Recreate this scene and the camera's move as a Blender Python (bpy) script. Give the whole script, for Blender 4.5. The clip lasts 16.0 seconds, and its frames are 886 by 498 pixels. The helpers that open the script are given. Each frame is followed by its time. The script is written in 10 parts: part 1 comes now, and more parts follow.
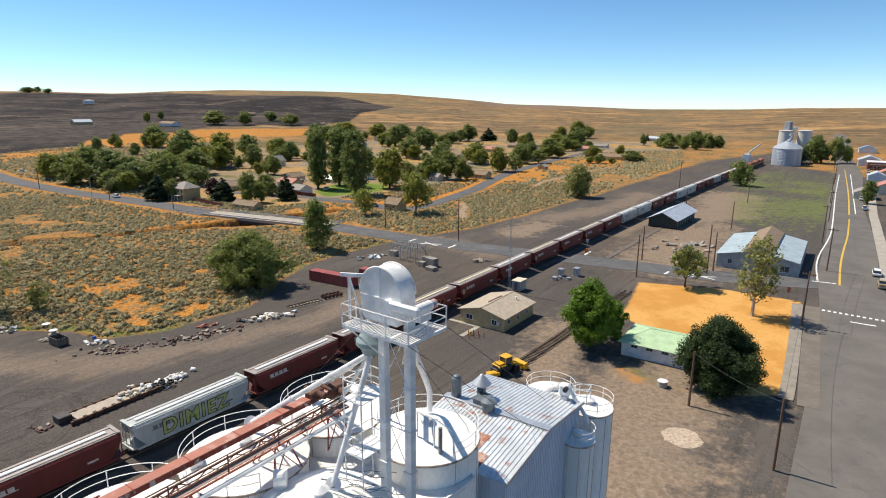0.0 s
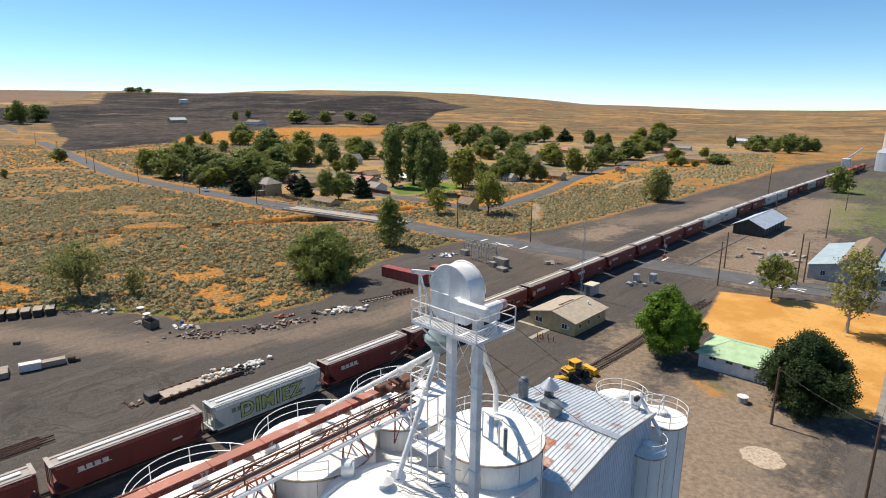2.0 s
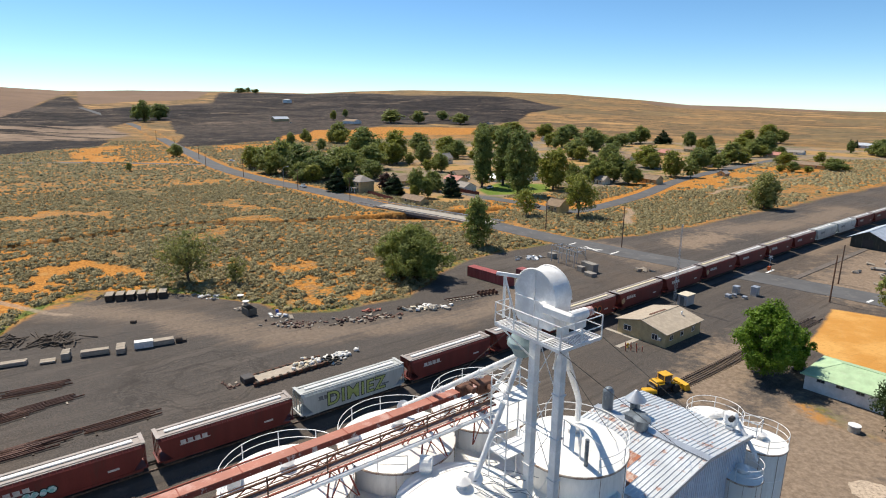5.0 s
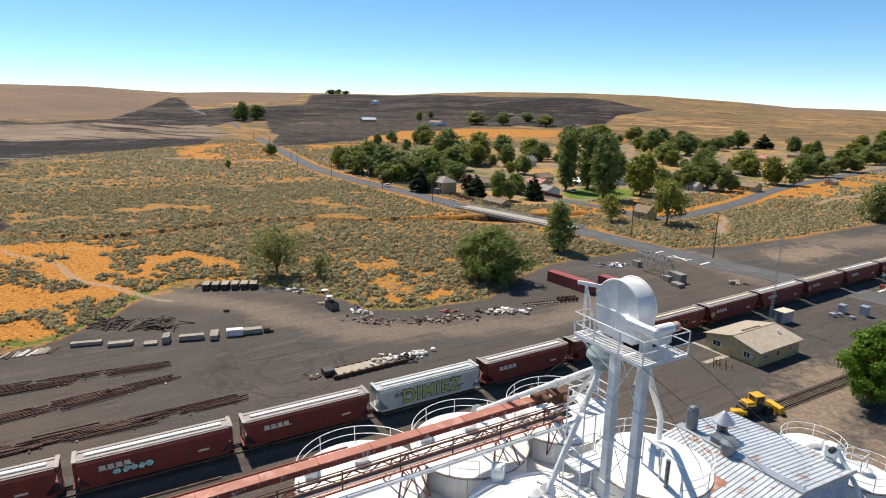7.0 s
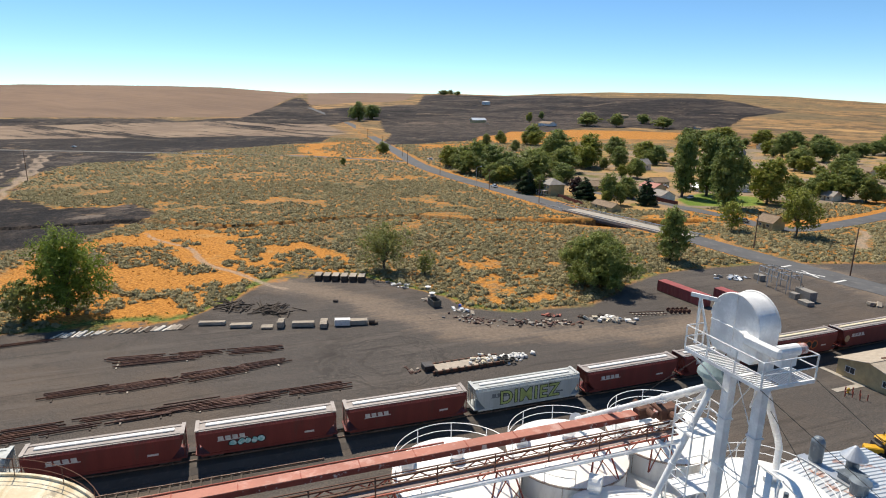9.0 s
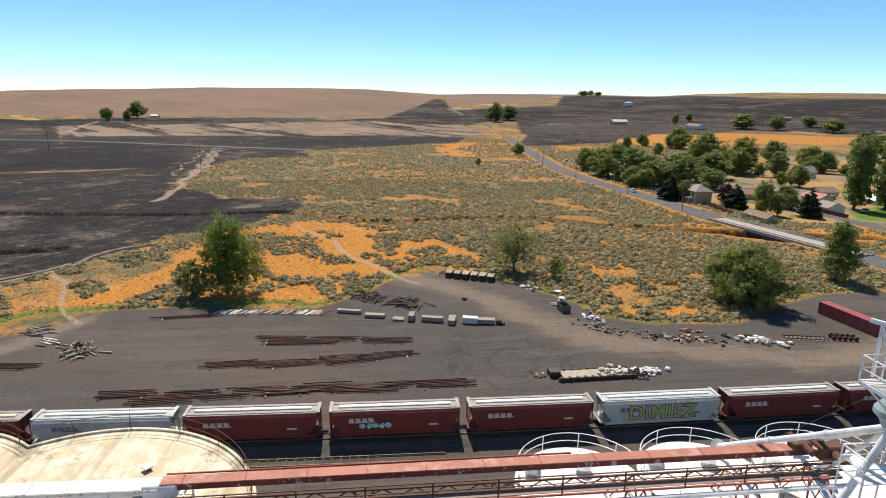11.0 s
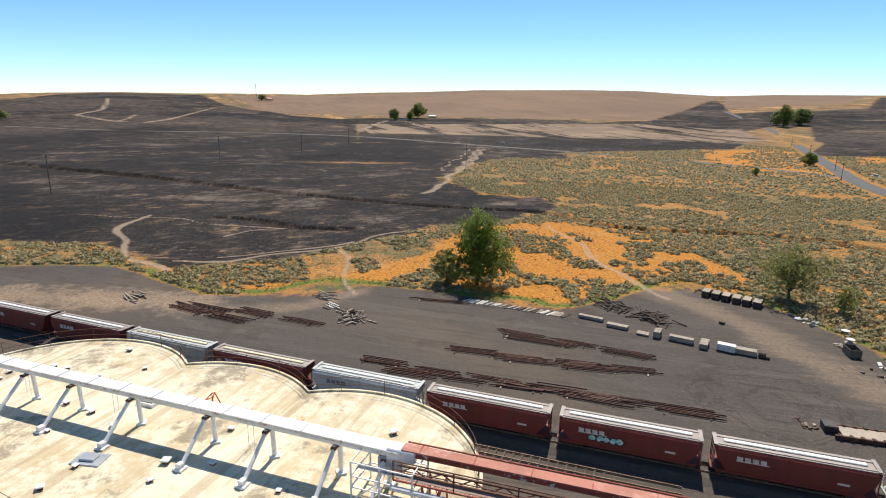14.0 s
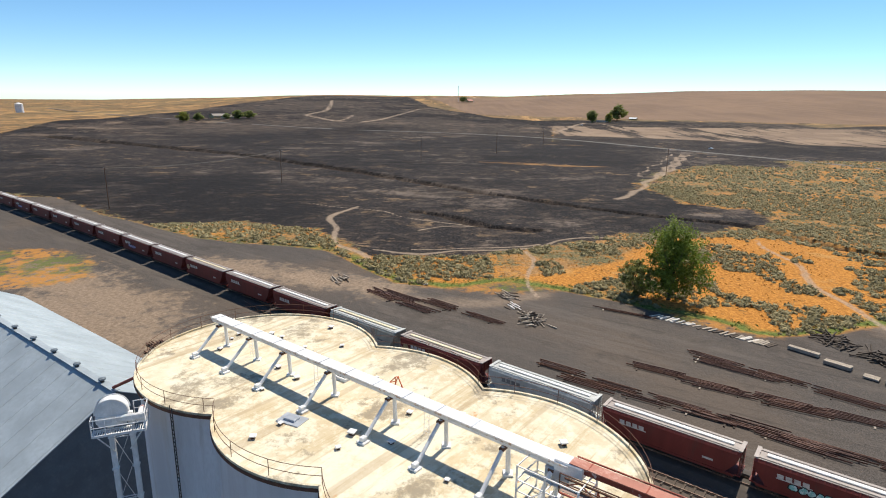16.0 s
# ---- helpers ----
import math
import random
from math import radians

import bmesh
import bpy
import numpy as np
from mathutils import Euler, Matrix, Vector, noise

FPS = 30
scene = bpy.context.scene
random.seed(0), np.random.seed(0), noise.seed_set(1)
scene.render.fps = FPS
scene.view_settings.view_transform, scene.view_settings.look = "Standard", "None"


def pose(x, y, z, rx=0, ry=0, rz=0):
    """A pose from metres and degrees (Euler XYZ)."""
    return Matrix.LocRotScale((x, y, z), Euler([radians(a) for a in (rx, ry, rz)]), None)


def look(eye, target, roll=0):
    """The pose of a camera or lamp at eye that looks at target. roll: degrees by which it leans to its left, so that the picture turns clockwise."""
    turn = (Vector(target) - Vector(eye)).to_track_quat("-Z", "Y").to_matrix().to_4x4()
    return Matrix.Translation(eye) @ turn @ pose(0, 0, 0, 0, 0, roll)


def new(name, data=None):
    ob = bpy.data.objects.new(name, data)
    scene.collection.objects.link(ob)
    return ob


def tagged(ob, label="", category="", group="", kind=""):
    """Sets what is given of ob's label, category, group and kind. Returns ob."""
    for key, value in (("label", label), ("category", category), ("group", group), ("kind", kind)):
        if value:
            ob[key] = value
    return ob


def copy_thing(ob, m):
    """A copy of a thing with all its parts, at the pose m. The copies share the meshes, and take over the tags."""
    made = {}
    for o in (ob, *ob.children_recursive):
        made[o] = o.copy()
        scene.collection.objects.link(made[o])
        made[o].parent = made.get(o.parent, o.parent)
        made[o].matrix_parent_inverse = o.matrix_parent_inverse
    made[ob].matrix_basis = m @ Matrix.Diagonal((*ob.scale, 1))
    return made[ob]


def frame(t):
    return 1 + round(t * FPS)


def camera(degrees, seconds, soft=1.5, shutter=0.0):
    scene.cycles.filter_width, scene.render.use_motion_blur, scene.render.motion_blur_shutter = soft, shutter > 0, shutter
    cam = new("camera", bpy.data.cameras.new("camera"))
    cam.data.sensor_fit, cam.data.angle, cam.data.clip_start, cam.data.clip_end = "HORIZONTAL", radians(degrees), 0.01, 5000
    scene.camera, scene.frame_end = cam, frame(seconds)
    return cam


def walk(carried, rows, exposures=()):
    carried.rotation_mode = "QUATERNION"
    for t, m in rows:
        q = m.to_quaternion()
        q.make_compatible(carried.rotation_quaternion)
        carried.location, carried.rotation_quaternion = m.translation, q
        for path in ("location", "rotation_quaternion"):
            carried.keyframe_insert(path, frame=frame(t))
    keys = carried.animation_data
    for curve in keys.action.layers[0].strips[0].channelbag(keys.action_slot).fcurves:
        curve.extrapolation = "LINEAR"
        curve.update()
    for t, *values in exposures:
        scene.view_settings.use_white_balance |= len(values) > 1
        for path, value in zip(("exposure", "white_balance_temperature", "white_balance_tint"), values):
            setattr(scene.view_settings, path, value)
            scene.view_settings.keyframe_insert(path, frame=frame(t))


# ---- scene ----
cam = camera(74.0, 16.0, soft=1.05)
PATH = [
    (0, (0.00, 0.00, 42.81), (0.001, 9.713, 40.427), 0.35),
    (0.5, (-0.01, -0.03, 42.81), (-0.244, 9.682, 40.428), 0.41),
    (1, (-0.02, -0.05, 42.81), (-0.528, 9.645, 40.426), 0.44),
    (1.5, (-0.01, -0.07, 42.80), (-0.863, 9.602, 40.414), 0.46),
    (2, (0.01, -0.08, 42.79), (-1.194, 9.554, 40.397), 0.51),
    (2.5, (0.03, -0.09, 42.77), (-1.456, 9.505, 40.382), 0.51),
    (3, (0.04, -0.09, 42.76), (-1.696, 9.460, 40.374), 0.56),
    (3.5, (0.05, -0.08, 42.77), (-1.906, 9.428, 40.380), 0.61),
    (4, (0.05, -0.06, 42.79), (-2.126, 9.401, 40.396), 0.63),
    (6.5, (-0.02, 0.13, 42.96), (-3.563, 9.166, 40.556), 0.74),
    (7, (-0.02, 0.15, 42.99), (-3.941, 9.032, 40.593), 0.82),
    (7.5, (-0.01, 0.15, 43.02), (-4.316, 8.854, 40.622), 0.85),
    (8, (-0.00, 0.14, 43.04), (-4.681, 8.643, 40.634), 0.85),
    (8.5, (-0.01, 0.11, 43.03), (-5.067, 8.390, 40.622), 0.89),
    (9, (-0.04, 0.08, 43.01), (-5.496, 8.107, 40.595), 0.97),
    (11.5, (-0.54, 0.04, 42.89), (-8.065, 6.155, 40.448), 0.94),
    (12, (-0.60, 0.05, 42.87), (-8.527, 5.631, 40.418), 0.94),
    (12.5, (-0.64, 0.07, 42.87), (-8.938, 5.075, 40.410), 0.95),
    (13, (-0.65, 0.09, 42.89), (-9.295, 4.475, 40.421), 0.91),
    (13.5, (-0.67, 0.12, 42.92), (-9.611, 3.848, 40.449), 0.93),
    (14, (-0.69, 0.15, 42.95), (-9.887, 3.191, 40.479), 0.96),
    (14.5, (-0.71, 0.19, 43.00), (-10.126, 2.463, 40.518), 1.00),
    (15, (-0.72, 0.22, 43.05), (-10.292, 1.722, 40.560), 0.89),
    (15.5, (-0.73, 0.25, 43.09), (-10.383, 0.961, 40.595), 0.88),
    (16, (-0.73, 0.28, 43.13), (-10.411, 0.234, 40.638), 0.83),
]
walk(cam, [(t, look(eye, target, roll)) for t, eye, target, roll in PATH])

# ---- light ----
SUN_AZ = radians(57.9)       # to the left of +y
SUN_EL = radians(56.5)
world = bpy.data.worlds.new("world")
scene.world = world
world.use_nodes = True
wn = world.node_tree
sky = wn.nodes.new("ShaderNodeTexSky")
sky.sky_type = "NISHITA"
sky.sun_disc = False
sky.sun_elevation = SUN_EL
sky.sun_rotation = -SUN_AZ
sky.altitude = 3500
sky.air_density = 1.0
sky.dust_density = 0.0
sky.ozone_density = 6.0
wn.nodes["Background"].inputs[1].default_value = 0.13
hue = wn.nodes.new("ShaderNodeHueSaturation")
hue.inputs["Saturation"].default_value = 1.08
tint = wn.nodes.new("ShaderNodeMix")
tint.data_type, tint.blend_type = "RGBA", "MULTIPLY"
tint.inputs[0].default_value = 1.0
tint.inputs[7].default_value = (1.0, 1.02, 0.905, 1)
wn.links.new(sky.outputs[0], hue.inputs["Color"])
wn.links.new(hue.outputs[0], tint.inputs[6])
wn.links.new(tint.outputs[2], wn.nodes["Background"].inputs[0])
sun_data = bpy.data.lights.new("sun", "SUN")
sun_data.energy = 5.0
sun_data.angle = radians(0.53)
sun_data.color = (1.0, 0.905, 0.76)
sun = new("sun", sun_data)
SUN_WAY = Vector((-math.sin(SUN_AZ) * math.cos(SUN_EL), math.cos(SUN_AZ) * math.cos(SUN_EL), math.sin(SUN_EL)))
sun.matrix_world = look(SUN_WAY * 300, (0, 0, 0))
scene.view_settings.exposure = 0.30

# ---- materials ----


class Nodes:
    """A short way to lay out a node material."""

    def __init__(self, name):
        self.mat = bpy.data.materials.new(name)
        self.mat.use_nodes = True
        self.tree = self.mat.node_tree
        self.bsdf = self.tree.nodes["Principled BSDF"]

    def node(self, kind, **values):
        n = self.tree.nodes.new("ShaderNode" + kind)
        if "operation" in values:
            n.operation = values["operation"]
            if kind == "Math":
                n.use_clamp = values.get("use_clamp", False)
        if "data_type" in values:
            n.data_type = values["data_type"]
            n.blend_type = values["blend_type"]
        if "interpolation_type" in values:
            n.interpolation_type = values["interpolation_type"]
        if "attribute_name" in values:
            n.attribute_name = values["attribute_name"]
        return n

    def link(self, a, b):
        self.tree.links.new(a, b)

    def noise(self, scale, detail=3.0, rough=0.55, coord="Object", stretch=None, seed=0.0, turn=None):
        tc = self.node("TexCoord")
        out = tc.outputs[coord]
        mp = self.node("Mapping")
        mp.inputs["Location"].default_value = (seed * 3.7, seed * 1.9, seed * 2.3)
        if turn is not None:
            mp.vector_type = "TEXTURE"
            mp.inputs["Rotation"].default_value = (0, 0, turn)
            stretch = tuple(1 / s for s in stretch)
        if stretch:
            mp.inputs["Scale"].default_value = stretch
        self.link(out, mp.inputs[0])
        n = self.node("TexNoise")
        n.inputs["Scale"].default_value = scale
        n.inputs["Detail"].default_value = detail
        n.inputs["Roughness"].default_value = rough
        self.link(mp.outputs[0], n.inputs["Vector"])
        return n.outputs["Fac"]

    def rings(self, centre, scale):
        """Uneven rings round a point, and the distance to it."""
        tc = self.node("TexCoord")
        v = self.node("VectorMath", operation="DISTANCE")
        self.link(tc.outputs["Object"], v.inputs[0])
        v.inputs[1].default_value = centre
        wob = self.math("ADD", v.outputs["Value"], self.math("MULTIPLY", self.noise(0.09, 4, 0.6), 14.0))
        xyz = self.node("CombineXYZ")
        self.link(wob, xyz.inputs[0])
        t = self.node("TexNoise")
        t.inputs["Scale"].default_value = scale
        t.inputs["Detail"].default_value = 3
        self.link(xyz.outputs[0], t.inputs["Vector"])
        return t.outputs["Fac"], v.outputs["Value"]

    def math(self, op, a, b=None, clamp=False):
        m = self.node("Math", operation=op, use_clamp=clamp)
        for i, v in enumerate((a, b)):
            if v is None:
                continue
            if isinstance(v, (int, float)):
                m.inputs[i].default_value = v
            else:
                self.link(v, m.inputs[i])
        return m.outputs[0]

    def step(self, value, lo, hi):
        m = self.node("MapRange", interpolation_type="SMOOTHSTEP")
        m.inputs["From Min"].default_value = lo
        m.inputs["From Max"].default_value = hi
        self.link(value, m.inputs["Value"])
        return m.outputs[0]

    def mix(self, fac, a, b, mode="MIX"):
        m = self.node("Mix", data_type="RGBA", blend_type=mode)
        for i, v in ((0, fac), (6, a), (7, b)):
            if isinstance(v, (int, float)):
                m.inputs[i].default_value = v
            elif isinstance(v, tuple):
                m.inputs[i].default_value = (*v[:3], 1)
            else:
                self.link(v, m.inputs[i])
        return m.outputs[2]

    def attribute(self, name):
        a = self.node("Attribute", attribute_name=name)
        return a.outputs["Fac"]

    def bump(self, height, strength=0.3, distance=0.05):
        b = self.node("Bump")
        b.inputs["Strength"].default_value = strength
        b.inputs["Distance"].default_value = distance
        self.link(height, b.inputs["Height"])
        self.link(b.outputs[0], self.bsdf.inputs["Normal"])

    def done(self, colour, rough=0.7, metal=0.0, specular=0.4):
        if isinstance(colour, tuple):
            self.bsdf.inputs["Base Color"].default_value = (*colour, 1)
        else:
            self.link(colour, self.bsdf.inputs["Base Color"])
        if isinstance(rough, (int, float)):
            self.bsdf.inputs["Roughness"].default_value = rough
        else:
            self.link(rough, self.bsdf.inputs["Roughness"])
        self.bsdf.inputs["Metallic"].default_value = metal
        self.bsdf.inputs["Specular IOR Level"].default_value = specular
        return self.mat


def tone(c, k):
    return tuple(min(1.0, v * k) for v in c)


def surf(name, colour, rough=0.6, metal=0.0, worn=None, amount=0.35, coarse=0.4, fine=6.0, bump=0.15, streak=False, vary=0.0, specular=0.4, edge=(0.52, 0.68)):
    """A painted or natural surface: grain, blotches and wear of a second colour."""
    n = Nodes(name)
    stretch = (1, 1, 0.12) if streak else None
    big = n.noise(coarse, 4, 0.6, stretch=stretch)
    small = n.noise(fine, 3, 0.6, seed=2, stretch=(1, 1, 0.3) if streak else None)
    c = n.mix(n.step(big, 0.3, 0.7), tone(colour, 0.82), tone(colour, 1.1))
    c = n.mix(n.math("MULTIPLY", n.step(small, 0.35, 0.75), 0.5), c, tone(colour, 0.8))
    if worn:
        spots = n.step(n.noise(coarse * 2.7, 6, 0.7, seed=5, stretch=stretch), *edge)
        c = n.mix(n.math("MULTIPLY", spots, amount), c, worn)
    if vary:
        info = n.node("ObjectInfo")
        c = n.mix(n.math("MULTIPLY", info.outputs["Random"], vary), c, tone(colour, 0.45))
    n.bump(small, bump, 0.03)
    return n.done(c, rough, metal, specular)


def leafy(name, dark, light, rough=0.6, through_light=0.40):
    n = Nodes(name)
    geo = n.node("NewGeometry")
    info = n.node("ObjectInfo")
    c = n.mix(geo.outputs["Random Per Island"], dark, light)
    c = n.mix(n.math("MULTIPLY", info.outputs["Random"], 0.25), c, tone(dark, 1.0))
    big = n.noise(0.35, 2)
    c = n.mix(n.math("MULTIPLY", n.step(big, 0.4, 0.7), 0.4), c, tone(light, 1.15))
    mat = n.done(c, rough, 0.0, 0.25)
    n.bsdf.inputs["Transmission Weight"].default_value = 0.0
    trans = n.node("BsdfTranslucent")
    n.link(c, trans.inputs[0])
    ms = n.node("MixShader")
    ms.inputs[0].default_value = through_light
    n.link(n.bsdf.outputs[0], ms.inputs[1])
    n.link(trans.outputs[0], ms.inputs[2])
    n.link(ms.outputs[0], n.tree.nodes["Material Output"].inputs[0])
    return mat


# ---- geometry helpers ----


class Geo:
    """Collects vertices and faces for one mesh."""

    def __init__(self):
        self.v, self.f = [], []

    def add(self, verts, faces, m=None):
        k = len(self.v)
        if m is not None:
            verts = [m @ Vector(p) for p in verts]
        self.v += [tuple(p) for p in verts]
        self.f += [tuple(i + k for i in f) for f in faces]
        return self

    def box(self, x0, y0, z0, x1, y1, z1, m=None, c=0.0):
        """A box between two corners, with chamfered edges of width c."""
        if c <= 0:
            v = [(x, y, z) for z in (z0, z1) for y in (y0, y1) for x in (x0, x1)]
            return self.add(v, [(0, 2, 3, 1), (4, 5, 7, 6), (0, 1, 5, 4), (2, 6, 7, 3), (0, 4, 6, 2), (1, 3, 7, 5)], m)
        bm = bmesh.new()
        bmesh.ops.create_cube(bm, size=1)
        for p in bm.verts:
            p.co = ((x0 + x1) / 2 + p.co.x * (x1 - x0), (y0 + y1) / 2 + p.co.y * (y1 - y0), (z0 + z1) / 2 + p.co.z * (z1 - z0))
        bmesh.ops.bevel(bm, geom=bm.edges[:], offset=c, segments=1, affect="EDGES")
        bm.verts.index_update()
        self.add([p.co.copy() for p in bm.verts], [tuple(q.index for q in f.verts) for f in bm.faces], m)
        bm.free()
        return self

    def bar(self, a, b, w, h=None, up=(0, 0, 1)):
        """A rectangular bar from a to b, w across and h along up."""
        a, b = Vector(a), Vector(b)
        h = h or w
        ahead = (b - a).normalized()
        side = ahead.cross(Vector(up))
        if side.length < 1e-4:
            side = ahead.cross(Vector((1, 0, 0)))
        side.normalize()
        top = side.cross(ahead)
        v = [p + side * sx * w / 2 + top * sz * h / 2 for p in (a, b) for sx, sz in ((-1, -1), (1, -1), (1, 1), (-1, 1))]
        return self.add(v, [(0, 3, 2, 1), (4, 5, 6, 7), (0, 1, 5, 4), (1, 2, 6, 5), (2, 3, 7, 6), (3, 0, 4, 7)])

    def rod(self, a, b, r0, r1=None, n=8, caps=True):
        """A round rod from a to b."""
        a, b = Vector(a), Vector(b)
        r1 = r0 if r1 is None else r1
        ahead = (b - a).normalized()
        side = ahead.orthogonal().normalized()
        top = ahead.cross(side)
        v = []
        for p, r in ((a, r0), (b, r1)):
            v += [p + (side * math.cos(2 * math.pi * i / n) + top * math.sin(2 * math.pi * i / n)) * r for i in range(n)]
        f = [(i, (i + 1) % n, n + (i + 1) % n, n + i) for i in range(n)]
        if caps:
            f += [tuple(range(n))[::-1], tuple(range(n, 2 * n))]
        return self.add(v, f)

    def lathe(self, profile, n=32, centre=(0, 0, 0), caps=True):
        """Turns (radius, z) pairs round the z axis."""
        v, f = [], []
        for r, z in profile:
            v += [(centre[0] + r * math.cos(2 * math.pi * i / n), centre[1] + r * math.sin(2 * math.pi * i / n), centre[2] + z) for i in range(n)]
        for k in range(len(profile) - 1):
            f += [(k * n + i, k * n + (i + 1) % n, (k + 1) * n + (i + 1) % n, (k + 1) * n + i) for i in range(n)]
        if caps:
            f += [tuple(range(n))[::-1], tuple(range(len(v) - n, len(v)))]
        return self.add(v, f)

    def prism(self, outline, z0, z1, m=None):
        """An outline in x and y, drawn up from z0 to z1."""
        n = len(outline)
        v = [(x, y, z0) for x, y in outline] + [(x, y, z1) for x, y in outline]
        f = [tuple(range(n))[::-1], tuple(range(n, 2 * n))] + [(i, (i + 1) % n, n + (i + 1) % n, n + i) for i in range(n)]
        return self.add(v, f, m)

    def path(self, points, r, n=6):
        """A bent pipe through points, in one piece."""
        pts = [Vector(p) for p in points]
        v, f = [], []
        for i, p in enumerate(pts):
            ahead = (pts[min(i + 1, len(pts) - 1)] - pts[max(i - 1, 0)]).normalized()
            side = ahead.cross(Vector((0, 0, 1)))
            if side.length < 1e-3:
                side = Vector((1, 0, 0))
            side.normalize()
            top = side.cross(ahead)
            v += [p + (side * math.cos(2 * math.pi * k / n) + top * math.sin(2 * math.pi * k / n)) * r for k in range(n)]
            if i:
                q = (i - 1) * n
                f += [(q + k, q + (k + 1) % n, q + n + (k + 1) % n, q + n + k) for k in range(n)]
        f += [tuple(range(n))[::-1], tuple(range(len(v) - n, len(v)))]
        return self.add(v, f)

    def strip(self, points, width, z, thick=0.0):
        """A flat band along points in x and y."""
        v, f = [], []
        for i, p in enumerate(points):
            a, b = Vector(points[max(i - 1, 0)][:2]), Vector(points[min(i + 1, len(points) - 1)][:2])
            d = (b - a).normalized()
            s = Vector((-d.y, d.x)) * width / 2
            h = z(p[0], p[1]) if callable(z) else z
            v += [(p[0] + s.x, p[1] + s.y, h), (p[0] - s.x, p[1] - s.y, h)]
            if thick:
                v += [(p[0] + s.x, p[1] + s.y, h - thick), (p[0] - s.x, p[1] - s.y, h - thick)]
        k = 4 if thick else 2
        for i in range(len(points) - 1):
            a, b = i * k, i * k + k
            f.append((a, a + 1, b + 1, b))
            if thick:
                f += [(a + 2, a, b, b + 2), (a + 1, a + 3, b + 3, b + 1), (a + 3, a + 2, b + 2, b + 3)]
        return self.add(v, f)

    def mesh(self, name, mat, smooth=False):
        me = bpy.data.meshes.new(name)
        me.from_pydata(self.v, [], self.f)
        me.materials.append(mat)
        if smooth:
            me.polygons.foreach_set("use_smooth", [True] * len(me.polygons))
        me.update()
        return me


def part(name, geo, mat, parent, label="", smooth=False):
    """Links geometry as one mesh under a thing or a part."""
    ob = new(name, geo if isinstance(geo, bpy.types.Mesh) else geo.mesh(name, mat, smooth))
    ob.parent = parent
    if label:
        ob["label"] = label
    return ob


def thing(name, label, category, m=None, group="", kind=""):
    """An Empty at the base of a thing."""
    ob = new(name)
    ob.empty_display_size = 0.3
    if m is not None:
        ob.matrix_world = m
    return tagged(ob, label, category, group, kind)


def solid(name, geo, mat, label, category, m=None, group="", kind="", smooth=False):
    """A thing that is one mesh."""
    ob = new(name, geo.mesh(name, mat, smooth))
    if m is not None:
        ob.matrix_world = m
    return tagged(ob, label, category, group, kind)


def array_mesh(name, verts, quads, mat):
    """A mesh from number arrays of corners and four-sided faces."""
    me = bpy.data.meshes.new(name)
    me.vertices.add(len(verts))
    me.vertices.foreach_set("co", np.ascontiguousarray(verts, dtype=np.float32).ravel())
    me.loops.add(quads.size)
    me.loops.foreach_set("vertex_index", np.ascontiguousarray(quads, dtype=np.int32).ravel())
    me.polygons.add(len(quads))
    me.polygons.foreach_set("loop_start", np.arange(0, quads.size, 4, dtype=np.int32))
    me.materials.append(mat)
    me.update(calc_edges=True)
    me.validate()
    return me


def leaf_quads(centres, sizes, rng, outward=None, flat=0.0):
    """Small tilted leaves or tufts at the given places."""
    n = len(centres)
    a = rng.normal(size=(n, 3))
    if outward is not None:
        a = a * 0.7 + outward
    a[:, 2] += flat
    a /= np.linalg.norm(a, axis=1)[:, None] + 1e-9
    b = np.cross(a, rng.normal(size=(n, 3)))
    b /= np.linalg.norm(b, axis=1)[:, None] + 1e-9
    c = np.cross(a, b)
    s = sizes[:, None]
    v = np.stack([centres - b * s, centres - c * s * 0.55, centres + b * s, centres + c * s * 0.55], 1).reshape(-1, 3)
    return v, np.arange(4 * n).reshape(-1, 4)


# ---- the lie of the land ----
UX, UY = 0.602, 0.799        # along the railway
VX, VY = 0.799, -0.602       # across it, towards the street
GRID = math.degrees(math.atan2(UY, UX))
RIDGE_AZ = [-180, -60, -36, -31, -25.7, -18.8, -11.3, -6, -2.4, 4.5, 12, 19, 24.3, 28.6, 33, 36, 43, 47.8, 54.6, 60, 64, 69, 74, 79, 84.5, 91, 95, 100, 105, 113.4, 120, 127, 140, 180]
RIDGE_EL = [-.2, -.1, -.05, -.08, -.26, -.32, -.02, .1, .45, .92, 1.11, 1.13, .96, .72, .8, .8, .75, .62, .96, .98, .9, .83, .6, .45, .2, .18, .13, .13, 0, -.44, -.79, -.84, -.8, -.2]


def land(az, r):
    """The height of the ground by its bearing (degrees left of +y) and its distance."""
    s = np.clip((r - 550) / 2050, 0, 1)
    top = 42.8 + 45.4 * np.interp(az, RIDGE_AZ, RIDGE_EL)
    h = top * s * s * (3 - 2 * s)
    return h - np.clip(r - 2600, 0, None) * 0.004


def land_at(x, y):
    return float(land(math.degrees(math.atan2(-x, y)), math.hypot(x, y)))


def polar(az, r):
    a = radians(az)
    return (-r * math.sin(a), r * math.cos(a))


def grid(u, v, origin=(0.0, 0.0)):
    """A place by its metres along and across the railway."""
    return (origin[0] + u * UX + v * VX, origin[1] + u * UY + v * VY)


def rail_at(u):
    """The middle of the main track, u metres along it."""
    n = 8 * (1 - math.exp(-(u / 170) ** 2))
    return (-55 + u * UX - n * VX, 43 + u * UY - n * VY)


def rail_turn(u):
    a, b = rail_at(u - 4), rail_at(u + 4)
    return math.degrees(math.atan2(b[1] - a[1], b[0] - a[0]))

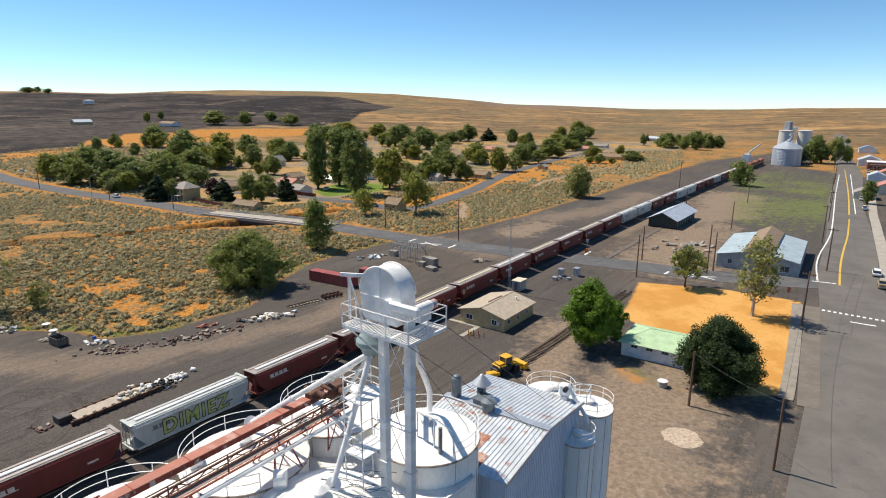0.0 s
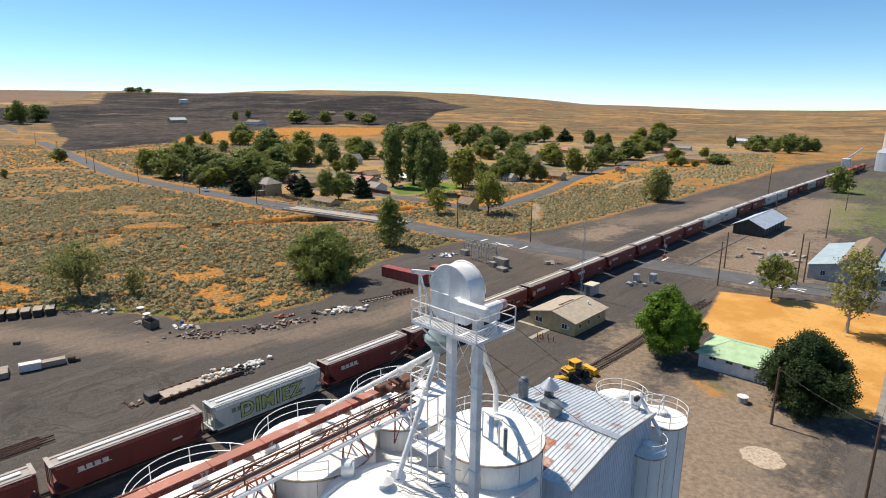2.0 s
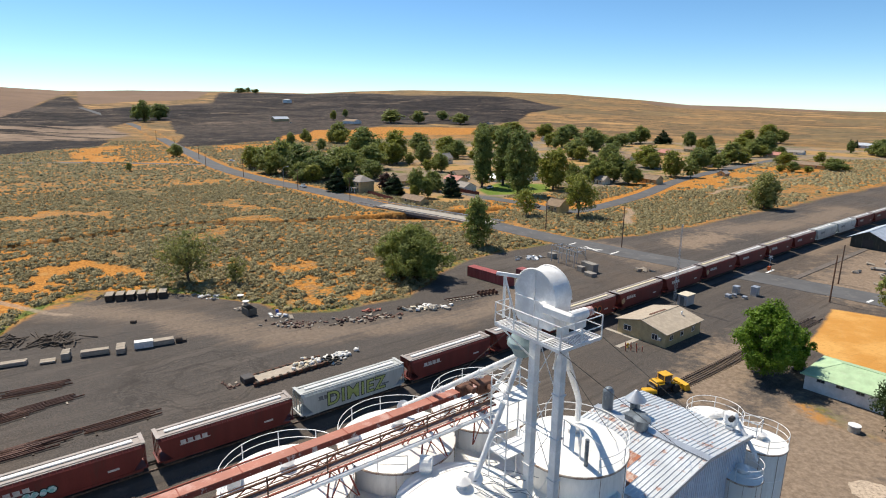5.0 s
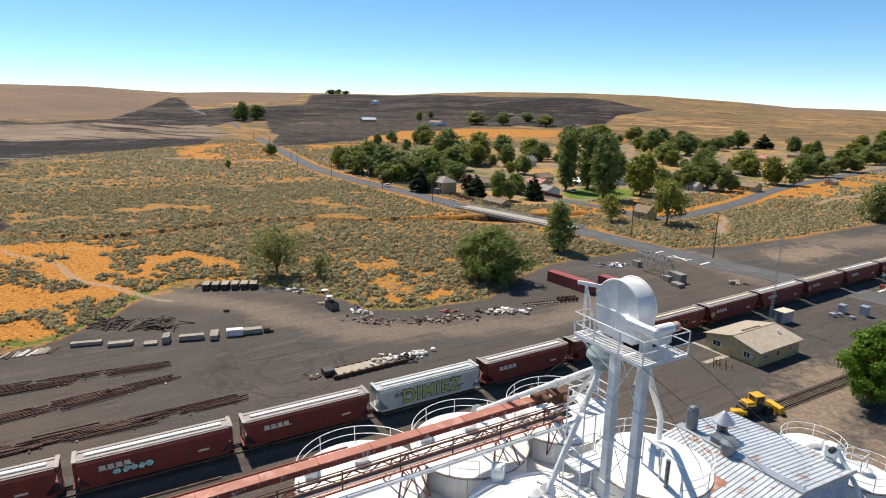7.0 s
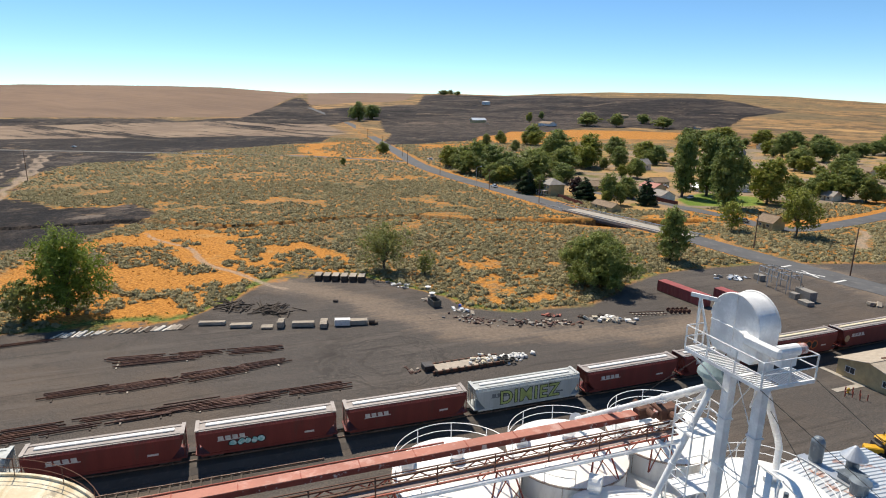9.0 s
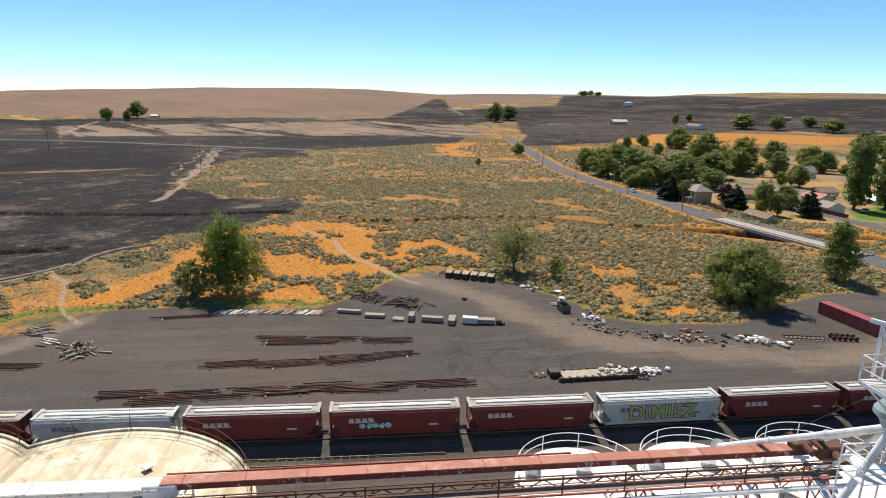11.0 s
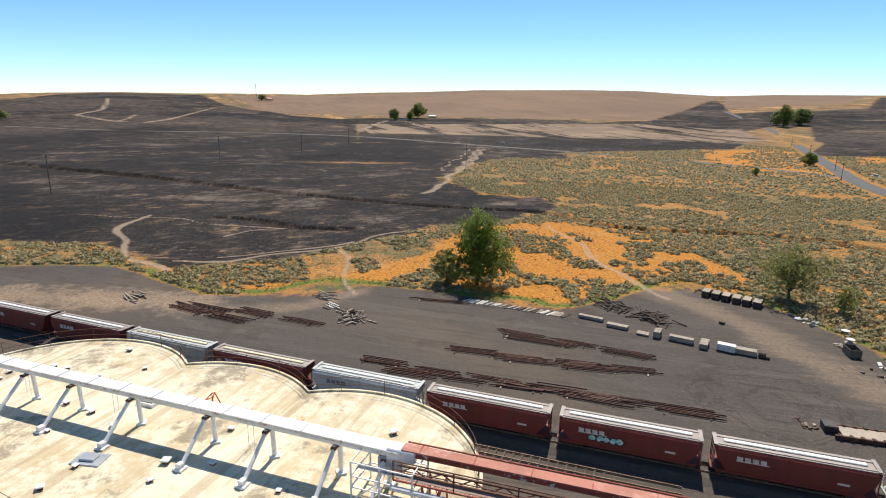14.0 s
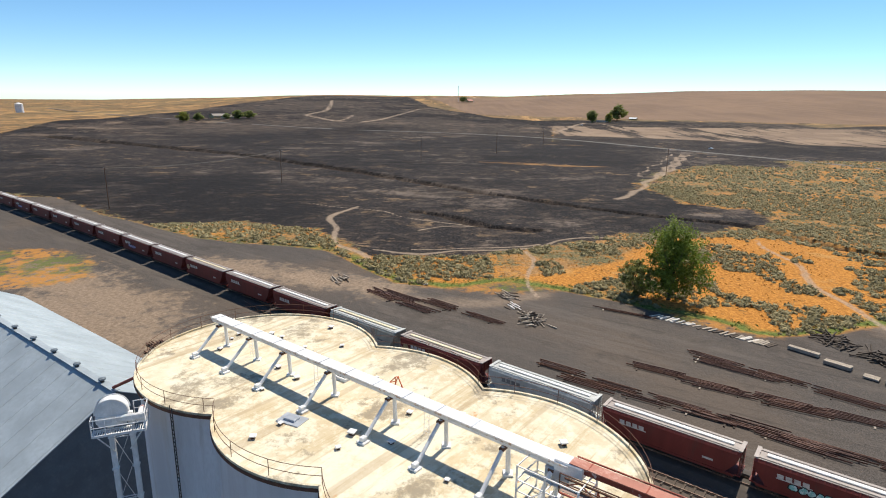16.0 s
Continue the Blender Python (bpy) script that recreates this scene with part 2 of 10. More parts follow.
# ---- ground ----
# Regions by bearing (degrees left of +y) and distance.
BURNT = [
    [(40.3, 605), (36.2, 634), (34, 668), (31.2, 690), (31, 756), (28.7, 797), (28.1, 853), (25.2, 926), (17, 958), (21, 1170), (29.4, 1290), (38, 1077)],
    [(80, 735), (68, 722), (59, 712), (51, 736), (45, 715), (46, 640), (56, 560), (66, 520), (80, 560)],
    [(129.6, 342), (124, 292), (120.1, 238), (116.2, 217), (110, 215), (102.7, 197), (98.4, 165), (95, 160), (87.1, 161), (78.2, 182), (73, 202), (65.6, 212), (60.4, 246), (62.3, 271), (67.3, 273), (69.8, 296), (71.9, 320), (69.1, 412), (65.4, 460), (60.2, 468), (60.8, 548), (73.7, 581), (80, 640), (80, 990), (86, 1120), (91.7, 1452), (93.9, 2177), (102.2, 2295), (108.7, 1741), (114.8, 1327), (123.2, 1068), (127, 779), (135, 700), (140, 400)],
    [(82, 1030), (71, 1040), (60.4, 1035), (58.3, 983), (52.9, 1064), (50, 1400), (47.8, 1912), (46.2, 1285), (42.6, 1069), (45.6, 897), (58.3, 892), (71, 871), (82, 880)],
    [(75, 698), (58.2, 651), (50, 600), (55.5, 556), (63.7, 500), (75, 519)],
    [(36.2, 2082), (28.6, 2229), (24.3, 2083), (18.8, 1843), (9.8, 1879), (4.6, 1452), (7.8, 1286), (8.8, 1068), (12, 955), (19.9, 984), (24.6, 858), (29, 860), (31.4, 779), (36.7, 700), (38, 797)],
    [(48.4, 1306), (42.8, 1407), (36.8, 1524), (28.5, 1602), (25.3, 1192), (28.5, 821), (35.9, 674), (40, 808), (40.4, 1029), (44.8, 1069)],
]
# where the grass burnt away to the soil
SOOT = [[(131, 330), (122.5, 345), (113, 352), (107, 310), (101.5, 262), (101, 222), (106, 206), (111, 214), (116, 222), (122, 262), (130, 300)]]
STUBBLE = [[(92, 2100), (78, 2170), (69.1, 2500), (60, 3600), (52.5, 3600), (47.3, 2225), (50.6, 1293), (52.7, 1073), (60.4, 1054), (69.5, 1065), (78.4, 1114), (88, 1200)], [(47, 1500), (38, 1700), (36.5, 2500), (47, 2500)], [(-8, 1900), (-2, 2000), (-6, 3600), (-20, 3600), (-19, 2300)]]
ORANGE = [
    [(69.2, 202), (61.5, 217), (52.5, 210), (46.3, 177), (42.5, 161), (43.4, 149), (49.4, 144), (52.3, 143), (60.2, 122), (67.2, 122), (71.6, 138), (72.6, 172)],
    [(33.8, 385), (28.7, 296), (23.3, 240), (19.6, 226), (24, 227), (29.7, 278), (35, 364)],
    [(15.5, 246), (8, 288), (2.5, 342), (-6.3, 376), (-11.1, 483), (-16.7, 557), (-16.8, 474), (-9, 350), (-2.5, 297), (2.5, 254), (9.1, 245), (12.4, 231)],
    [(28.9, 889), (20.9, 903), (12, 911), (12, 793), (20, 761), (24.7, 657), (29.9, 664), (36.9, 531), (36.8, 659), (31.1, 761)],
    [(97.6, 146), (93.8, 141), (85, 139), (79, 147), (71.5, 171), (72.6, 148), (79.1, 133), (85.1, 129), (91.4, 133)],
    [(48.7, 600), (42, 677), (38.1, 455), (44.1, 441), (47.8, 493)],
    [(30.7, 127), (26.1, 130), (22, 137), (21.5, 132), (24.8, 126), (28.6, 122)],
    [(-15.5, 99), (-18.5, 98), (-21.6, 96), (-24.2, 91), (-19.8, 92)],
    [(128.8, 203), (126, 199), (122.8, 186), (121.6, 174), (122.4, 160), (125, 158), (128, 160), (131, 170)],
]
YARD = [[(63, 114), (59, 120), (54.5, 131), (51, 145), (48, 152), (42, 144), (40.5, 136), (37.6, 132), (34, 128), (31.3, 118), (27.4, 119), (23, 123), (19.3, 127), (17.1, 137), (16, 146), (13.4, 160), (10.3, 169), (5.3, 184), (2, 192), (-3, 205), (-8, 232), (-15, 300), (-20, 390), (-24, 520), (-29, 640), (-33, 640), (-31, 500), (-40, 420), (-60, 200), (-120, 150), (-179, 120)],
        [(-179, 120), (179, 120), (150, 180), (134, 330), (124.3, 297), (121, 246), (117.2, 214), (114.2, 195), (110, 182), (106.1, 176), (102, 168), (98.6, 150), (95.1, 135), (90, 131), (83.4, 138), (75, 131), (69.7, 127), (62.2, 124), (63, 114), (0, 60), (-90, 80)]]
LAWN = [[(-17.9, 122), (-19.2, 149), (-27, 151), (-32.6, 150), (-33.1, 98), (-28.6, 93), (-22.2, 113)]]
GREEN = [[(-26.7, 401), (-29.9, 472), (-33.5, 453), (-33.7, 293), (-33.1, 227), (-29, 240), (-26.7, 248)], [(7.7, 290), (11.5, 283), (12.5, 300), (10.5, 330), (6, 330), (5.2, 305)]]
TOWN = [[(34, 410), (26, 312), (18, 258), (13, 262), (9, 280), (3, 300), (-6, 400), (-15, 570), (-22, 640), (-20, 760), (0, 760), (15, 640), (24, 560), (33, 470)]]


# the field between the road and the hills, sown once and spared by the fire
FIELD = [[(80, 900), (67, 917), (54.2, 981), (45.6, 952), (43.5, 786), (45.6, 713), (51.5, 734), (59.6, 710), (68.5, 719), (80, 730)]]
COUNTY = [(-1100, 1010), (-713, 743), (-504, 570), (-344, 424), (-252, 338), (-190, 292), (-133, 258), (-92, 231)]
WASH = [[(-44, 243), (-54, 230), (-66, 217), (-82, 210), (-100, 198), (-119, 184), (-138, 178), (-155, 158), (-164, 139), (-176, 122), (-208, 108), (-217, 93), (-231, 70), (-247, 50), (-270, 24), (-294, 0), (-317, -22), (-354, -58), (-402, -112), (-437, -147), (-488, -229), (-521, -279), (-587, -386)],
        [(-196, 30), (-201, 14), (-220, -2), (-225, -11)]]
TRAILS = [([(-186, 100), (-150, 94), (-118, 88), (-105, 90)], 1.3), ([(-157, -23), (-177, -33), (-202, -40), (-223, -41), (-236, -37)], 1.6),
          ([(-500, 197), (-397, 148), (-337, 118), (-285, 92), (-263, 76)], 2.6), ([(-498, 201), (-414, 161), (-349, 128)], 2.4), ([(-505, 190), (-440, 160), (-380, 128), (-345, 112)], 1.8),
          ([(-165, -21), (-163, -8), (-165, 2), (-167, 14), (-174, 29), (-185, 44), (-188, 56)], 1.2), ([(-168, -9), (-168, 4), (-171, 16), (-177, 30)], 0.8),
          ([(-194, -10), (-200, -2), (-199, 10), (-195, 26)], 0.9), ([(-168, 24), (-150, 23), (-138, 22), (-128, 21)], 0.9),
          ([(-1757, -336), (-1416, -277), (-1249, -253), (-1141, -257), (-1091, -256), (-1019, -216), (-953, -179), (-942, -162)], 8), ([(-953, -172), (-1020, -170), (-1101, -174)], 6), ([(-921, -134), (-1008, -114), (-1173, -92), (-1354, -62)], 7), ([(-240, -60), (-231, -36), (-214, -12), (-200, 10)], 0.9),
          ([(-799, 151), (-933, 206), (-950, 236), (-803, 244)], 5), ([(7, 227), (9, 244), (7, 262)], 2.0), ([(48, 320), (81, 375), (126, 431)], 2.0)]
DUST = [([(-114, 90), (-102, 91), (-88, 92), (-75, 91), (-59, 92), (-44, 99), (-26, 115), (-16, 133)], 5), ([(-128, 22), (-121, 8), (-124, -6), (-140, -40)], 3),
        ([(-16, 191), (3, 183), (13, 169)], 7), ([(40, 225), (75, 255), (100, 290)], 9), ([(60, 200), (80, 225)], 6), ([(-10, 183), (1, 181), (11, 176), (20, 170)], 4)]
LOTS = [([(16, 52), (27, 72), (36, 88)], 11), ([(16, 88), (26, 112)], 6), ([(64, 160), (78, 186), (94, 208)], 13), ([(100, 228), (125, 262), (140, 292)], 13), ([(118, 232), (150, 285)], 8), ([(-145, -104), (-124, -80), (-108, -58)], 10), ([(-119, -91), (-110, -72), (-98, -52)], 7), ([(-150, -66), (-139, -36), (-130, -14)], 6), ([(25, 198), (36, 214)], 7)]
RIM_AZ = [-180, 10, 20, 25, 31, 34, 42, 48, 51, 54.5, 59, 62, 69.7, 75, 83.4, 90, 95.1, 98.6, 102, 106, 110, 114, 117, 121, 124, 134, 180]
RIM_R = [95, 95, 110, 112, 117, 127, 143, 151, 144, 131, 122, 122, 127, 131, 136, 131, 135, 150, 168, 176, 182, 195, 214, 246, 297, 330, 120]


def yard_side(az, r, p):
    """The distance inside the rim of the yard."""
    return np.maximum(region(p, YARD), (np.interp(az, RIM_AZ, RIM_R) - r) * 0.5)


def line_gap(x, y, line):
    """The distance of points to a soft line."""
    best = np.full(len(x), 1e9)
    span = sum(math.dist(a, b) for a, b in zip(line, line[1:]))
    pts = smooth_line(line, max(6.0, span / 40)) if len(line) > 2 else line
    for a, b in zip(pts, pts[1:]):
        ab = np.array(b) - np.array(a)
        t = np.clip(((x - a[0]) * ab[0] + (y - a[1]) * ab[1]) / (ab @ ab + 1e-9), 0, 1)
        best = np.minimum(best, np.hypot(x - a[0] - t * ab[0], y - a[1] - t * ab[1]))
    return best


def wash_gap(x, y):
    return np.minimum.reduce([line_gap(x, y, w) for w in WASH])


def smooth_line(points, step=6.0):
    """Points on a soft curve through the given ones."""
    out = []
    p = [Vector(q) for q in points]
    for i in range(len(p) - 1):
        a, b, c, d = p[max(i - 1, 0)], p[i], p[i + 1], p[min(i + 2, len(p) - 1)]
        k = max(2, int((c - b).length / step))
        for j in range(k):
            t = j / k
            out.append(tuple(0.5 * (2 * b + (c - a) * t + (2 * a - 5 * b + 4 * c - d) * t * t + (3 * b - a - 3 * c + d) * t ** 3)))
    out.append(tuple(p[-1]))
    return out


def to_plane(az, r):
    return np.stack([np.asarray(az, float), np.degrees(np.log(np.asarray(r, float)))], -1)


def region(points, loops):
    """The distance of points to the rim of the loops, positive inside. One unit is a degree, or 1.75 % of the distance."""
    best = np.full(len(points), -1e3)
    for loop in loops:
        q = to_plane([p[0] for p in loop], [p[1] for p in loop])
        d = np.full(len(points), 1e9)
        inside = np.zeros(len(points), bool)
        for a, b in zip(q, np.roll(q, -1, 0)):
            ab = b - a
            t = np.clip(((points - a) @ ab) / (ab @ ab + 1e-9), 0, 1)
            d = np.minimum(d, np.linalg.norm(points - a - t[:, None] * ab, axis=1))
            cross = (a[1] > points[:, 1]) != (b[1] > points[:, 1])
            at = a[0] + (points[:, 1] - a[1]) / (b[1] - a[1] + 1e-12) * ab[0]
            inside ^= cross & (points[:, 0] < at)
        best = np.maximum(best, np.where(inside, d, -d))
    return best


def build_ground():
    az = np.concatenate([np.arange(-180, -42, 3.0), np.arange(-42, 132, 0.38), np.arange(132, 180.1, 3.0)])
    rad = np.exp(np.concatenate([np.linspace(math.log(6), math.log(118), 70, endpoint=False), np.linspace(math.log(118), math.log(430), 330, endpoint=False), np.linspace(math.log(430), math.log(4600), 300)]))
    A, R = np.meshgrid(az, rad, indexing="ij")
    A, R = A.ravel(), R.ravel()
    x, y = -R * np.sin(np.radians(A)), R * np.cos(np.radians(A))
    z = land(A, R)
    # low swells, and the cut banks of a dry wash
    z += np.where(R > 700, (np.sin(A * 0.55) * np.cos(R / 260) + np.sin(A * 1.3 + R / 180)) * np.clip((R - 700) / 900, 0, 1) * np.clip((2500 - R) / 700, 0.25, 1) * 0.9, 0)
    gap = wash_gap(x, y)
    half = np.maximum(2.6, R * 0.011) * (0.9 + 0.35 * np.sin(x * 0.11) * np.sin(y * 0.13) + 0.15 * np.sin(x * 0.47 + y * 0.39))
    half += 6.5 * np.exp(-((x + 67) ** 2 + (y - 219) ** 2) / 300)
    cut = np.clip((half * 1.2 - gap) / np.maximum(1.0, R * 0.004), 0, 1)
    z -= cut * (np.maximum(2.1, R * 0.0085) + 2.2 * np.exp(-((x + 67) ** 2 + (y - 219) ** 2) / 500))
    v = np.stack([x, y, z], 1)
    na, nr = len(az), len(rad)
    i, j = np.meshgrid(np.arange(na - 1), np.arange(nr - 1), indexing="ij")
    k = (i * nr + j).ravel()
    quads = np.stack([k, k + 1, k + nr + 1, k + nr], 1)[:, ::-1]
    centre = Geo().lathe([(6.0, 0.0), (0.01, 0.0)], n=60, caps=False)
    me = array_mesh("ground", np.concatenate([v, np.array(centre.v)]), np.concatenate([quads, np.array(centre.f)[:, ::-1] + len(v)]), ground_mat)
    A2, R2 = np.concatenate([A, np.zeros(120)]), np.concatenate([R, np.full(120, 5.0)])
    x, y = -R2 * np.sin(np.radians(A2)), R2 * np.cos(np.radians(A2))
    p = to_plane(A2, R2)
    values = {"far": R2, "yard": np.clip(yard_side(A2, R2, p), -40, 40)}
    for name, loops in (("burnt", BURNT), ("soot", SOOT), ("stubble", STUBBLE), ("field", FIELD), ("orange", ORANGE), ("lawn", LAWN), ("green", GREEN[:1]), ("park", GREEN[1:]), ("town", TOWN)):
        values[name] = np.clip(region(p, loops), -40, 40)
    # nearness to wheel tracks: 1 on the line, 0 at its rim, in its own half widths
    wx, wy = x + 1.3 * np.sin(y * 0.19) + 0.6 * np.sin(x * 0.41), y + 1.3 * np.sin(x * 0.17) + 0.6 * np.sin(y * 0.37)
    values["trail"] = np.clip(np.maximum.reduce([2 - line_gap(wx, wy, t) / (w * 0.62) for t, w in TRAILS]), -3, 2)
    values["dust"] = np.clip(np.maximum.reduce([2 - line_gap(x, y, t) / w for t, w in DUST]), -3, 2)
    values["lot"] = np.clip(np.maximum.reduce([2 - line_gap(x, y, t) / w for t, w in LOTS]), -3, 2)
    values["verge"] = np.clip(np.minimum(np.abs(line_gap(x, y, COUNTY) - 7.5) / 2.4, np.where(R2 < 300, np.abs(wash_gap(x, y) - 7.0) / 2.0, 9)), 0, 9)
    values["bank"] = np.concatenate([cut, np.zeros(120)])
    for name, value in values.items():
        a = me.attributes.new(name, "FLOAT", "POINT")
        a.data.foreach_set("value", value.astype(np.float32))
    me.polygons.foreach_set("use_smooth", [True] * len(me.polygons))
    ob = new("ground", me)
    return tagged(ob, "dry valley floor of gravel yard, sagebrush, gold grass and burnt black hills", "ground", kind="structure")


def make_ground_mat():
    n = Nodes("ground")
    grit = n.noise(5.0, 3, 0.7)
    tiny = n.noise(1.3, 4, 0.7, seed=6)
    small = n.noise(0.42, 5, 0.68, seed=1)
    mid = n.noise(0.09, 6, 0.66, seed=2)
    big = n.noise(0.018, 6, 0.62, seed=3)
    huge = n.noise(0.004, 6, 0.6, seed=4)
    far = n.attribute("far")

    def edge(name, wobble, soft):
        d = n.math("ADD", n.attribute(name), n.math("MULTIPLY", n.math("SUBTRACT", mid, 0.5), wobble))
        d = n.math("ADD", d, n.math("MULTIPLY", n.math("SUBTRACT", small, 0.5), wobble * 0.5))
        return n.step(d, -soft, soft)

    def flecks(value, lo, hi, k=1.0):
        return n.math("MULTIPLY", n.step(value, lo, hi), k)

    # open range: dry soil, gold grass, grey-green low plants, dark twigs
    soil = n.mix(n.step(tiny, 0.35, 0.65), (0.20, 0.108, 0.042), (0.37, 0.215, 0.092))
    grass = n.mix(n.step(tiny, 0.32, 0.68), (0.27, 0.108, 0.020), (0.55, 0.255, 0.058))
    grass = n.mix(flecks(small, 0.56, 0.66, 0.6), grass, (0.20, 0.10, 0.03))
    grass = n.mix(flecks(mid, 0.55, 0.68, 0.6), grass, (0.42, 0.25, 0.09))
    plants = n.mix(n.step(tiny, 0.36, 0.64), (0.066, 0.060, 0.031), (0.20, 0.178, 0.09))
    plants = n.mix(flecks(small, 0.54, 0.62, 0.65), plants, (0.055, 0.048, 0.028))
    c = n.mix(n.step(mid, 0.44, 0.58), plants, soil)
    c = n.mix(n.step(n.math("ADD", n.math("MULTIPLY", small, 0.62), n.math("MULTIPLY", big, 0.38)), 0.488, 0.555), c, grass)
    # far hills: brown-gold and brush in broad drifts
    hill = n.mix(n.step(mid, 0.38, 0.62), (0.30, 0.18, 0.078), (0.15, 0.108, 0.06))
    hill = n.mix(flecks(huge, 0.44, 0.58, 0.7), hill, n.mix(n.step(mid, 0.4, 0.6), (0.27, 0.155, 0.068), (0.42, 0.245, 0.10)))
    scrub = n.noise(0.030, 9, 0.74, stretch=(0.8, 1.3, 1), seed=17)
    hill = n.mix(flecks(scrub, 0.49, 0.55, 0.85), hill, n.mix(n.step(small, 0.35, 0.65), (0.060, 0.050, 0.030), (0.15, 0.112, 0.064)))
    draw = n.noise(0.0075, 9, 0.72, stretch=(0.7, 1.5, 1), seed=18)
    hill = n.mix(flecks(draw, 0.53, 0.58, 0.8), hill, n.mix(mid, (0.060, 0.048, 0.032), (0.155, 0.105, 0.060)))
    hill = n.mix(flecks(n.noise(0.010, 8, 0.7, stretch=(0.5, 2.2, 1), seed=19), 0.56, 0.60, 0.8), hill, (0.50, 0.30, 0.125))
    hill = n.mix(flecks(n.noise(0.0035, 8, 0.68, seed=25), 0.50, 0.58, 0.6), hill, n.mix(n.step(mid, 0.4, 0.6), (0.095, 0.082, 0.046), (0.20, 0.155, 0.085)))
    c = n.mix(n.step(far, 560, 950), c, hill)
    c = n.mix(edge("orange", 3.0, 0.5), c, n.mix(flecks(small, 0.60, 0.70, 0.8), grass, plants))
    verge = n.math("ADD", n.attribute("verge"), n.math("MULTIPLY", n.math("SUBTRACT", mid, 0.5), 2.5))
    c = n.mix(n.math("MULTIPLY", n.math("SUBTRACT", 1.0, n.step(verge, 0.4, 1.4)), 0.7), c, n.mix(flecks(small, 0.50, 0.62, 0.8), grass, plants))
    # ploughed stubble with faint drill lines
    stubble = n.mix(n.step(huge, 0.35, 0.65), (0.215, 0.145, 0.100), (0.170, 0.116, 0.082))
    lines = n.noise(0.02, 4, 0.6, stretch=(0.15, 4.0, 1), seed=7)
    stubble = n.mix(flecks(lines, 0.45, 0.6, 0.3), stubble, (0.27, 0.18, 0.115))
    stubble = n.mix(flecks(big, 0.5, 0.62, 0.3), stubble, (0.145, 0.098, 0.068))
    c = n.mix(edge("stubble", 0.5, 0.12), c, stubble)
    # burnt ground: soot, grey ash, bared soil in thin drifts
    ash = n.mix(n.step(tiny, 0.36, 0.66), (0.009, 0.0085, 0.009), (0.040, 0.035, 0.034))
    drift = n.noise(0.16, 7, 0.74, stretch=(0.75, 1.1, 1), turn=radians(95), seed=8)
    ash = n.mix(flecks(drift, 0.49, 0.62, 0.52), ash, n.mix(tiny, (0.055, 0.043, 0.035), (0.16, 0.122, 0.096)))
    ash = n.mix(flecks(small, 0.56, 0.64, 0.42), ash, (0.16, 0.118, 0.088))
    ash = n.mix(n.math("MULTIPLY", flecks(n.noise(0.07, 8, 0.76, stretch=(0.75, 1.1, 1), turn=radians(95), seed=9), 0.57, 0.63, 0.8), n.step(big, 0.40, 0.55)), ash, (0.25, 0.17, 0.10))
    ash = n.mix(flecks(n.noise(0.016, 9, 0.76, stretch=(0.75, 1.1, 1), turn=radians(110), seed=16), 0.55, 0.61, 0.7), ash, n.mix(n.step(small, 0.35, 0.65), (0.060, 0.048, 0.041), (0.19, 0.152, 0.125)))
    ash = n.mix(flecks(n.noise(0.010, 9, 0.78, stretch=(0.75, 1.1, 1), turn=radians(80), seed=20), 0.56, 0.60, 0.7), ash, n.mix(n.step(mid, 0.4, 0.6), (0.075, 0.060, 0.050), (0.20, 0.16, 0.13)))
    ash = n.mix(flecks(n.noise(0.02, 8, 0.74, stretch=(0.75, 1.1, 1), turn=radians(100), seed=15), 0.56, 0.62, 0.8), ash, (0.012, 0.010, 0.009))
    ash = n.mix(flecks(n.noise(0.022, 7, 0.70, stretch=(0.25, 1.2, 1), turn=radians(78), seed=31), 0.655, 0.685, 0.85), ash, n.mix(n.step(small, 0.4, 0.6), (0.36, 0.17, 0.045), (0.22, 0.15, 0.085)))
    ash = n.mix(flecks(n.noise(0.009, 7, 0.66, seed=34), 0.47, 0.56, 0.62), ash, n.mix(n.step(tiny, 0.4, 0.7), (0.007, 0.0068, 0.0075), (0.026, 0.023, 0.023)))
    ash = n.mix(n.math("MULTIPLY", edge("soot", 9.0, 4.0), n.math("SUBTRACT", 0.72, flecks(drift, 0.56, 0.66, 0.6))), ash, n.mix(n.step(tiny, 0.4, 0.7), (0.007, 0.0068, 0.0075), (0.024, 0.021, 0.021)))
    slope = n.mix(n.step(mid, 0.36, 0.64), (0.008, 0.007, 0.0065), (0.026, 0.021, 0.019))
    slope = n.mix(flecks(n.noise(0.008, 9, 0.77, stretch=(0.75, 1.1, 1), turn=radians(35), seed=23), 0.52, 0.58, 0.65), slope, n.mix(n.step(mid, 0.4, 0.6), (0.05, 0.039, 0.032), (0.115, 0.086, 0.068)))
    slope = n.mix(flecks(n.noise(0.012, 9, 0.77, stretch=(0.75, 1.1, 1), turn=radians(35), seed=24), 0.57, 0.61, 0.85), slope, (0.19, 0.14, 0.10))
    slope = n.mix(flecks(n.noise(0.045, 7, 0.75, stretch=(0.75, 1.1, 1), turn=radians(35), seed=26), 0.52, 0.58, 0.55), slope, (0.080, 0.061, 0.049))
    slope = n.mix(flecks(n.noise(0.02, 7, 0.72, stretch=(0.75, 1.1, 1), turn=radians(35), seed=27), 0.55, 0.60, 0.8), slope, (0.008, 0.007, 0.0065))
    slope = n.mix(flecks(n.noise(0.0032, 8, 0.66, seed=33), 0.47, 0.58, 0.5), slope, n.mix(n.step(mid, 0.4, 0.6), (0.060, 0.048, 0.040), (0.125, 0.098, 0.078)))
    ash = n.mix(n.step(far, 560, 900), ash, slope)
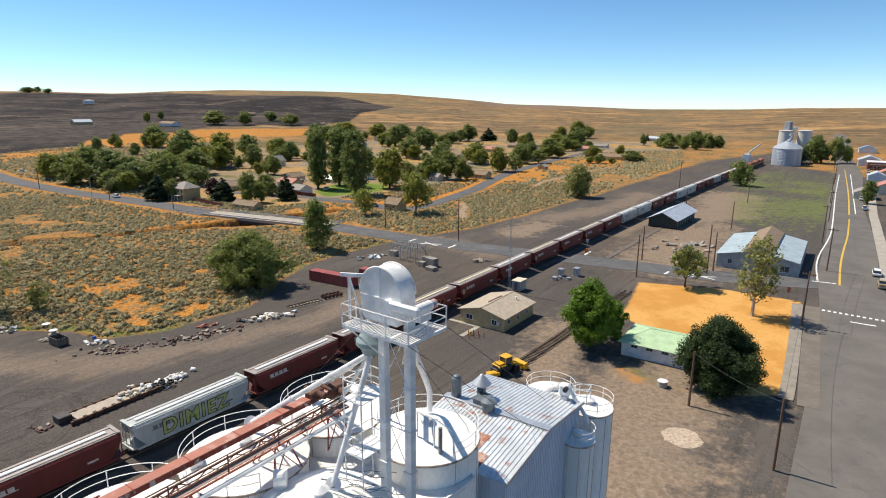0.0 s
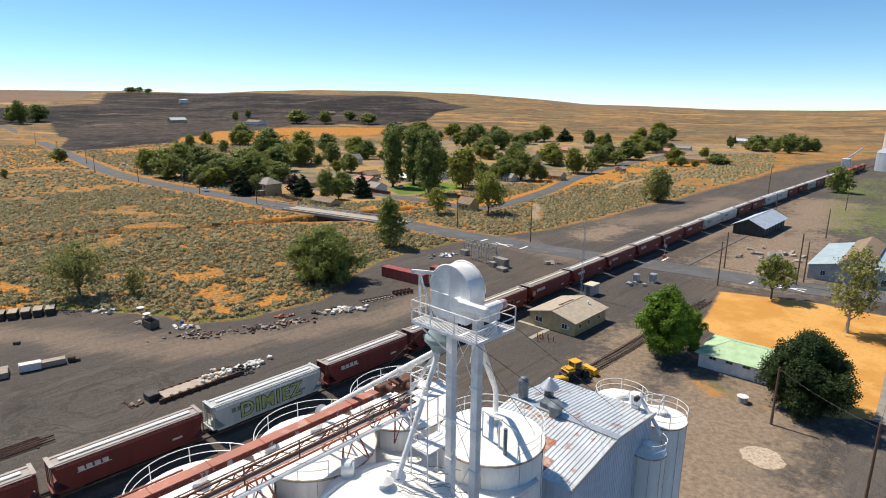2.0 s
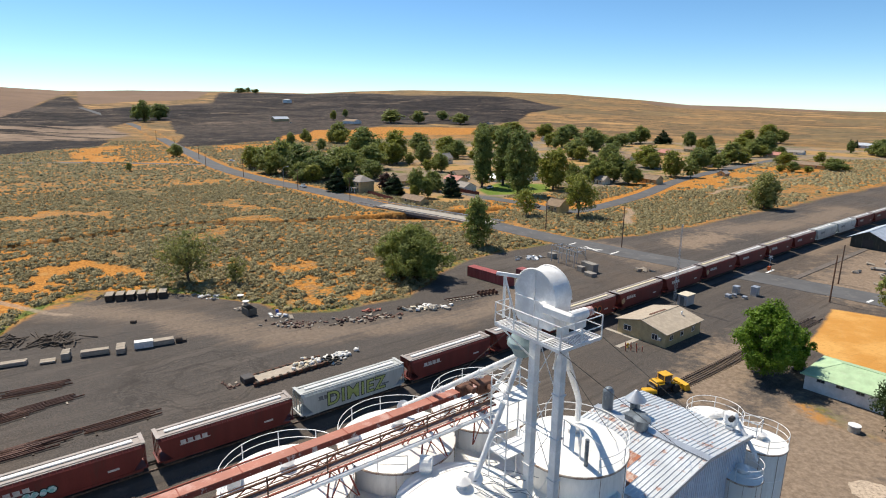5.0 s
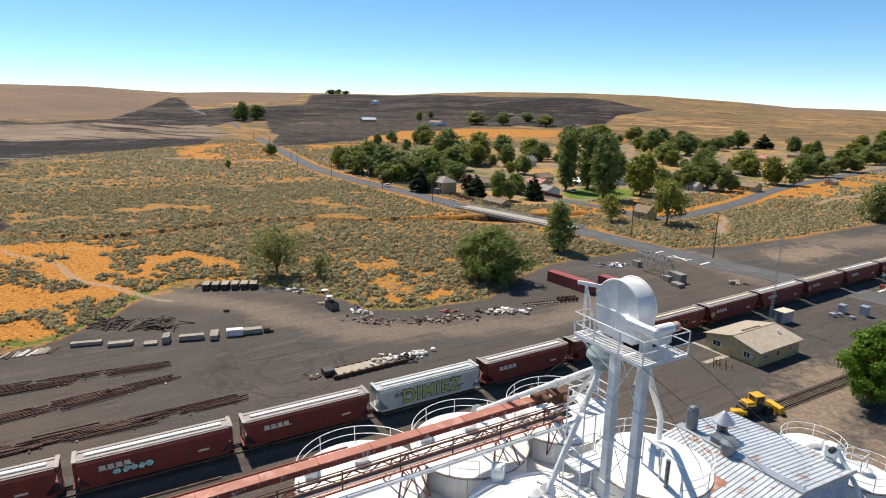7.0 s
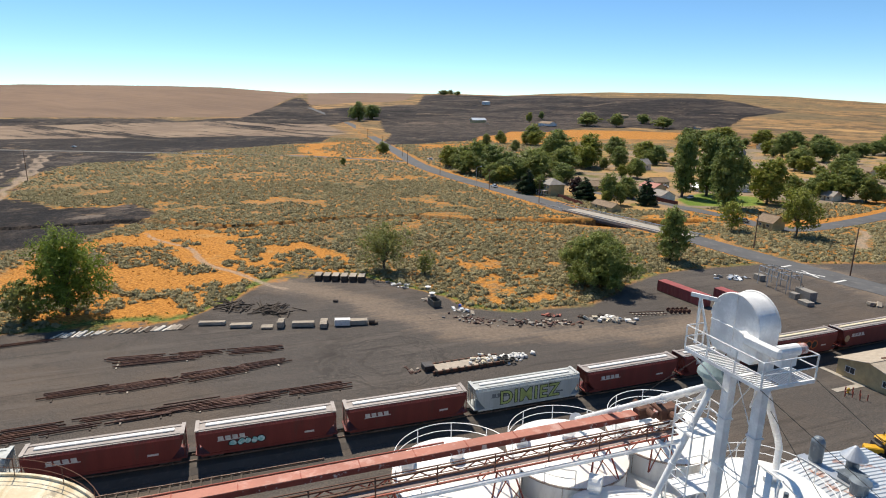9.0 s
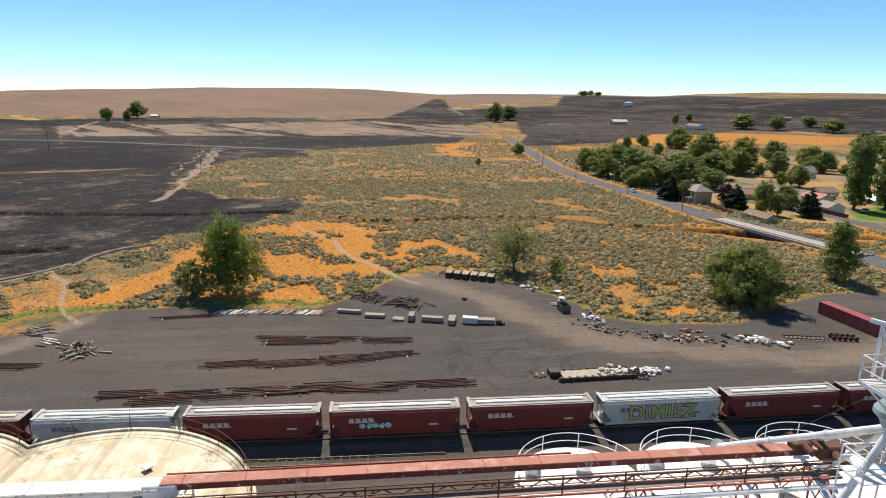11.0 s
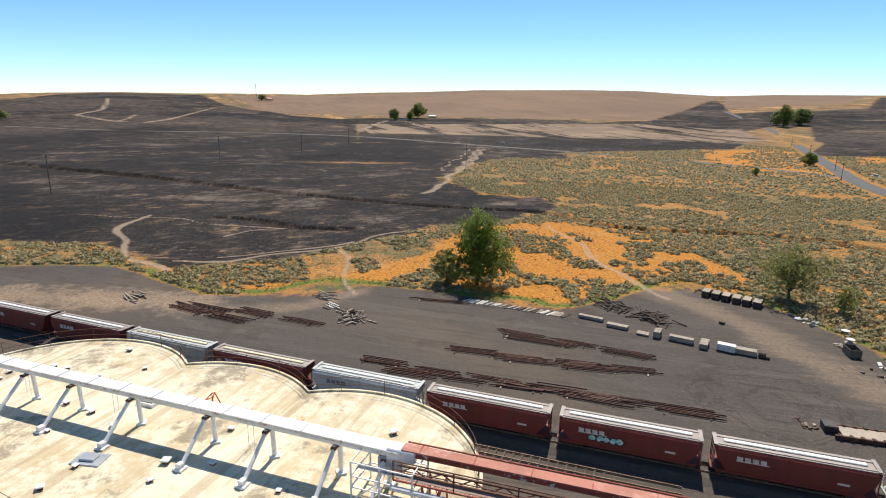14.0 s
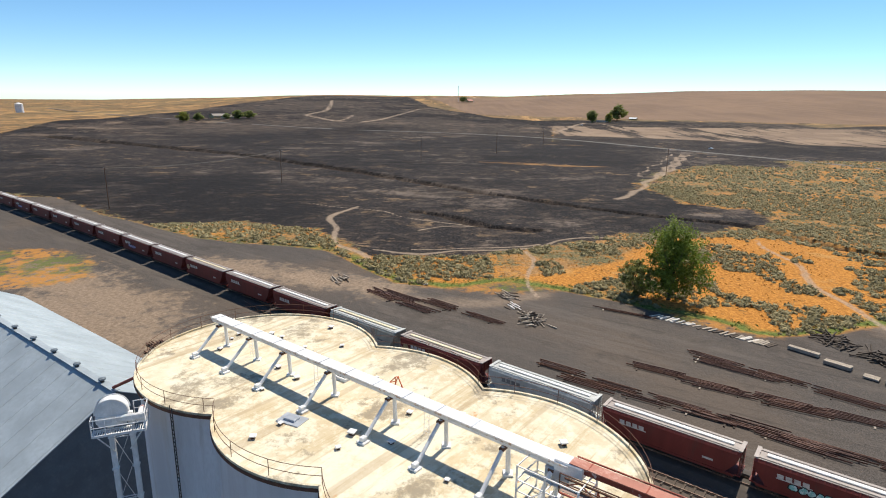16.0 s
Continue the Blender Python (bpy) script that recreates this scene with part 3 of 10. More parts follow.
    c = n.mix(n.math("ADD", n.math("MULTIPLY", edge("burnt", 6.5, 0.3), n.math("SUBTRACT", 1.0, n.step(far, 500, 700))), n.math("MULTIPLY", edge("burnt", 1.2, 0.12), n.step(far, 500, 700))), c, ash)
    tan = n.mix(n.step(big, 0.4, 0.6), (0.20, 0.145, 0.105), (0.27, 0.20, 0.14))
    c = n.mix(edge("field", 2.0, 0.4), c, n.mix(flecks(n.noise(0.012, 6, 0.7, stretch=(0.5, 3.0, 1), seed=14), 0.49, 0.57), tan, ash))
    # town lots
    lot = n.mix(n.step(big, 0.40, 0.58), (0.38, 0.23, 0.09), (0.235, 0.185, 0.135))
    lot = n.mix(flecks(mid, 0.52, 0.60, 0.75), lot, n.mix(tiny, (0.05, 0.07, 0.018), (0.13, 0.15, 0.045)))
    c = n.mix(edge("town", 2.0, 0.5), c, lot)
    # gravel yard: dark cinders, brown dust in bands along the railway
    gravel = n.mix(n.step(grit, 0.3, 0.7), (0.044, 0.039, 0.036), (0.122, 0.109, 0.099))
    gravel = n.mix(flecks(tiny, 0.54, 0.66, 0.5), gravel, (0.145, 0.118, 0.096))
    gravel = n.mix(flecks(big, 0.46, 0.64, 0.5), gravel, (0.135, 0.103, 0.078))
    band = n.noise(0.22, 6, 0.7, stretch=(0.10, 1.0, 1), turn=radians(GRID), seed=11)
    gravel = n.mix(flecks(band, 0.50, 0.62, 0.5), gravel, (0.128, 0.111, 0.097))
    rut = n.noise(1.1, 4, 0.65, stretch=(0.05, 1.0, 1), turn=radians(GRID + 3), seed=12)
    gravel = n.mix(flecks(rut, 0.54, 0.66, 0.4), gravel, (0.040, 0.035, 0.032))
    gravel = n.mix(flecks(mid, 0.56, 0.66, 0.45), gravel, (0.055, 0.048, 0.043))
    # turning wheels left rings of scraped cinders
    ring = n.rings((-60.0, 71.5, 0.0), 1.1)
    gravel = n.mix(n.math("MULTIPLY", flecks(ring[0], 0.46, 0.60, 0.38), n.math("MULTIPLY", n.step(ring[1], 1.0, 4.0), n.math("SUBTRACT", 1.0, n.step(ring[1], 9.0, 16.0)))), gravel, (0.030, 0.027, 0.025))
    dusty = n.math("ADD", n.attribute("dust"), n.math("MULTIPLY", n.math("SUBTRACT", n.math("ADD", mid, n.math("MULTIPLY", rut, 0.7)), 0.85), 3.0))
    gravel = n.mix(n.math("MULTIPLY", n.step(dusty, 0.6, 1.9), 0.5), gravel, n.mix(n.step(tiny, 0.3, 0.7), (0.215, 0.160, 0.118), (0.33, 0.252, 0.185)))
    bare = n.math("ADD", n.attribute("lot"), n.math("MULTIPLY", n.math("SUBTRACT", n.math("ADD", small, mid), 1.0), 3.2))
    gravel = n.mix(n.math("MULTIPLY", n.step(bare, 0.5, 1.7), 0.72), gravel, n.mix(n.step(tiny, 0.3, 0.7), (0.20, 0.145, 0.10), (0.36, 0.272, 0.195)))
    c = n.mix(edge("yard", 1.6, 0.35), c, gravel)
    patch = n.math("MULTIPLY", edge("orange", 4.0, 0.8), edge("yard", 1.6, 0.35))
    c = n.mix(n.math("MULTIPLY", patch, flecks(small, 0.36, 0.54, 0.92)), c, n.mix(n.step(mid, 0.40, 0.54), (0.11, 0.125, 0.04), (0.40, 0.19, 0.05)))
    c = n.mix(edge("lawn", 0.8, 0.2), c, n.mix(flecks(tiny, 0.5, 0.7, 0.6), n.mix(n.step(mid, 0.4, 0.6), (0.50, 0.245, 0.060), (0.60, 0.33, 0.10)), (0.40, 0.22, 0.07)))
    weeds = n.mix(n.step(tiny, 0.35, 0.65), (0.080, 0.105, 0.030), (0.185, 0.205, 0.066))
    c = n.mix(n.math("MULTIPLY", edge("green", 1.6, 0.8), n.math("MULTIPLY", n.step(n.math("ADD", n.math("MULTIPLY", small, 0.55), n.math("MULTIPLY", big, 0.45)), 0.45, 0.53), 0.85)), c, weeds)
    c = n.mix(edge("park", 0.8, 0.3), c, n.mix(n.step(mid, 0.35, 0.65), (0.10, 0.16, 0.025), (0.20, 0.24, 0.05)))
    # a green fringe where the yard meets the range
    d = n.math("ADD", n.attribute("yard"), n.math("MULTIPLY", n.math("SUBTRACT", mid, 0.5), 3.5))
    rim = n.math("MULTIPLY", n.step(d, -2.2, -1.0), n.math("SUBTRACT", 1.0, n.step(d, -0.6, 0.2)))
    rim = n.math("MULTIPLY", rim, n.step(big, 0.45, 0.54))
    c = n.mix(n.math("MULTIPLY", rim, n.math("SUBTRACT", 1.0, n.step(far, 150, 200))), c, n.mix(n.step(tiny, 0.35, 0.65), (0.06, 0.085, 0.02), (0.17, 0.20, 0.05)))
    # bare dust on the trails, a darker brown over the wash and its banks
    wheel = n.math("ADD", n.attribute("trail"), n.math("MULTIPLY", n.math("SUBTRACT", small, 0.5), 1.6))
    c = n.mix(n.math("MULTIPLY", n.step(wheel, 0.6, 1.5), 0.7), c, n.mix(n.step(tiny, 0.3, 0.7), (0.25, 0.19, 0.14), (0.42, 0.325, 0.24)))
    bank = n.math("ADD", n.attribute("bank"), n.math("MULTIPLY", n.math("SUBTRACT", small, 0.5), 0.6))
    c = n.mix(n.math("MULTIPLY", n.step(bank, 0.25, 0.7), 0.7), c, n.mix(n.step(tiny, 0.35, 0.65), (0.055, 0.042, 0.034), (0.13, 0.095, 0.07)))
    h = n.math("ADD", n.math("MULTIPLY", tiny, 0.5), small)
    h = n.math("ADD", h, n.math("MULTIPLY", grit, 0.15))
    n.bump(h, 0.6, 0.45)
    return n.done(c, 0.95, 0.0, 0.1)


ground_mat = make_ground_mat()
build_ground()

# ---- roads ----
asphalt = surf("asphalt", (0.115, 0.115, 0.118), 0.9, worn=(0.19, 0.18, 0.165), amount=0.5, coarse=0.15, fine=3, specular=0.2)
pale_asphalt = surf("worn_asphalt", (0.150, 0.138, 0.125), 0.9, worn=(0.095, 0.09, 0.085), amount=0.5, coarse=0.12, fine=3, specular=0.2)
white_line = surf("road_white", (0.75, 0.75, 0.72), 0.8, worn=(0.3, 0.3, 0.29), amount=0.4, coarse=1.5)
yellow_line = surf("road_yellow", (0.62, 0.40, 0.06), 0.8, worn=(0.25, 0.2, 0.1), amount=0.4, coarse=1.0)
concrete = surf("concrete", (0.37, 0.335, 0.285), 0.9, worn=(0.22, 0.19, 0.155), amount=0.4, coarse=0.4)
dirt = surf("packed_dirt", (0.36, 0.26, 0.17), 0.95, worn=(0.22, 0.17, 0.12), amount=0.6, coarse=0.25)


def road(name, points, width, mat, label, lift=0.05):
    line = smooth_line(points)
    g = Geo().strip(line, width, lambda x, y: land_at(x, y) + lift, 0.3)
    return solid(name, g, mat, label, "road", kind="structure")


CROSSING = [(-41, 208), (-18, 193), (8, 178), (35, 165), (55, 155), (70, 147), (88, 142), (108, 140)]
MAIN = [(22.5, 23), (49.2, 60.8), (61, 77.7), (74, 96.8), (89.8, 120.9), (105.6, 147), (125.4, 176), (147.3, 209.2), (171.3, 247.2), (206.3, 299.2), (249.3, 361.2), (287.3, 419.2), (346, 514.4), (421, 624.4), (561, 849.4)]
road("road_county", COUNTY, 10.6, asphalt, "grey two-lane asphalt road running up the hill")
road("road_crossing", CROSSING, 10.5, asphalt, "worn asphalt road over the railway crossing", 0.06)
road("road_main", MAIN, 13.6, pale_asphalt, "wide sun-bleached asphalt main street", 0.09)
road("road_town", [(-60, 272), (-36, 259), (-14, 246), (14, 300), (42, 380), (96, 489), (160, 600)], 7.5, asphalt, "narrow asphalt street at the edge of the town", 0.07)
road("road_highway", [(-1500, -1000), (-1040, -520), (-803, -201), (-735, 5), (-664, 120), (-545, 209), (-451, 272), (-362, 325), (-272, 347)], 8, pale_asphalt, "pale asphalt road past the burnt fields", 0.07)
road("road_park", [(-115, 292), (-60, 274)], 6, asphalt, "short asphalt street beside the park", 0.05)

# ---- grain elevator ----
white_paint = surf("white_tank_paint", (0.88, 0.865, 0.82), 0.45, worn=(0.50, 0.42, 0.33), amount=0.35, coarse=0.35, fine=5, streak=True, edge=(0.58, 0.75))
white_steel = surf("white_steel", (0.82, 0.815, 0.80), 0.40, worn=(0.40, 0.25, 0.16), amount=0.5, coarse=1.2, fine=8, edge=(0.66, 0.74))
silo_paint = surf("pale_silo_wall", (0.66, 0.68, 0.72), 0.6, worn=(0.45, 0.42, 0.38), amount=0.4, coarse=0.3, streak=True)
red_rust = surf("red_oxide_steel", (0.33, 0.085, 0.055), 0.75, worn=(0.50, 0.30, 0.24), amount=0.6, coarse=0.8, fine=7)
rust_dark = surf("rusty_steel", (0.125, 0.060, 0.040), 0.85, worn=(0.22, 0.115, 0.065), amount=0.7, coarse=1.4, fine=9)
galvanised = surf("galvanised_steel", (0.50, 0.53, 0.57), 0.42, 0.55, worn=(0.38, 0.24, 0.16), amount=0.3, coarse=0.6, fine=4, edge=(0.62, 0.75))
grey_duct = surf("dull_grey_sheet", (0.17, 0.20, 0.225), 0.45, 0.4, worn=(0.4, 0.42, 0.44), amount=0.4, coarse=1.0)
dark_steel = surf("dark_steel", (0.045, 0.042, 0.042), 0.6, worn=(0.12, 0.07, 0.05), amount=0.5, coarse=1.2)
cladding = surf("blue_grey_cladding", (0.64, 0.69, 0.77), 0.5, 0.0, worn=(0.52, 0.54, 0.57), amount=0.3, coarse=0.5, streak=True)
roof_sheet = surf("pale_ribbed_roof", (0.64, 0.67, 0.69), 0.42, 0.25, worn=(0.42, 0.20, 0.12), amount=0.75, coarse=0.30, fine=5, edge=(0.575, 0.63))
rust_sheet = surf("rusted_sheet", (0.34, 0.13, 0.07), 0.8, worn=(0.52, 0.45, 0.40), amount=0.7, coarse=0.7, edge=(0.48, 0.62))
teal = surf("grey_green_paint", (0.28, 0.36, 0.36), 0.5, worn=(0.2, 0.2, 0.2), amount=0.3)
orange_paint = surf("orange_paint", (0.62, 0.12, 0.03), 0.5)


def roof_stain_mat():
    """Pale weathered roof coating, combed across the building, with tan staining and grey damp patches."""
    n = Nodes("silo_roof_coating")
    turn = radians(GRID - 90)
    a = n.noise(0.13, 6, 0.65)
    b = n.noise(0.8, 7, 0.74, seed=3)
    f = n.noise(5.0, 4, 0.72, seed=4)
    comb = n.noise(1.5, 5, 0.72, stretch=(0.07, 1.0, 1), turn=turn, seed=6)
    seam = n.noise(0.9, 2, 0.5, stretch=(0.02, 1.0, 1), turn=turn, seed=7)
    c = n.mix(n.step(a, 0.36, 0.60), (0.70, 0.64, 0.49), (0.54, 0.45, 0.30))
    c = n.mix(n.math("MULTIPLY", n.step(b, 0.44, 0.60), 0.75), c, (0.74, 0.69, 0.55))
    c = n.mix(n.math("MULTIPLY", n.step(comb, 0.50, 0.66), 0.6), c, (0.45, 0.35, 0.20))
    c = n.mix(n.math("MULTIPLY", n.step(seam, 0.60, 0.64), 0.4), c, (0.34, 0.25, 0.15))
    c = n.mix(n.math("MULTIPLY", n.math("MULTIPLY", n.step(n.noise(0.17, 7, 0.7, seed=9), 0.525, 0.575), n.step(b, 0.64, 0.40)), 0.8), c, (0.24, 0.205, 0.155))
    c = n.mix(n.math("MULTIPLY", n.step(f, 0.60, 0.72), 0.35), c, (0.25, 0.19, 0.12))
    c = n.mix(n.math("MULTIPLY", n.step(n.noise(0.35, 4, 0.7, seed=12), 0.70, 0.74), 0.7), c, (0.52, 0.24, 0.08))
    n.bump(f, 0.2, 0.03)
    return n.done(c, 0.85, 0, 0.2)


silo_roof = roof_stain_mat()

# concrete bin block: three round bins in a row under one roof
BINS = [(-44.9, -14.5), (-37.7, -5.9), (-30.5, 2.7)]
BIN_R, ROOF_Z = 9.36, 22.5


def bin_outline(radius, step=4.0):
    """The rim of the three bins joined, anticlockwise."""
    c = [Vector(p) for p in BINS]
    along = (c[2] - c[0]).normalized()
    half = (c[1] - c[0]).length / 2
    side = math.degrees(math.asin(min(1.0, half / radius)))
    base = math.degrees(math.atan2(along.y, along.x))
    out = []
    arcs = ((2, -(90 + side), 90 + side), (1, 90 - side, 90 + side), (0, 90 - side, 270 + side), (1, 270 - side, 270 + side))
    for k, a0, a1 in arcs:
        n = max(4, int((a1 - a0) / step))
        for i in range(n):
            a = radians(base + a0 + (a1 - a0) * i / n)
            out.append((c[k].x + radius * math.cos(a), c[k].y + radius * math.sin(a)))
    return out


silo = thing("grain_silo", "pale concrete silo of joined round bins with stained flat roof", "silo")
part("wall", Geo().prism(bin_outline(BIN_R - 0.25), 0, ROOF_Z - 0.3), silo_paint, silo, "pale painted concrete bin wall")
part("roof", Geo().prism(bin_outline(BIN_R), ROOF_Z - 0.3, ROOF_Z), silo_roof, silo, "weathered cream roof slab with brown stains")
rim = bin_outline(BIN_R - 0.06)
part("kerb", Geo().strip(rim + rim[:1], 0.16, ROOF_Z + 0.14, 0.18), silo_roof, silo, "low raised roof kerb")
rust_rim = bin_outline(BIN_R + 0.03)
part("drip_edge", Geo().strip(rust_rim + rust_rim[:1], 0.07, ROOF_Z - 0.02, 0.22), rust_dark, silo, "thin rusty metal roof edge")


def railing(parent, points, z, mat, height=1.05, every=2.2, r=0.022, mids=1, label=""):
    """Posts and rails along points."""
    pts = [Vector((p[0], p[1], z)) for p in points]
    run = 0.0
    for i, p in enumerate(pts):
        if i and i < len(pts) - 1:
            run += (pts[i] - pts[i - 1]).length
        if i == 0 or i == len(pts) - 1 or run >= every:
            run = 0.0
            part("post", Geo().rod(p, p + Vector((0, 0, height)), r * 1.2, n=5), mat, parent)
    for k in range(mids + 1):
        h = height * (k + 1) / (mids + 1)
        part("rail", Geo().path([p + Vector((0, 0, h)) for p in pts], r, 5), mat, parent)


roof_rail = thing("guard_rail", "thin dark steel guard rail round the silo roof edge", "railing")
r_pts = bin_outline(BIN_R - 0.2, 5.0)
railing(roof_rail, r_pts + r_pts[:1], ROOF_Z + 0.1, rust_dark, 1.05, 2.6, 0.02)

# small things on the silo roof
rng_roof = random.Random(4)
for k in range(26):
    c0 = BINS[rng_roof.randrange(3)]
    a, r = rng_roof.uniform(0, 6.28), rng_roof.uniform(2.5, 8)
    x, y = c0[0] + r * math.cos(a), c0[1] + r * math.sin(a)
    s = rng_roof.uniform(0.12, 0.26)
    cap = thing("vent_hood", "small white sheet-metal hood on the silo roof", "vent", pose(x, y, ROOF_Z, 0, 0, rng_roof.uniform(0, 90)), "roof caps")
    part("stem", Geo().box(-s * .6, -s * .6, 0, s * .6, s * .6, s * .7), rust_dark, cap)
    part("lid", Geo().box(-s, -s, s * .7, s, s, s * 1.1, c=0.03), white_steel, cap)
hatch = thing("access_hatch", "open steel roof hatch on the silo roof", "hatch", pose(-41.5, -7.2, ROOF_Z, 0, 0, GRID))
part("frame", Geo().box(-0.7, -0.7, 0, 0.7, -0.6, 0.25).box(-0.7, 0.6, 0, 0.7, 0.7, 0.25).box(-0.7, -0.6, 0, -0.6, 0.6, 0.25).box(0.6, -0.6, 0, 0.7, 0.6, 0.25), white_steel, hatch)
part("cover", Geo().box(-0.6, -0.6, 0.02, 0.6, 0.6, 0.06), dark_steel, hatch)
plate = solid("steel_plate", Geo().box(-0.9, -0.6, 0, 0.9, 0.6, 0.08, c=0.02).box(-0.5, -0.3, 0.08, 0.4, 0.3, 0.22, c=0.02), galvanised, "grey steel cover plate lying on the silo roof", "plate", pose(-35.2, -9.6, ROOF_Z, 0, 0, GRID + 12))
trestle = thing("red_trestle", "small red painted steel trestle on the silo roof", "trestle", pose(-39.6, -3.2, ROOF_Z, 0, 0, GRID - 25))
for sgn in (-1, 1):
    for x in (-0.9, 0.9):
        part("leg", Geo().bar((x, 0.35 * sgn, 0), (0.2, 0.1 * sgn, 1.1), 0.06), orange_paint, trestle)
for a, b in (((-0.5, -0.27, 0.4), (-0.5, 0.27, 0.4)), ((0.2, -0.15, 1.1), (0.2, 0.15, 1.1)), ((0.6, -0.27, 0.4), (-0.5, 0.27, 0.4)), ((0.6, -0.25, 0.45), (0.6, 0.25, 0.45))):
    part("brace", Geo().bar(a, b, 0.05), orange_paint, trestle)

# the conveyor gallery: white over the silo, red on over the tanks
GAL_A, GAL_B, GAL_C, GAL_Z = Vector((-47.0, -18.9, 0)), Vector((-27.2, 6.9, 0)), Vector((-7.0, 34.6, 0)), 24.55
white_gallery = thing("conveyor_gallery", "white enclosed conveyor gallery on raked pipe legs over the silo roof", "conveyor")
along = (GAL_B - GAL_A).normalized()
across = Vector((along.y, -along.x, 0))
up = Vector((0, 0, 1))
part("casing", Geo().bar(GAL_A + up * (GAL_Z + 0.35), GAL_B + up * (GAL_Z + 0.35), 0.66, 0.36), white_steel, white_gallery)
part("cover", Geo().bar(GAL_A - along * 0.1 + up * (GAL_Z + 0.56), GAL_B + up * (GAL_Z + 0.56), 0.92, 0.06), white_steel, white_gallery)
n_gal = int((GAL_B - GAL_A).length / 3)
for k in range(n_gal + 1):
    p = GAL_A + along * (k * 3.0) + up * (GAL_Z + 0.36)
    part("joint_band", Geo().bar(p - along * 0.04, p + along * 0.04, 0.72, 0.40), white_steel, white_gallery)
part("conduit", Geo().rod(GAL_A + across * 0.1 + up * (GAL_Z + 0.05), GAL_B + across * 0.1 + up * (GAL_Z + 0.05), 0.07, n=8), white_steel, white_gallery)
for s in (0.8, 5.0, 9.2, 14.2, 20.0, 24.2, 28.6, 31.6):
    p = GAL_A + along * s
    head = p + up * GAL_Z
    part("leg", Geo().rod(p - across * 0.35 + up * ROOF_Z, head - across * 0.25, 0.14, n=10).box(-0.28, -0.28, 0, 0.28, 0.28, 0.12, Matrix.Translation(p - across * 0.35 + up * ROOF_Z)), white_steel, white_gallery)
    foot = p + across * 2.6 + up * (ROOF_Z + 0.1)
    part("raked_leg", Geo().rod(foot, head + across * 0.25, 0.12, n=10), white_steel, white_gallery)
    part("foot", Geo().box(-0.32, -0.3, 0, 0.32, 0.3, 0.14, Matrix.Translation(foot - up * 0.1) @ pose(0, 0, 0, 0, 0, GRID), c=0.03).box(-0.16, -0.22, 0.14, 0.16, 0.22, 0.42, Matrix.Translation(foot - up * 0.1) @ pose(0, 0, 0, 0, 0, GRID), c=0.05), white_steel, white_gallery)
    part("saddle", Geo().bar(head - across * 0.5 - up * 0.05, head + across * 0.5 - up * 0.05, 0.3, 0.14), rust_dark, white_gallery)
for s in (4.0, 12.0, 22.5):
    p = GAL_A + along * s - across * 0.5
    rungs = Geo()
    for q in (-0.2, 0.2):
        rungs.rod(p + along * q + up * ROOF_Z, p + along * q + up * (GAL_Z + 0.7), 0.02, n=5)
    for k in range(9):
        rungs.rod(p - along * 0.2 + up * (ROOF_Z + 0.25 + k * 0.28), p + along * 0.2 + up * (ROOF_Z + 0.25 + k * 0.28), 0.014, n=5)
    part("ladder", rungs, white_steel, white_gallery)

for k in range(n_gal + 1):
    p = GAL_A + along * (0.6 + k * 2.6) + up * (GAL_Z + 0.60)
    if (p - GAL_B).dot(along) < -0.3:
        part("cover_strap", Geo().bar(p - across * 0.48, p + across * 0.48, 0.07, 0.03), galvanised, white_gallery)
for sgn in (-1, 1):
    part("edge_flange", Geo().bar(GAL_A + across * 0.47 * sgn + up * (GAL_Z + 0.50), GAL_B + across * 0.47 * sgn + up * (GAL_Z + 0.50), 0.05, 0.14), surf("rust_stained_flange", (0.80, 0.76, 0.70), 0.5, worn=(0.42, 0.23, 0.12), amount=0.8, coarse=0.9, edge=(0.52, 0.62)), white_gallery)
# transfer landing where the white gallery meets the red one
landing = thing("transfer_landing", "grey-white pipe landing with rails at the gallery joint", "landing")
base_p = GAL_B - along * 0.6
for a_off in (-1.6, 0.0, 1.8):
    for c_off in (-0.55, 1.7):
        p = base_p + along * a_off + across * c_off
        part("post", Geo().bar(p + up * (ROOF_Z if a_off < 1 else 20.75), p + up * (GAL_Z + 0.4), 0.09), white_steel, landing)
for h in (-1.1, -0.45, 0.35):
    for c_off in (-0.55, 1.7):
        part("rail", Geo().bar(base_p + along * -1.6 + across * c_off + up * (GAL_Z + h), base_p + along * 1.8 + across * c_off + up * (GAL_Z + h), 0.06), white_steel, landing)
    for a_off in (-1.6, 0.0, 1.8):
        if h < 0 or a_off != 0.0:
            part("cross_rail", Geo().bar(base_p + along * a_off - across * 0.55 + up * (GAL_Z + h), base_p + along * a_off + across * 1.7 + up * (GAL_Z + h), 0.06), white_steel, landing)
for q in range(2):
    part("deck_board", Geo().bar(base_p + along * -1.6 + across * (0.72 + q * 0.22) + up * (GAL_Z - 0.40), base_p + along * 1.8 + across * (0.72 + q * 0.22) + up * (GAL_Z - 0.40), 0.17, 0.04), galvanised, landing)
part("knee_brace", Geo().bar(base_p - along * 1.6 + across * 1.7 + up * (ROOF_Z + 0.1), base_p + across * 1.7 + up * (GAL_Z - 0.45), 0.06), white_steel, landing)
part("hopper", Geo().box(-0.7, -0.42, -0.75, 0.7, 0.42, 0.2, Matrix.Translation(base_p + up * (GAL_Z - 0.1)) @ pose(0, 0, 0, 0, 0, GRID), c=0.05), galvanised, landing, "dull grey transfer hopper")

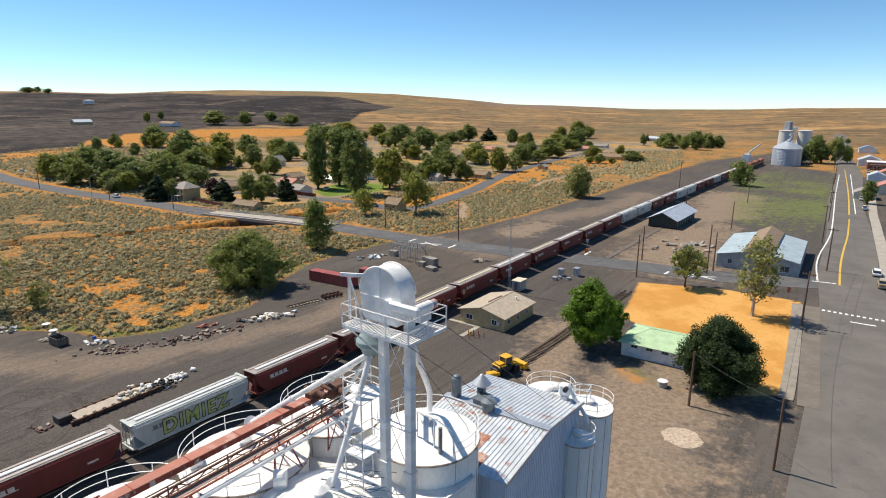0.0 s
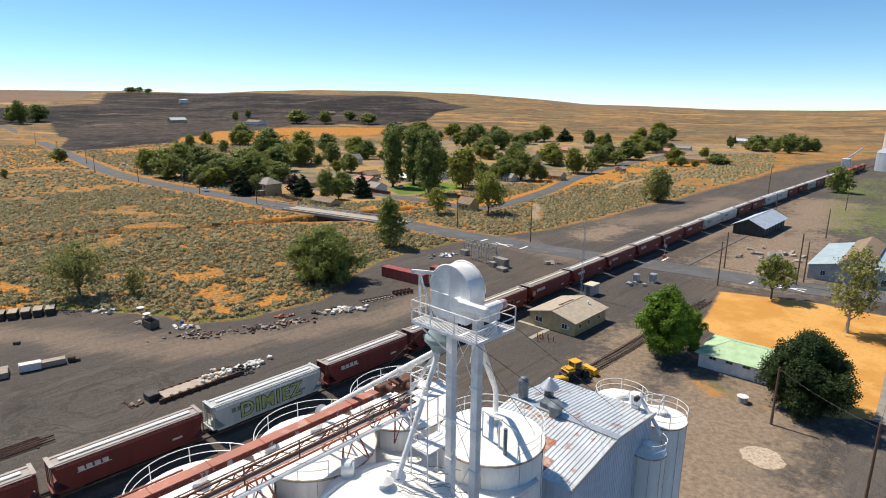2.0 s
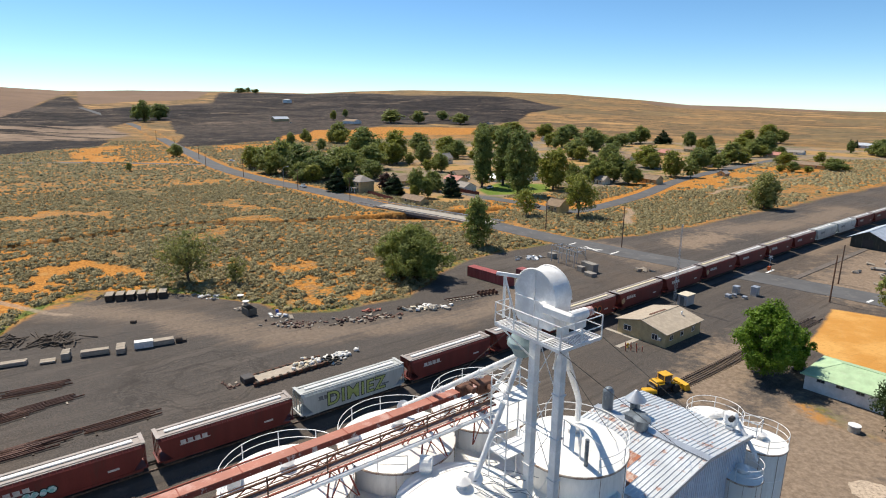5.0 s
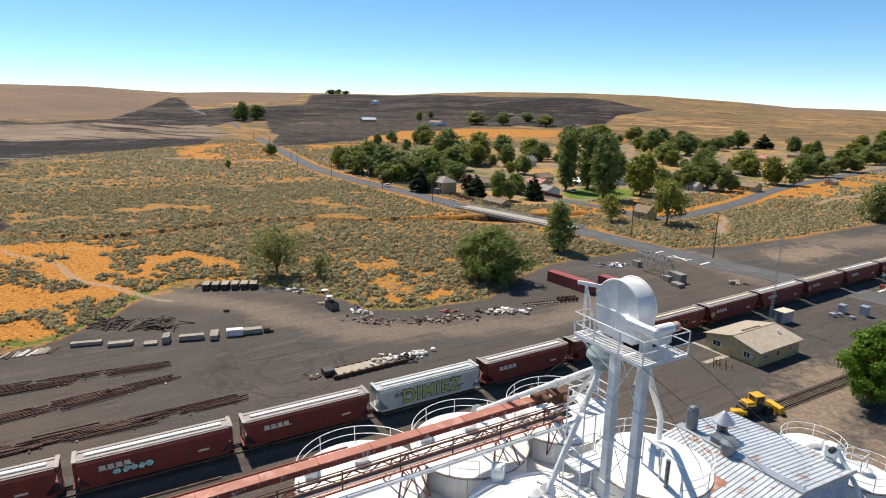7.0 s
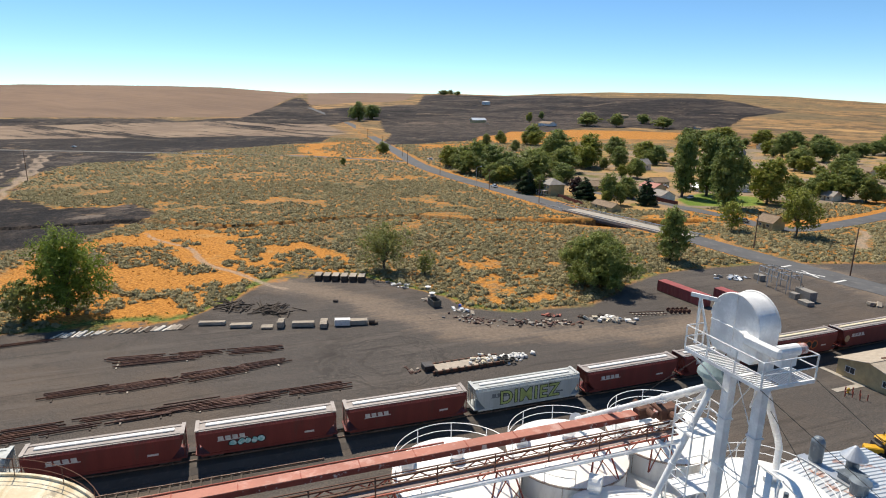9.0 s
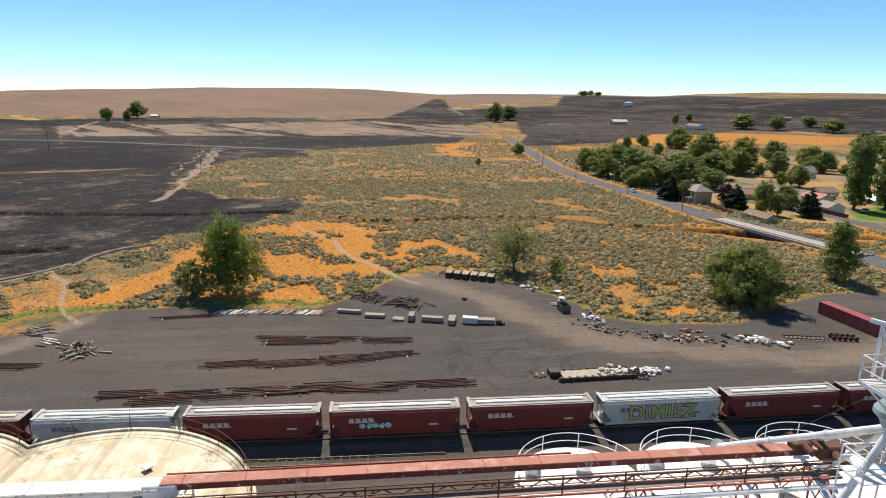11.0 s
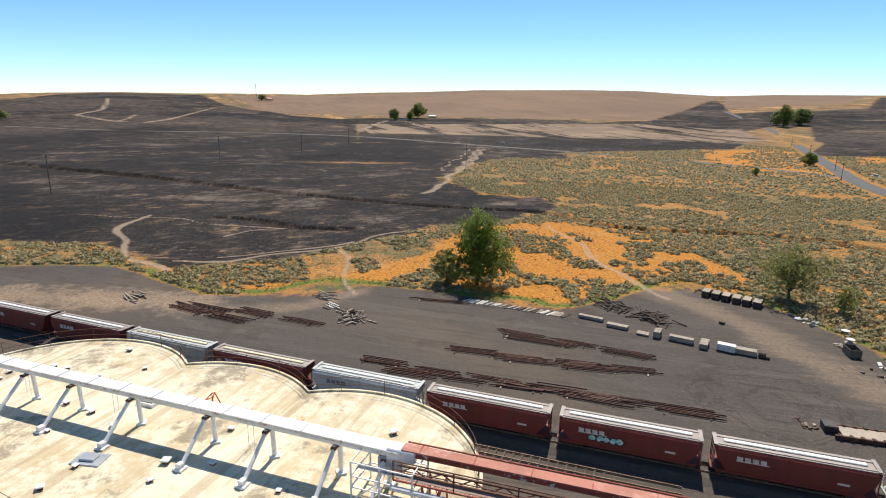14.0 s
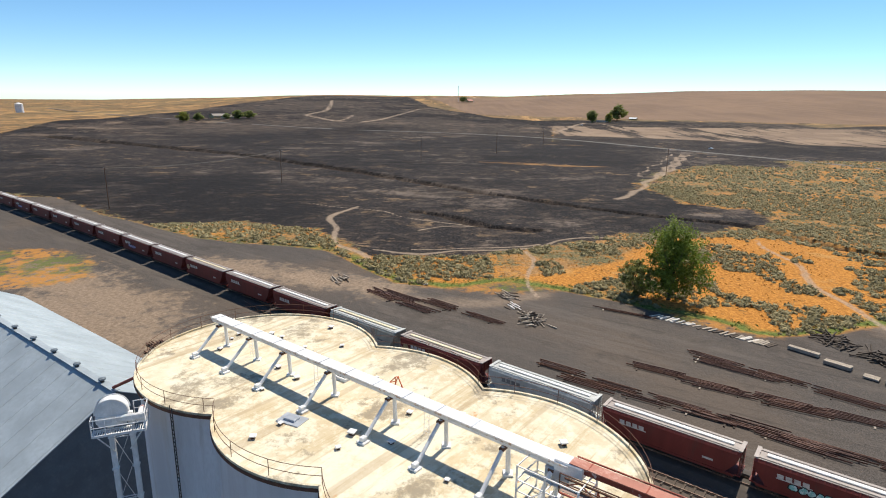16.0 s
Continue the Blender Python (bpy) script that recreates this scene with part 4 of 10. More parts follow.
red_gallery = thing("red_conveyor", "rust-red steel conveyor gallery with trussed legs above the tanks", "conveyor")
way = (GAL_C - GAL_B).normalized()
over = Vector((way.y, -way.x, 0))
total = (GAL_C - GAL_B).length
part("cover", Geo().bar(GAL_B + up * (GAL_Z + 0.72), GAL_C - way * 2.2 + up * (GAL_Z + 0.72), 0.68, 0.05), surf("faded_red_cover", (0.42, 0.165, 0.115), 0.7, worn=(0.60, 0.40, 0.34), amount=0.5, coarse=0.4, edge=(0.5, 0.68)), red_gallery, "faded pink-red sheet cover")
part("trough", Geo().bar(GAL_B + up * (GAL_Z + 0.52), GAL_C + up * (GAL_Z + 0.52), 0.56, 0.32), surf("peeling_red_trough", (0.27, 0.06, 0.04), 0.7, worn=(0.62, 0.56, 0.54), amount=0.8, coarse=0.7, edge=(0.56, 0.62)), red_gallery)
for k in range(12):
    p = GAL_B + way * (1.0 + k * 2.9)
    part("cover_joint", Geo().bar(p - over * 0.35 + up * (GAL_Z + 0.75), p + over * 0.35 + up * (GAL_Z + 0.75), 0.06, 0.03), red_rust, red_gallery)
part("gearbox", Geo().box(-0.5, -0.35, 0.35, 0.55, 0.35, 1.05, Matrix.Translation(GAL_C - way * 1.6 + up * GAL_Z) @ pose(0, 0, 0, 0, 0, GRID), c=0.08).rod(GAL_C - way * 1.5 - over * 0.9 + up * (GAL_Z + 0.85), GAL_C - way * 1.5 + over * 0.9 + up * (GAL_Z + 0.85), 0.2, n=12), rust_dark, red_gallery, "rusty brown gearbox")
for side_at, h in ((0.75, -0.35), (1.35, -0.35), (0.75, 0.12), (1.35, 0.12)):
    part("chord", Geo().bar(GAL_B + over * side_at + up * (GAL_Z + h), GAL_C + over * side_at + up * (GAL_Z + h), 0.09), red_rust if h < 0 else rust_dark, red_gallery)
part("walkway", Geo().bar(GAL_B + over * 1.05 + up * (GAL_Z - 0.3), GAL_C + over * 1.05 + up * (GAL_Z - 0.3), 0.4, 0.03), surf("pale_rusty_grating", (0.30, 0.22, 0.19), 0.8, worn=(0.2, 0.08, 0.05), amount=0.6, coarse=1.0), red_gallery, "rusty grating walkway")
part("pipe", Geo().rod(GAL_B + over * 1.75 + up * (GAL_Z - 0.55), GAL_C + over * 1.75 + up * (GAL_Z - 0.55), 0.13, n=10), white_steel, red_gallery, "pale grey pipe along the gallery")
part("pipe", Geo().rod(GAL_B - over * 0.75 + up * (GAL_Z + 0.55), GAL_C - over * 0.75 - way * 14 + up * (GAL_Z + 0.55), 0.05, n=8), red_rust, red_gallery)
k = 0
s = 0.0
while s < total - 0.3:
    p = GAL_B + way * s
    lattice = Geo().bar(p + over * 0.75 + up * (GAL_Z - 0.35), p + way * 0.8 + over * 0.75 + up * (GAL_Z + 0.12), 0.05).bar(p + way * 0.8 + over * 0.75 + up * (GAL_Z + 0.12), p + way * 1.6 + over * 0.75 + up * (GAL_Z - 0.35), 0.05)
    part("lattice", lattice, red_rust, red_gallery)
    if k % 2 == 0:
        part("post", Geo().bar(p + over * 1.38 + up * (GAL_Z - 0.35), p + over * 1.38 + up * (GAL_Z + 0.75), 0.06), rust_dark, red_gallery)
    s += 1.6
    k += 1
part("handrail", Geo().bar(GAL_B + over * 1.38 + up * (GAL_Z + 0.75), GAL_C + over * 1.38 + up * (GAL_Z + 0.75), 0.05), rust_dark, red_gallery)
part("handrail", Geo().bar(GAL_B + over * 1.38 + up * (GAL_Z + 0.3), GAL_C + over * 1.38 + up * (GAL_Z + 0.3), 0.04), rust_dark, red_gallery)
for s in (2.0, 9.5, 16.5, 23.0, 29.0, 33.0):
    p = GAL_B + way * s
    base = 22.4 if s > 14 else 0.0
    for a in (-0.45, 0.45):
        for b in (0.1, 1.35):
            part("trestle_leg", Geo().bar(p + way * a * 2.2 + over * (b * 1.7 - 0.5) + up * base, p + way * a + over * b + up * (GAL_Z - 0.35), 0.08), red_rust, red_gallery)
    for b in (0.1, 1.35):
        for a in (-1, 1):
            part("brace", Geo().bar(p - way * 0.9 * a + over * (b * 1.6 - 0.4) + up * max(base, GAL_Z - 5), p + way * 0.45 * a + over * b + up * (GAL_Z - 0.4), 0.05), red_rust, red_gallery)
part("drive_unit", Geo().box(-0.7, -0.6, 0.1, 0.7, 0.6, 0.9, Matrix.Translation(GAL_C + up * GAL_Z) @ pose(0, 0, 0, 0, 0, GRID), c=0.08).rod(GAL_C + over * 0.6 + up * (GAL_Z + 0.5), GAL_C + over * 1.5 + up * (GAL_Z + 0.5), 0.28, n=12), rust_dark, red_gallery)
part("drive_unit", Geo().box(-0.8, -0.42, 0.05, 0.8, 0.42, 0.7, Matrix.Translation(GAL_B + up * GAL_Z) @ pose(0, 0, 0, 0, 0, GRID), c=0.06), white_steel, red_gallery)


# ---- steel tanks ----
stained_rim = surf("stained_rim", (0.52, 0.44, 0.36), 0.7, worn=(0.24, 0.12, 0.07), amount=0.8, coarse=0.9, edge=(0.45, 0.6))
def tank(x, y, r, top, label, rail_arc=(0, 360), dome=0.9, group="white steel tanks", seams=True):
    ob = thing("storage_tank", label, "tank", pose(x, y, 0), group)
    part("shell", Geo().lathe([(r, 0), (r, top)], 44, caps=False), white_paint, ob, smooth=True)
    part("roof", Geo().lathe([(r + 0.06, top - 0.05), (r + 0.06, top), (r * 0.5, top + dome * 0.55), (0.5, top + dome)], 44), white_paint, ob)
    for z in ([top - 1.9, top - 3.8, top - 5.7, top - 9.5, top - 13] if seams else [top - 2.4]):
        part("seam_band", Geo().lathe([(r + 0.005, z - 0.04), (r + 0.035, z), (r + 0.005, z + 0.04)], 44, caps=False), white_paint, ob)
    part("vent_cap", Geo().lathe([(0.32, top + dome - 0.05), (0.32, top + dome + 0.3), (0.48, top + dome + 0.32), (0.1, top + dome + 0.55)], 16), white_steel, ob)
    part("rim_band", Geo().lathe([(r + 0.065, top - 0.16), (r + 0.10, top - 0.12), (r + 0.10, top - 0.05), (r + 0.065, top - 0.01)], 44, caps=False), stained_rim, ob, "rust-stained roof rim")
    for k in range(9):
        a = k * 0.698 + x
        part("wall_seam", Geo().bar(((r + 0.015) * math.cos(a), (r + 0.015) * math.sin(a), 0.1), ((r + 0.015) * math.cos(a), (r + 0.015) * math.sin(a), top - 0.2), 0.028), stained_rim, ob)
    a0, a1 = rail_arc
    n = max(6, int((a1 - a0) / 9))
    pts = [(r * math.cos(radians(a0 + (a1 - a0) * i / n)), r * math.sin(radians(a0 + (a1 - a0) * i / n))) for i in range(n + 1)]
    railing(ob, pts, top, white_steel, 1.05, 2.0, 0.026)
    return ob


tank(-16.0, 25.3, 3.65, 22.3, "round white steel tank with railed roof beside the red conveyor", (20, 300))
tank(-11.7, 31.2, 3.65, 22.3, "round white steel tank with hooped guard rail on its roof", (20, 300))
tank(-7.4, 37.1, 3.65, 22.3, "round white steel tank behind the elevator tower", (-20, 230))
tank(-10.6, 20.9, 3.5, 22.2, "round white steel tank in the front row under the conveyor", (200, 330))
tank(-6.3, 26.6, 3.5, 22.2, "round white steel tank in the front row near the tower", (220, 320))
tank(-1.0, 33.6, 3.35, 22.4, "round white steel tank beside the grey clad building", (-60, 200))
tank(12.9, 46.6, 1.95, 17.4, "slim white steel bin with railed flat roof", (-150, 150), 0.25, "slim white bins", False)
tank(10.9, 42.3, 1.35, 16.9, "smaller slim white steel bin", (-120, 120), 0.2, "slim white bins", False)
tank(9.9, 49.0, 2.2, 17.4, "slim white steel bin behind the grey building", (-30, 200), 0.3, "slim white bins", False)


# white sheet over the tank gaps, added to bounce light onto the shells
deck_edge = [(-17.6, 22.6), (-9.4, 17.6), (-3.2, 25.4), (2.0, 31.4), (-0.5, 37.2), (-7.4, 37.4), (-11.6, 31.4)]
gap_roof = thing("roof_deck", "white sheet deck added over the tank gaps to bounce light", "roof")
part("sheet", Geo().prism(deck_edge, 20.55, 20.75), white_paint, gap_roof)
for a, b in zip(deck_edge, deck_edge[1:] + deck_edge[:1]):
    part("edge_angle", Geo().bar((*a, 20.70), (*b, 20.70), 0.12, 0.32), white_steel, gap_roof)
for k in range(9):
    p = Vector((-15.5, 21.6, 20.77)).lerp(Vector((-1.2, 33.6, 20.77)), k / 8)
    part("lap_seam", Geo().bar(p - Vector((1.6, -1.1, 0)), p + Vector((1.6, -1.1, 0)), 0.09, 0.04), white_steel, gap_roof)


def blower(x, y, z, turn):
    ob = thing("tank_inlet", "white round aeration inlet on the tank roof", "vent", pose(x, y, z, 0, 0, turn), "tank inlets")
    part("drum", Geo().rod((-0.35, 0, 0.45), (0.35, 0, 0.45), 0.48, n=18), white_steel, ob)
    part("neck", Geo().box(-0.3, -0.3, -0.25, 0.3, 0.3, 0.3, c=0.04), white_steel, ob)


blower(-18.4, 23.9, 22.4, 30)
blower(-14.2, 30.0, 22.4, 30)
blower(-13.2, 22.3, 22.5, 200)
blower(-8.8, 28.2, 22.5, 10)
blower(-9.3, 34.6, 22.4, 30)
blower(-7.4, 23.9, 22.5, 120)

# ---- bucket elevator tower ----
TX, TY = -2.45, 27.9
TOWER = Matrix.Translation((TX, TY, 0)) @ pose(0, 0, 0, 0, 0, math.degrees(math.atan2(VY, VX)))
PLAT = 32.1


def elevator_leg(m, top, plat, label, scale=1.0, name="elevator_tower"):
    """A two-legged bucket elevator: local x runs from leg to leg."""
    ob = thing(name, label, "elevator", m)
    w = 0.225 * scale
    gap = 0.88 * scale
    for x in (-gap + 0.15 * scale, gap + 0.15 * scale):
        part("trunk", Geo().box(x - w, -w * 0.9, 0, x + w, w * 0.9, plat + 0.8, c=0.02), white_steel, ob)
        for k in range(int(plat / 2.4)):
            z = plat - 0.9 - k * 2.4
            part("flange", Geo().box(x - w - 0.05, -w * 0.9 - 0.05, z, x + w + 0.05, w * 0.9 + 0.05, z + 0.07), white_steel, ob)
    brace = Geo()
    for k in range(int(plat / 2.4)):
        z = plat - 0.9 - k * 2.4
        for y in (-w * 0.8, w * 0.8):
            if (k + (y > 0)) % 2 == 0:
                brace.bar((-gap + w, y, z - 2.4), (gap - w, y, z), 0.03)
            else:
                brace.bar((gap - w, y, z - 2.4), (-gap + w, y, z), 0.03)
            if k % 2 == 0:
                brace.bar((-gap + w, y, z), (gap - w, y, z), 0.05)
    part("brace", brace, white_steel, ob)
    # rounded head
    r = 1.35 * scale
    zc = top - r
    off = 0.4 * scale
    out = [(r * math.cos(radians(a)) - off, zc + r * math.sin(radians(a))) for a in range(0, 181, 6)]
    out = [(r * 0.8 - off, plat + 0.1), (r - off, plat + 0.45)] + out + [(-r - off, plat + 0.45), (-r * 0.8 - off, plat + 0.1)]
    th = 0.55 * scale
    n = len(out)
    head = Geo()
    head.add([(x, -th, z) for x, z in out] + [(x, th, z) for x, z in out], [tuple(range(n)), tuple(range(n, 2 * n))[::-1]] + [(i, n + i, n + (i + 1) % n, (i + 1) % n) for i in range(n)])
    part("head", head, white_steel, ob, "rounded white elevator head casing")
    for y in (-th, th):
        part("flange_ring", Geo().path([((r + 0.03) * math.cos(radians(a)) - off, y, zc + (r + 0.03) * math.sin(radians(a))) for a in range(0, 181, 6)], 0.045, 4), white_steel, ob)
    part("seam", Geo().bar((-off, -th - 0.02, plat + 0.3), (-off, -th - 0.02, top - 0.05), 0.06, 0.04), white_steel, ob)
    part("seam", Geo().bar((-r - off, -th - 0.02, zc - 0.2), (r - off, -th - 0.02, zc - 0.2), 0.06, 0.05), white_steel, ob)
    # drive
    drive = Geo().rod((r * 0.2, -th - 0.35, zc - 0.35), (r * 0.2, -th, zc - 0.35), 0.26 * scale, n=20)
    drive.box(r * 0.2 - 0.1, -th - 0.34, zc - 0.6, r + 0.95 * scale, -th - 0.06, zc - 0.12, c=0.1)
    part("belt_guard", drive, white_steel, ob, "white drive belt guard")
    part("motor", Geo().rod((r + 0.6 * scale, -th - 0.1, zc - 0.35), (r + 0.6 * scale, -th + 1.0 * scale, zc - 0.35), 0.26 * scale, n=16).box(r + 0.35 * scale, -th, zc - 0.95, r + 0.85 * scale, -th + 0.8, zc - 0.35), white_steel, ob)
    part("motor_cap", Geo().rod((r + 0.6 * scale, -th + 1.0 * scale, zc - 0.35), (r + 0.6 * scale, -th + 1.4 * scale, zc - 0.35), 0.23 * scale, n=16), surf("rusty_white", (0.62, 0.55, 0.52), 0.5, worn=(0.4, 0.1, 0.06), amount=0.8, coarse=2, edge=(0.4, 0.6)), ob)
    # platform with rails
    px0, px1, py0, py1 = -1.95 * scale, 2.4 * scale, -1.7 * scale, 1.2 * scale
    deck = Geo()
    slat_a = Geo().bar((0, py0, plat), (0, py0 + 1.0 * scale, plat), 0.05, 0.03).mesh("slat", white_steel)
    for k in range(int((px1 - px0) / 0.14)):
        part("slat", slat_a, white_steel, ob).matrix_local = pose(px0 + k * 0.14, 0, 0)
    slat_b = Geo().bar((px1 - 1.2 * scale, 0, plat), (px1, 0, plat), 0.05, 0.03).mesh("slat", white_steel)
    for k in range(8, int((py1 - py0) / 0.14)):
        part("slat", slat_b, white_steel, ob).matrix_local = pose(0, py0 + k * 0.14, 0)
    for a, b in (((px0, py0), (px1, py0)), ((px1, py0), (px1, py1)), ((px0, py0), (px0, py0 + 1.0 * scale)), ((px0, py0 + 1.0 * scale), (px1 - 1.2 * scale, py0 + 1.0 * scale)), ((px1 - 1.2 * scale, py0), (px1 - 1.2 * scale, py1)), ((px1, py1), (px1 - 1.2 * scale, py1))):
        deck.bar((*a, plat - 0.06), (*b, plat - 0.06), 0.07, 0.16)
    part("platform", deck, white_steel, ob, "white open-grating service platform")
    loop = [(px0, py0 + 1.0 * scale), (px0, py0), (-0.6, py0), (1.0, py0), (px1, py0), (px1, (py0 + py1) / 2), (px1, py1), (px1 - 1.2 * scale, py1)]
    for x, y in loop:
        part("post", Geo().bar((x, y, plat), (x, y, plat + 1.1), 0.055), white_steel, ob)
    for h in (0.55, 1.1):
        part("rail", Geo().path([(*p, plat + h) for p in loop], 0.03, 6), white_steel, ob)
    for x in (px0 + 0.2, px1 - 0.2):
        part("knee_brace", Geo().bar((x, py0 + 0.1, plat - 0.1), (x * 0.35, -w, plat - 1.9), 0.07), white_steel, ob)
    return ob


tower = elevator_leg(TOWER, 35.05, PLAT, "tall white bucket elevator tower with rounded head and railed platform")
# jib above the platform
part("jib", Geo().bar((-2.6, -1.1, PLAT + 2.35), (-1.4, -0.5, PLAT + 2.35), 0.12, 0.18).bar((-2.2, -0.9, PLAT), (-2.2, -0.9, PLAT + 2.35), 0.1).bar((-1.6, -0.6, PLAT), (-2.2, -0.9, PLAT + 2.3), 0.08), white_steel, tower)
# lower landings and ladder frame round the trunks
for z, x0 in ((27.6, -2.6), (24.4, -2.6)):
    cage = Geo()
    for x, y in ((x0, -1.2), (x0, 0.9), (-1.3, 0.9), (-1.3, -1.2)):
        cage.bar((x, y, z - 2.6), (x, y, z + 1.1), 0.055)
    for h in (0.0, 0.55, 1.1):
        cage.bar((x0, -1.2, z + h), (x0, 0.9, z + h), 0.05).bar((x0, -1.2, z + h), (-1.3, -1.2, z + h), 0.05).bar((x0, 0.9, z + h), (-1.3, 0.9, z + h), 0.05)
    part("landing", cage, white_steel, tower)
    part("landing_deck", Geo().box(x0, -1.2, z - 0.05, -1.3, 0.9, z), white_steel, tower)
ladder = Geo()
for x in (-1.95, -1.55):
    ladder.bar((x, 0.95, 21), (x, 0.95, PLAT + 1), 0.045)
for k in range(38):
    ladder.bar((-1.95, 0.95, 21.2 + k * 0.28), (-1.55, 0.95, 21.2 + k * 0.28), 0.025)
part("ladder", ladder, white_steel, tower)


def world_of(x, y, z):
    return TOWER @ Vector((x, y, z))


dist_at = world_of(-1.75, 0.1, PLAT - 1.55)
distributor = thing("distributor", "grey-green conical grain distributor under the elevator head", "distributor", Matrix.Translation(dist_at))
part("cone", Geo().lathe([(0.26, 1.15), (0.31, 0.85), (0.78, 0.2), (0.80, 0.0), (0.62, -0.2)], 24), teal, distributor, smooth=False)
part("outlet", Geo().lathe([(0.58, -0.2), (0.40, -0.62), (0.2, -0.68)], 20), teal, distributor)
part("intake_spout", Geo().rod(Vector((0, 0, 1.0)), world_of(-0.9, 0, PLAT + 1.0) - dist_at, 0.25, 0.35, 12), white_steel, distributor)
for tgt, r in (((-11.9, 33.0, 23.5), 0.155), ((-8.85, 36.7, 23.7), 0.155), ((-5.75, 27.3, 23.2), 0.155), ((-7.0, 35.2, 23.4), 0.12)):
    end = Vector(tgt)
    start = dist_at + Vector((0, 0, -0.55))
    ob = thing("grain_spout", "white steel grain pipe slanting down to a tank roof", "pipe", group="grain spouts")
    part("pipe", Geo().rod(start, end, r, n=12), white_steel, ob)
    mid_p = [start.lerp(end, t) for t in (0.3, 0.62)]
    for q in mid_p:
        d = (end - start).normalized()
        part("collar", Geo().rod(q - d * 0.06, q + d * 0.06, r + 0.05, n=12), white_steel, ob)
    part("elbow", Geo().rod(end, end - Vector((0, 0, 1.0)), r + 0.06, n=12).box(-0.3, -0.3, -1.0, 0.3, 0.3, -0.85, Matrix.Translation(end)), grey_duct, ob)
    face = (Vector((0, 0, 43)) - end).normalized()
    part("end_disc", Geo().rod(end - face * 0.12, end + face * 0.14, r + 0.27, n=20), white_steel, ob)
SPOUT_END = Vector((-0.82, 35.4, 24.35))
spout = thing("grain_spout", "white steel grain pipe from the tower to the grey building", "pipe", group="grain spouts")
part("pipe", Geo().path([world_of(0.9, 0.4, PLAT - 1.2), SPOUT_END + Vector((-0.12, -0.3, 0.7)), SPOUT_END, SPOUT_END - Vector((0, 0, 1.3))], 0.19, 12), white_steel, spout)
# stay wires
for a, b in (((2.5, 1.2, PLAT), (8.5, 44, 19.3)), ((-2.2, 1.2, PLAT), (-11, 36, 22.5)), ((2.5, -1.8, PLAT), (6.5, 38.5, 20)), ((1.2, 0.5, PLAT - 2), (2.5, 36.5, 20.2))):
    stay = Geo().rod(world_of(*a), Vector(b), 0.016, n=4)
    solid("stay_wire", stay, dark_steel, "thin steel stay wire of the elevator tower", "wire", group="stay wires")

# open pipe frame on the centre tank
pf = thing("pipe_frame", "white pipe frame with blue tarpaulin strip on the tank roof", "frame", pose(-0.9, 31.9, 22.4, 0, 0, GRID - 90))
for x in (-0.75, 0.55):
    part("upright", Geo().rod((x, 0, -0.9), (x, 0, 2.3), 0.05, n=8), white_steel, pf)
    part("stay", Geo().rod((x, 0, 2.3), (x, 2.2, 0.2), 0.035, n=6), white_steel, pf)
part("top_rail", Geo().rod((-0.95, 0, 2.3), (0.75, 0, 2.3), 0.06, n=8), white_steel, pf)
part("strip", Geo().box(-0.25, -0.03, -0.6, 0.12, 0.0, 2.2).box(-0.28, 0.0, 0.1, 0.15, 0.5, 0.13), surf("blue_strip", (0.28, 0.42, 0.62), 0.6), pf)
part("standpipe", Geo().rod((1.1, -0.1, -1.2), (1.1, -0.1, 1.9), 0.12, n=10), grey_duct, pf)

# litter on the front tank roof
can = thing("red_drum", "small red fuel can standing on a white tank roof", "can", pose(-5.0, 25.0, 22.72))
part("body", Geo().lathe([(0.16, 0), (0.18, 0.05), (0.18, 0.5), (0.12, 0.6), (0.05, 0.64)], 14), orange_paint, can)
cables = Geo()
rc = random.Random(9)
for k in range(9):
    a = Vector((-6.2 + rc.uniform(-0.5, 1.5), 27.8 + rc.uniform(-1.2, 1.4), 22.95))
    pts = [a + Vector((i * 0.5, rc.uniform(-0.25, 0.25) - i * 0.1, rc.uniform(0, 0.12))) for i in range(7)]
    cables.path(pts, 0.025, 4)
tagged(solid("cable_heap", cables, grey_duct, "tangle of grey cables lying on a tank roof", "cables"), "tangle of grey cables lying on a tank roof", "cables", kind="stuff")

# ---- grey clad building ----
GB = Matrix.Translation((7.75, 38.65, 0)) @ pose(0, 0, 0, 0, 0, GRID + 2.5)
BL, BW, EZ, RZ = 6.35, 8.8, 19.0, 19.75   # half length along the railway, depth, eaves, ridge
grey_b = thing("elevator_building", "tall blue-grey clad grain building with low ribbed gable roof", "building", GB)
wall = Geo()
prof = [(-BL, 0), (BL, 0), (BL, EZ), (0, RZ), (-BL, EZ)]
for y0, y1 in ((0.0, 0.2), (BW - 0.2, BW)):
    wall.add([(x, y0, z) for x, z in prof] + [(x, y1, z) for x, z in prof], [(0, 1, 2, 3, 4), (9, 8, 7, 6, 5)] + [(i, 5 + i, 5 + (i + 1) % 5, (i + 1) % 5) for i in range(5)])
wall.box(-BL, 0.2, 0, -BL + 0.2, BW - 0.2, EZ - 0.02).box(BL - 0.2, 0.2, 0, BL, BW - 0.2, EZ - 0.02)
part("wall", wall, cladding, grey_b)
ribs = Geo()
x = -BL + 0.15
while x < BL:
    ribs.box(x, -0.045, 0, x + 0.09, 0.0, EZ - 0.05 + (RZ - EZ) * (1 - abs(x) / BL))
    x += 0.3
y = 0.15
while y < BW:
    ribs.box(-BL - 0.045, y, 0, -BL, y + 0.09, EZ - 0.05)
    y += 0.3
part("cladding_rib", ribs, cladding, grey_b)
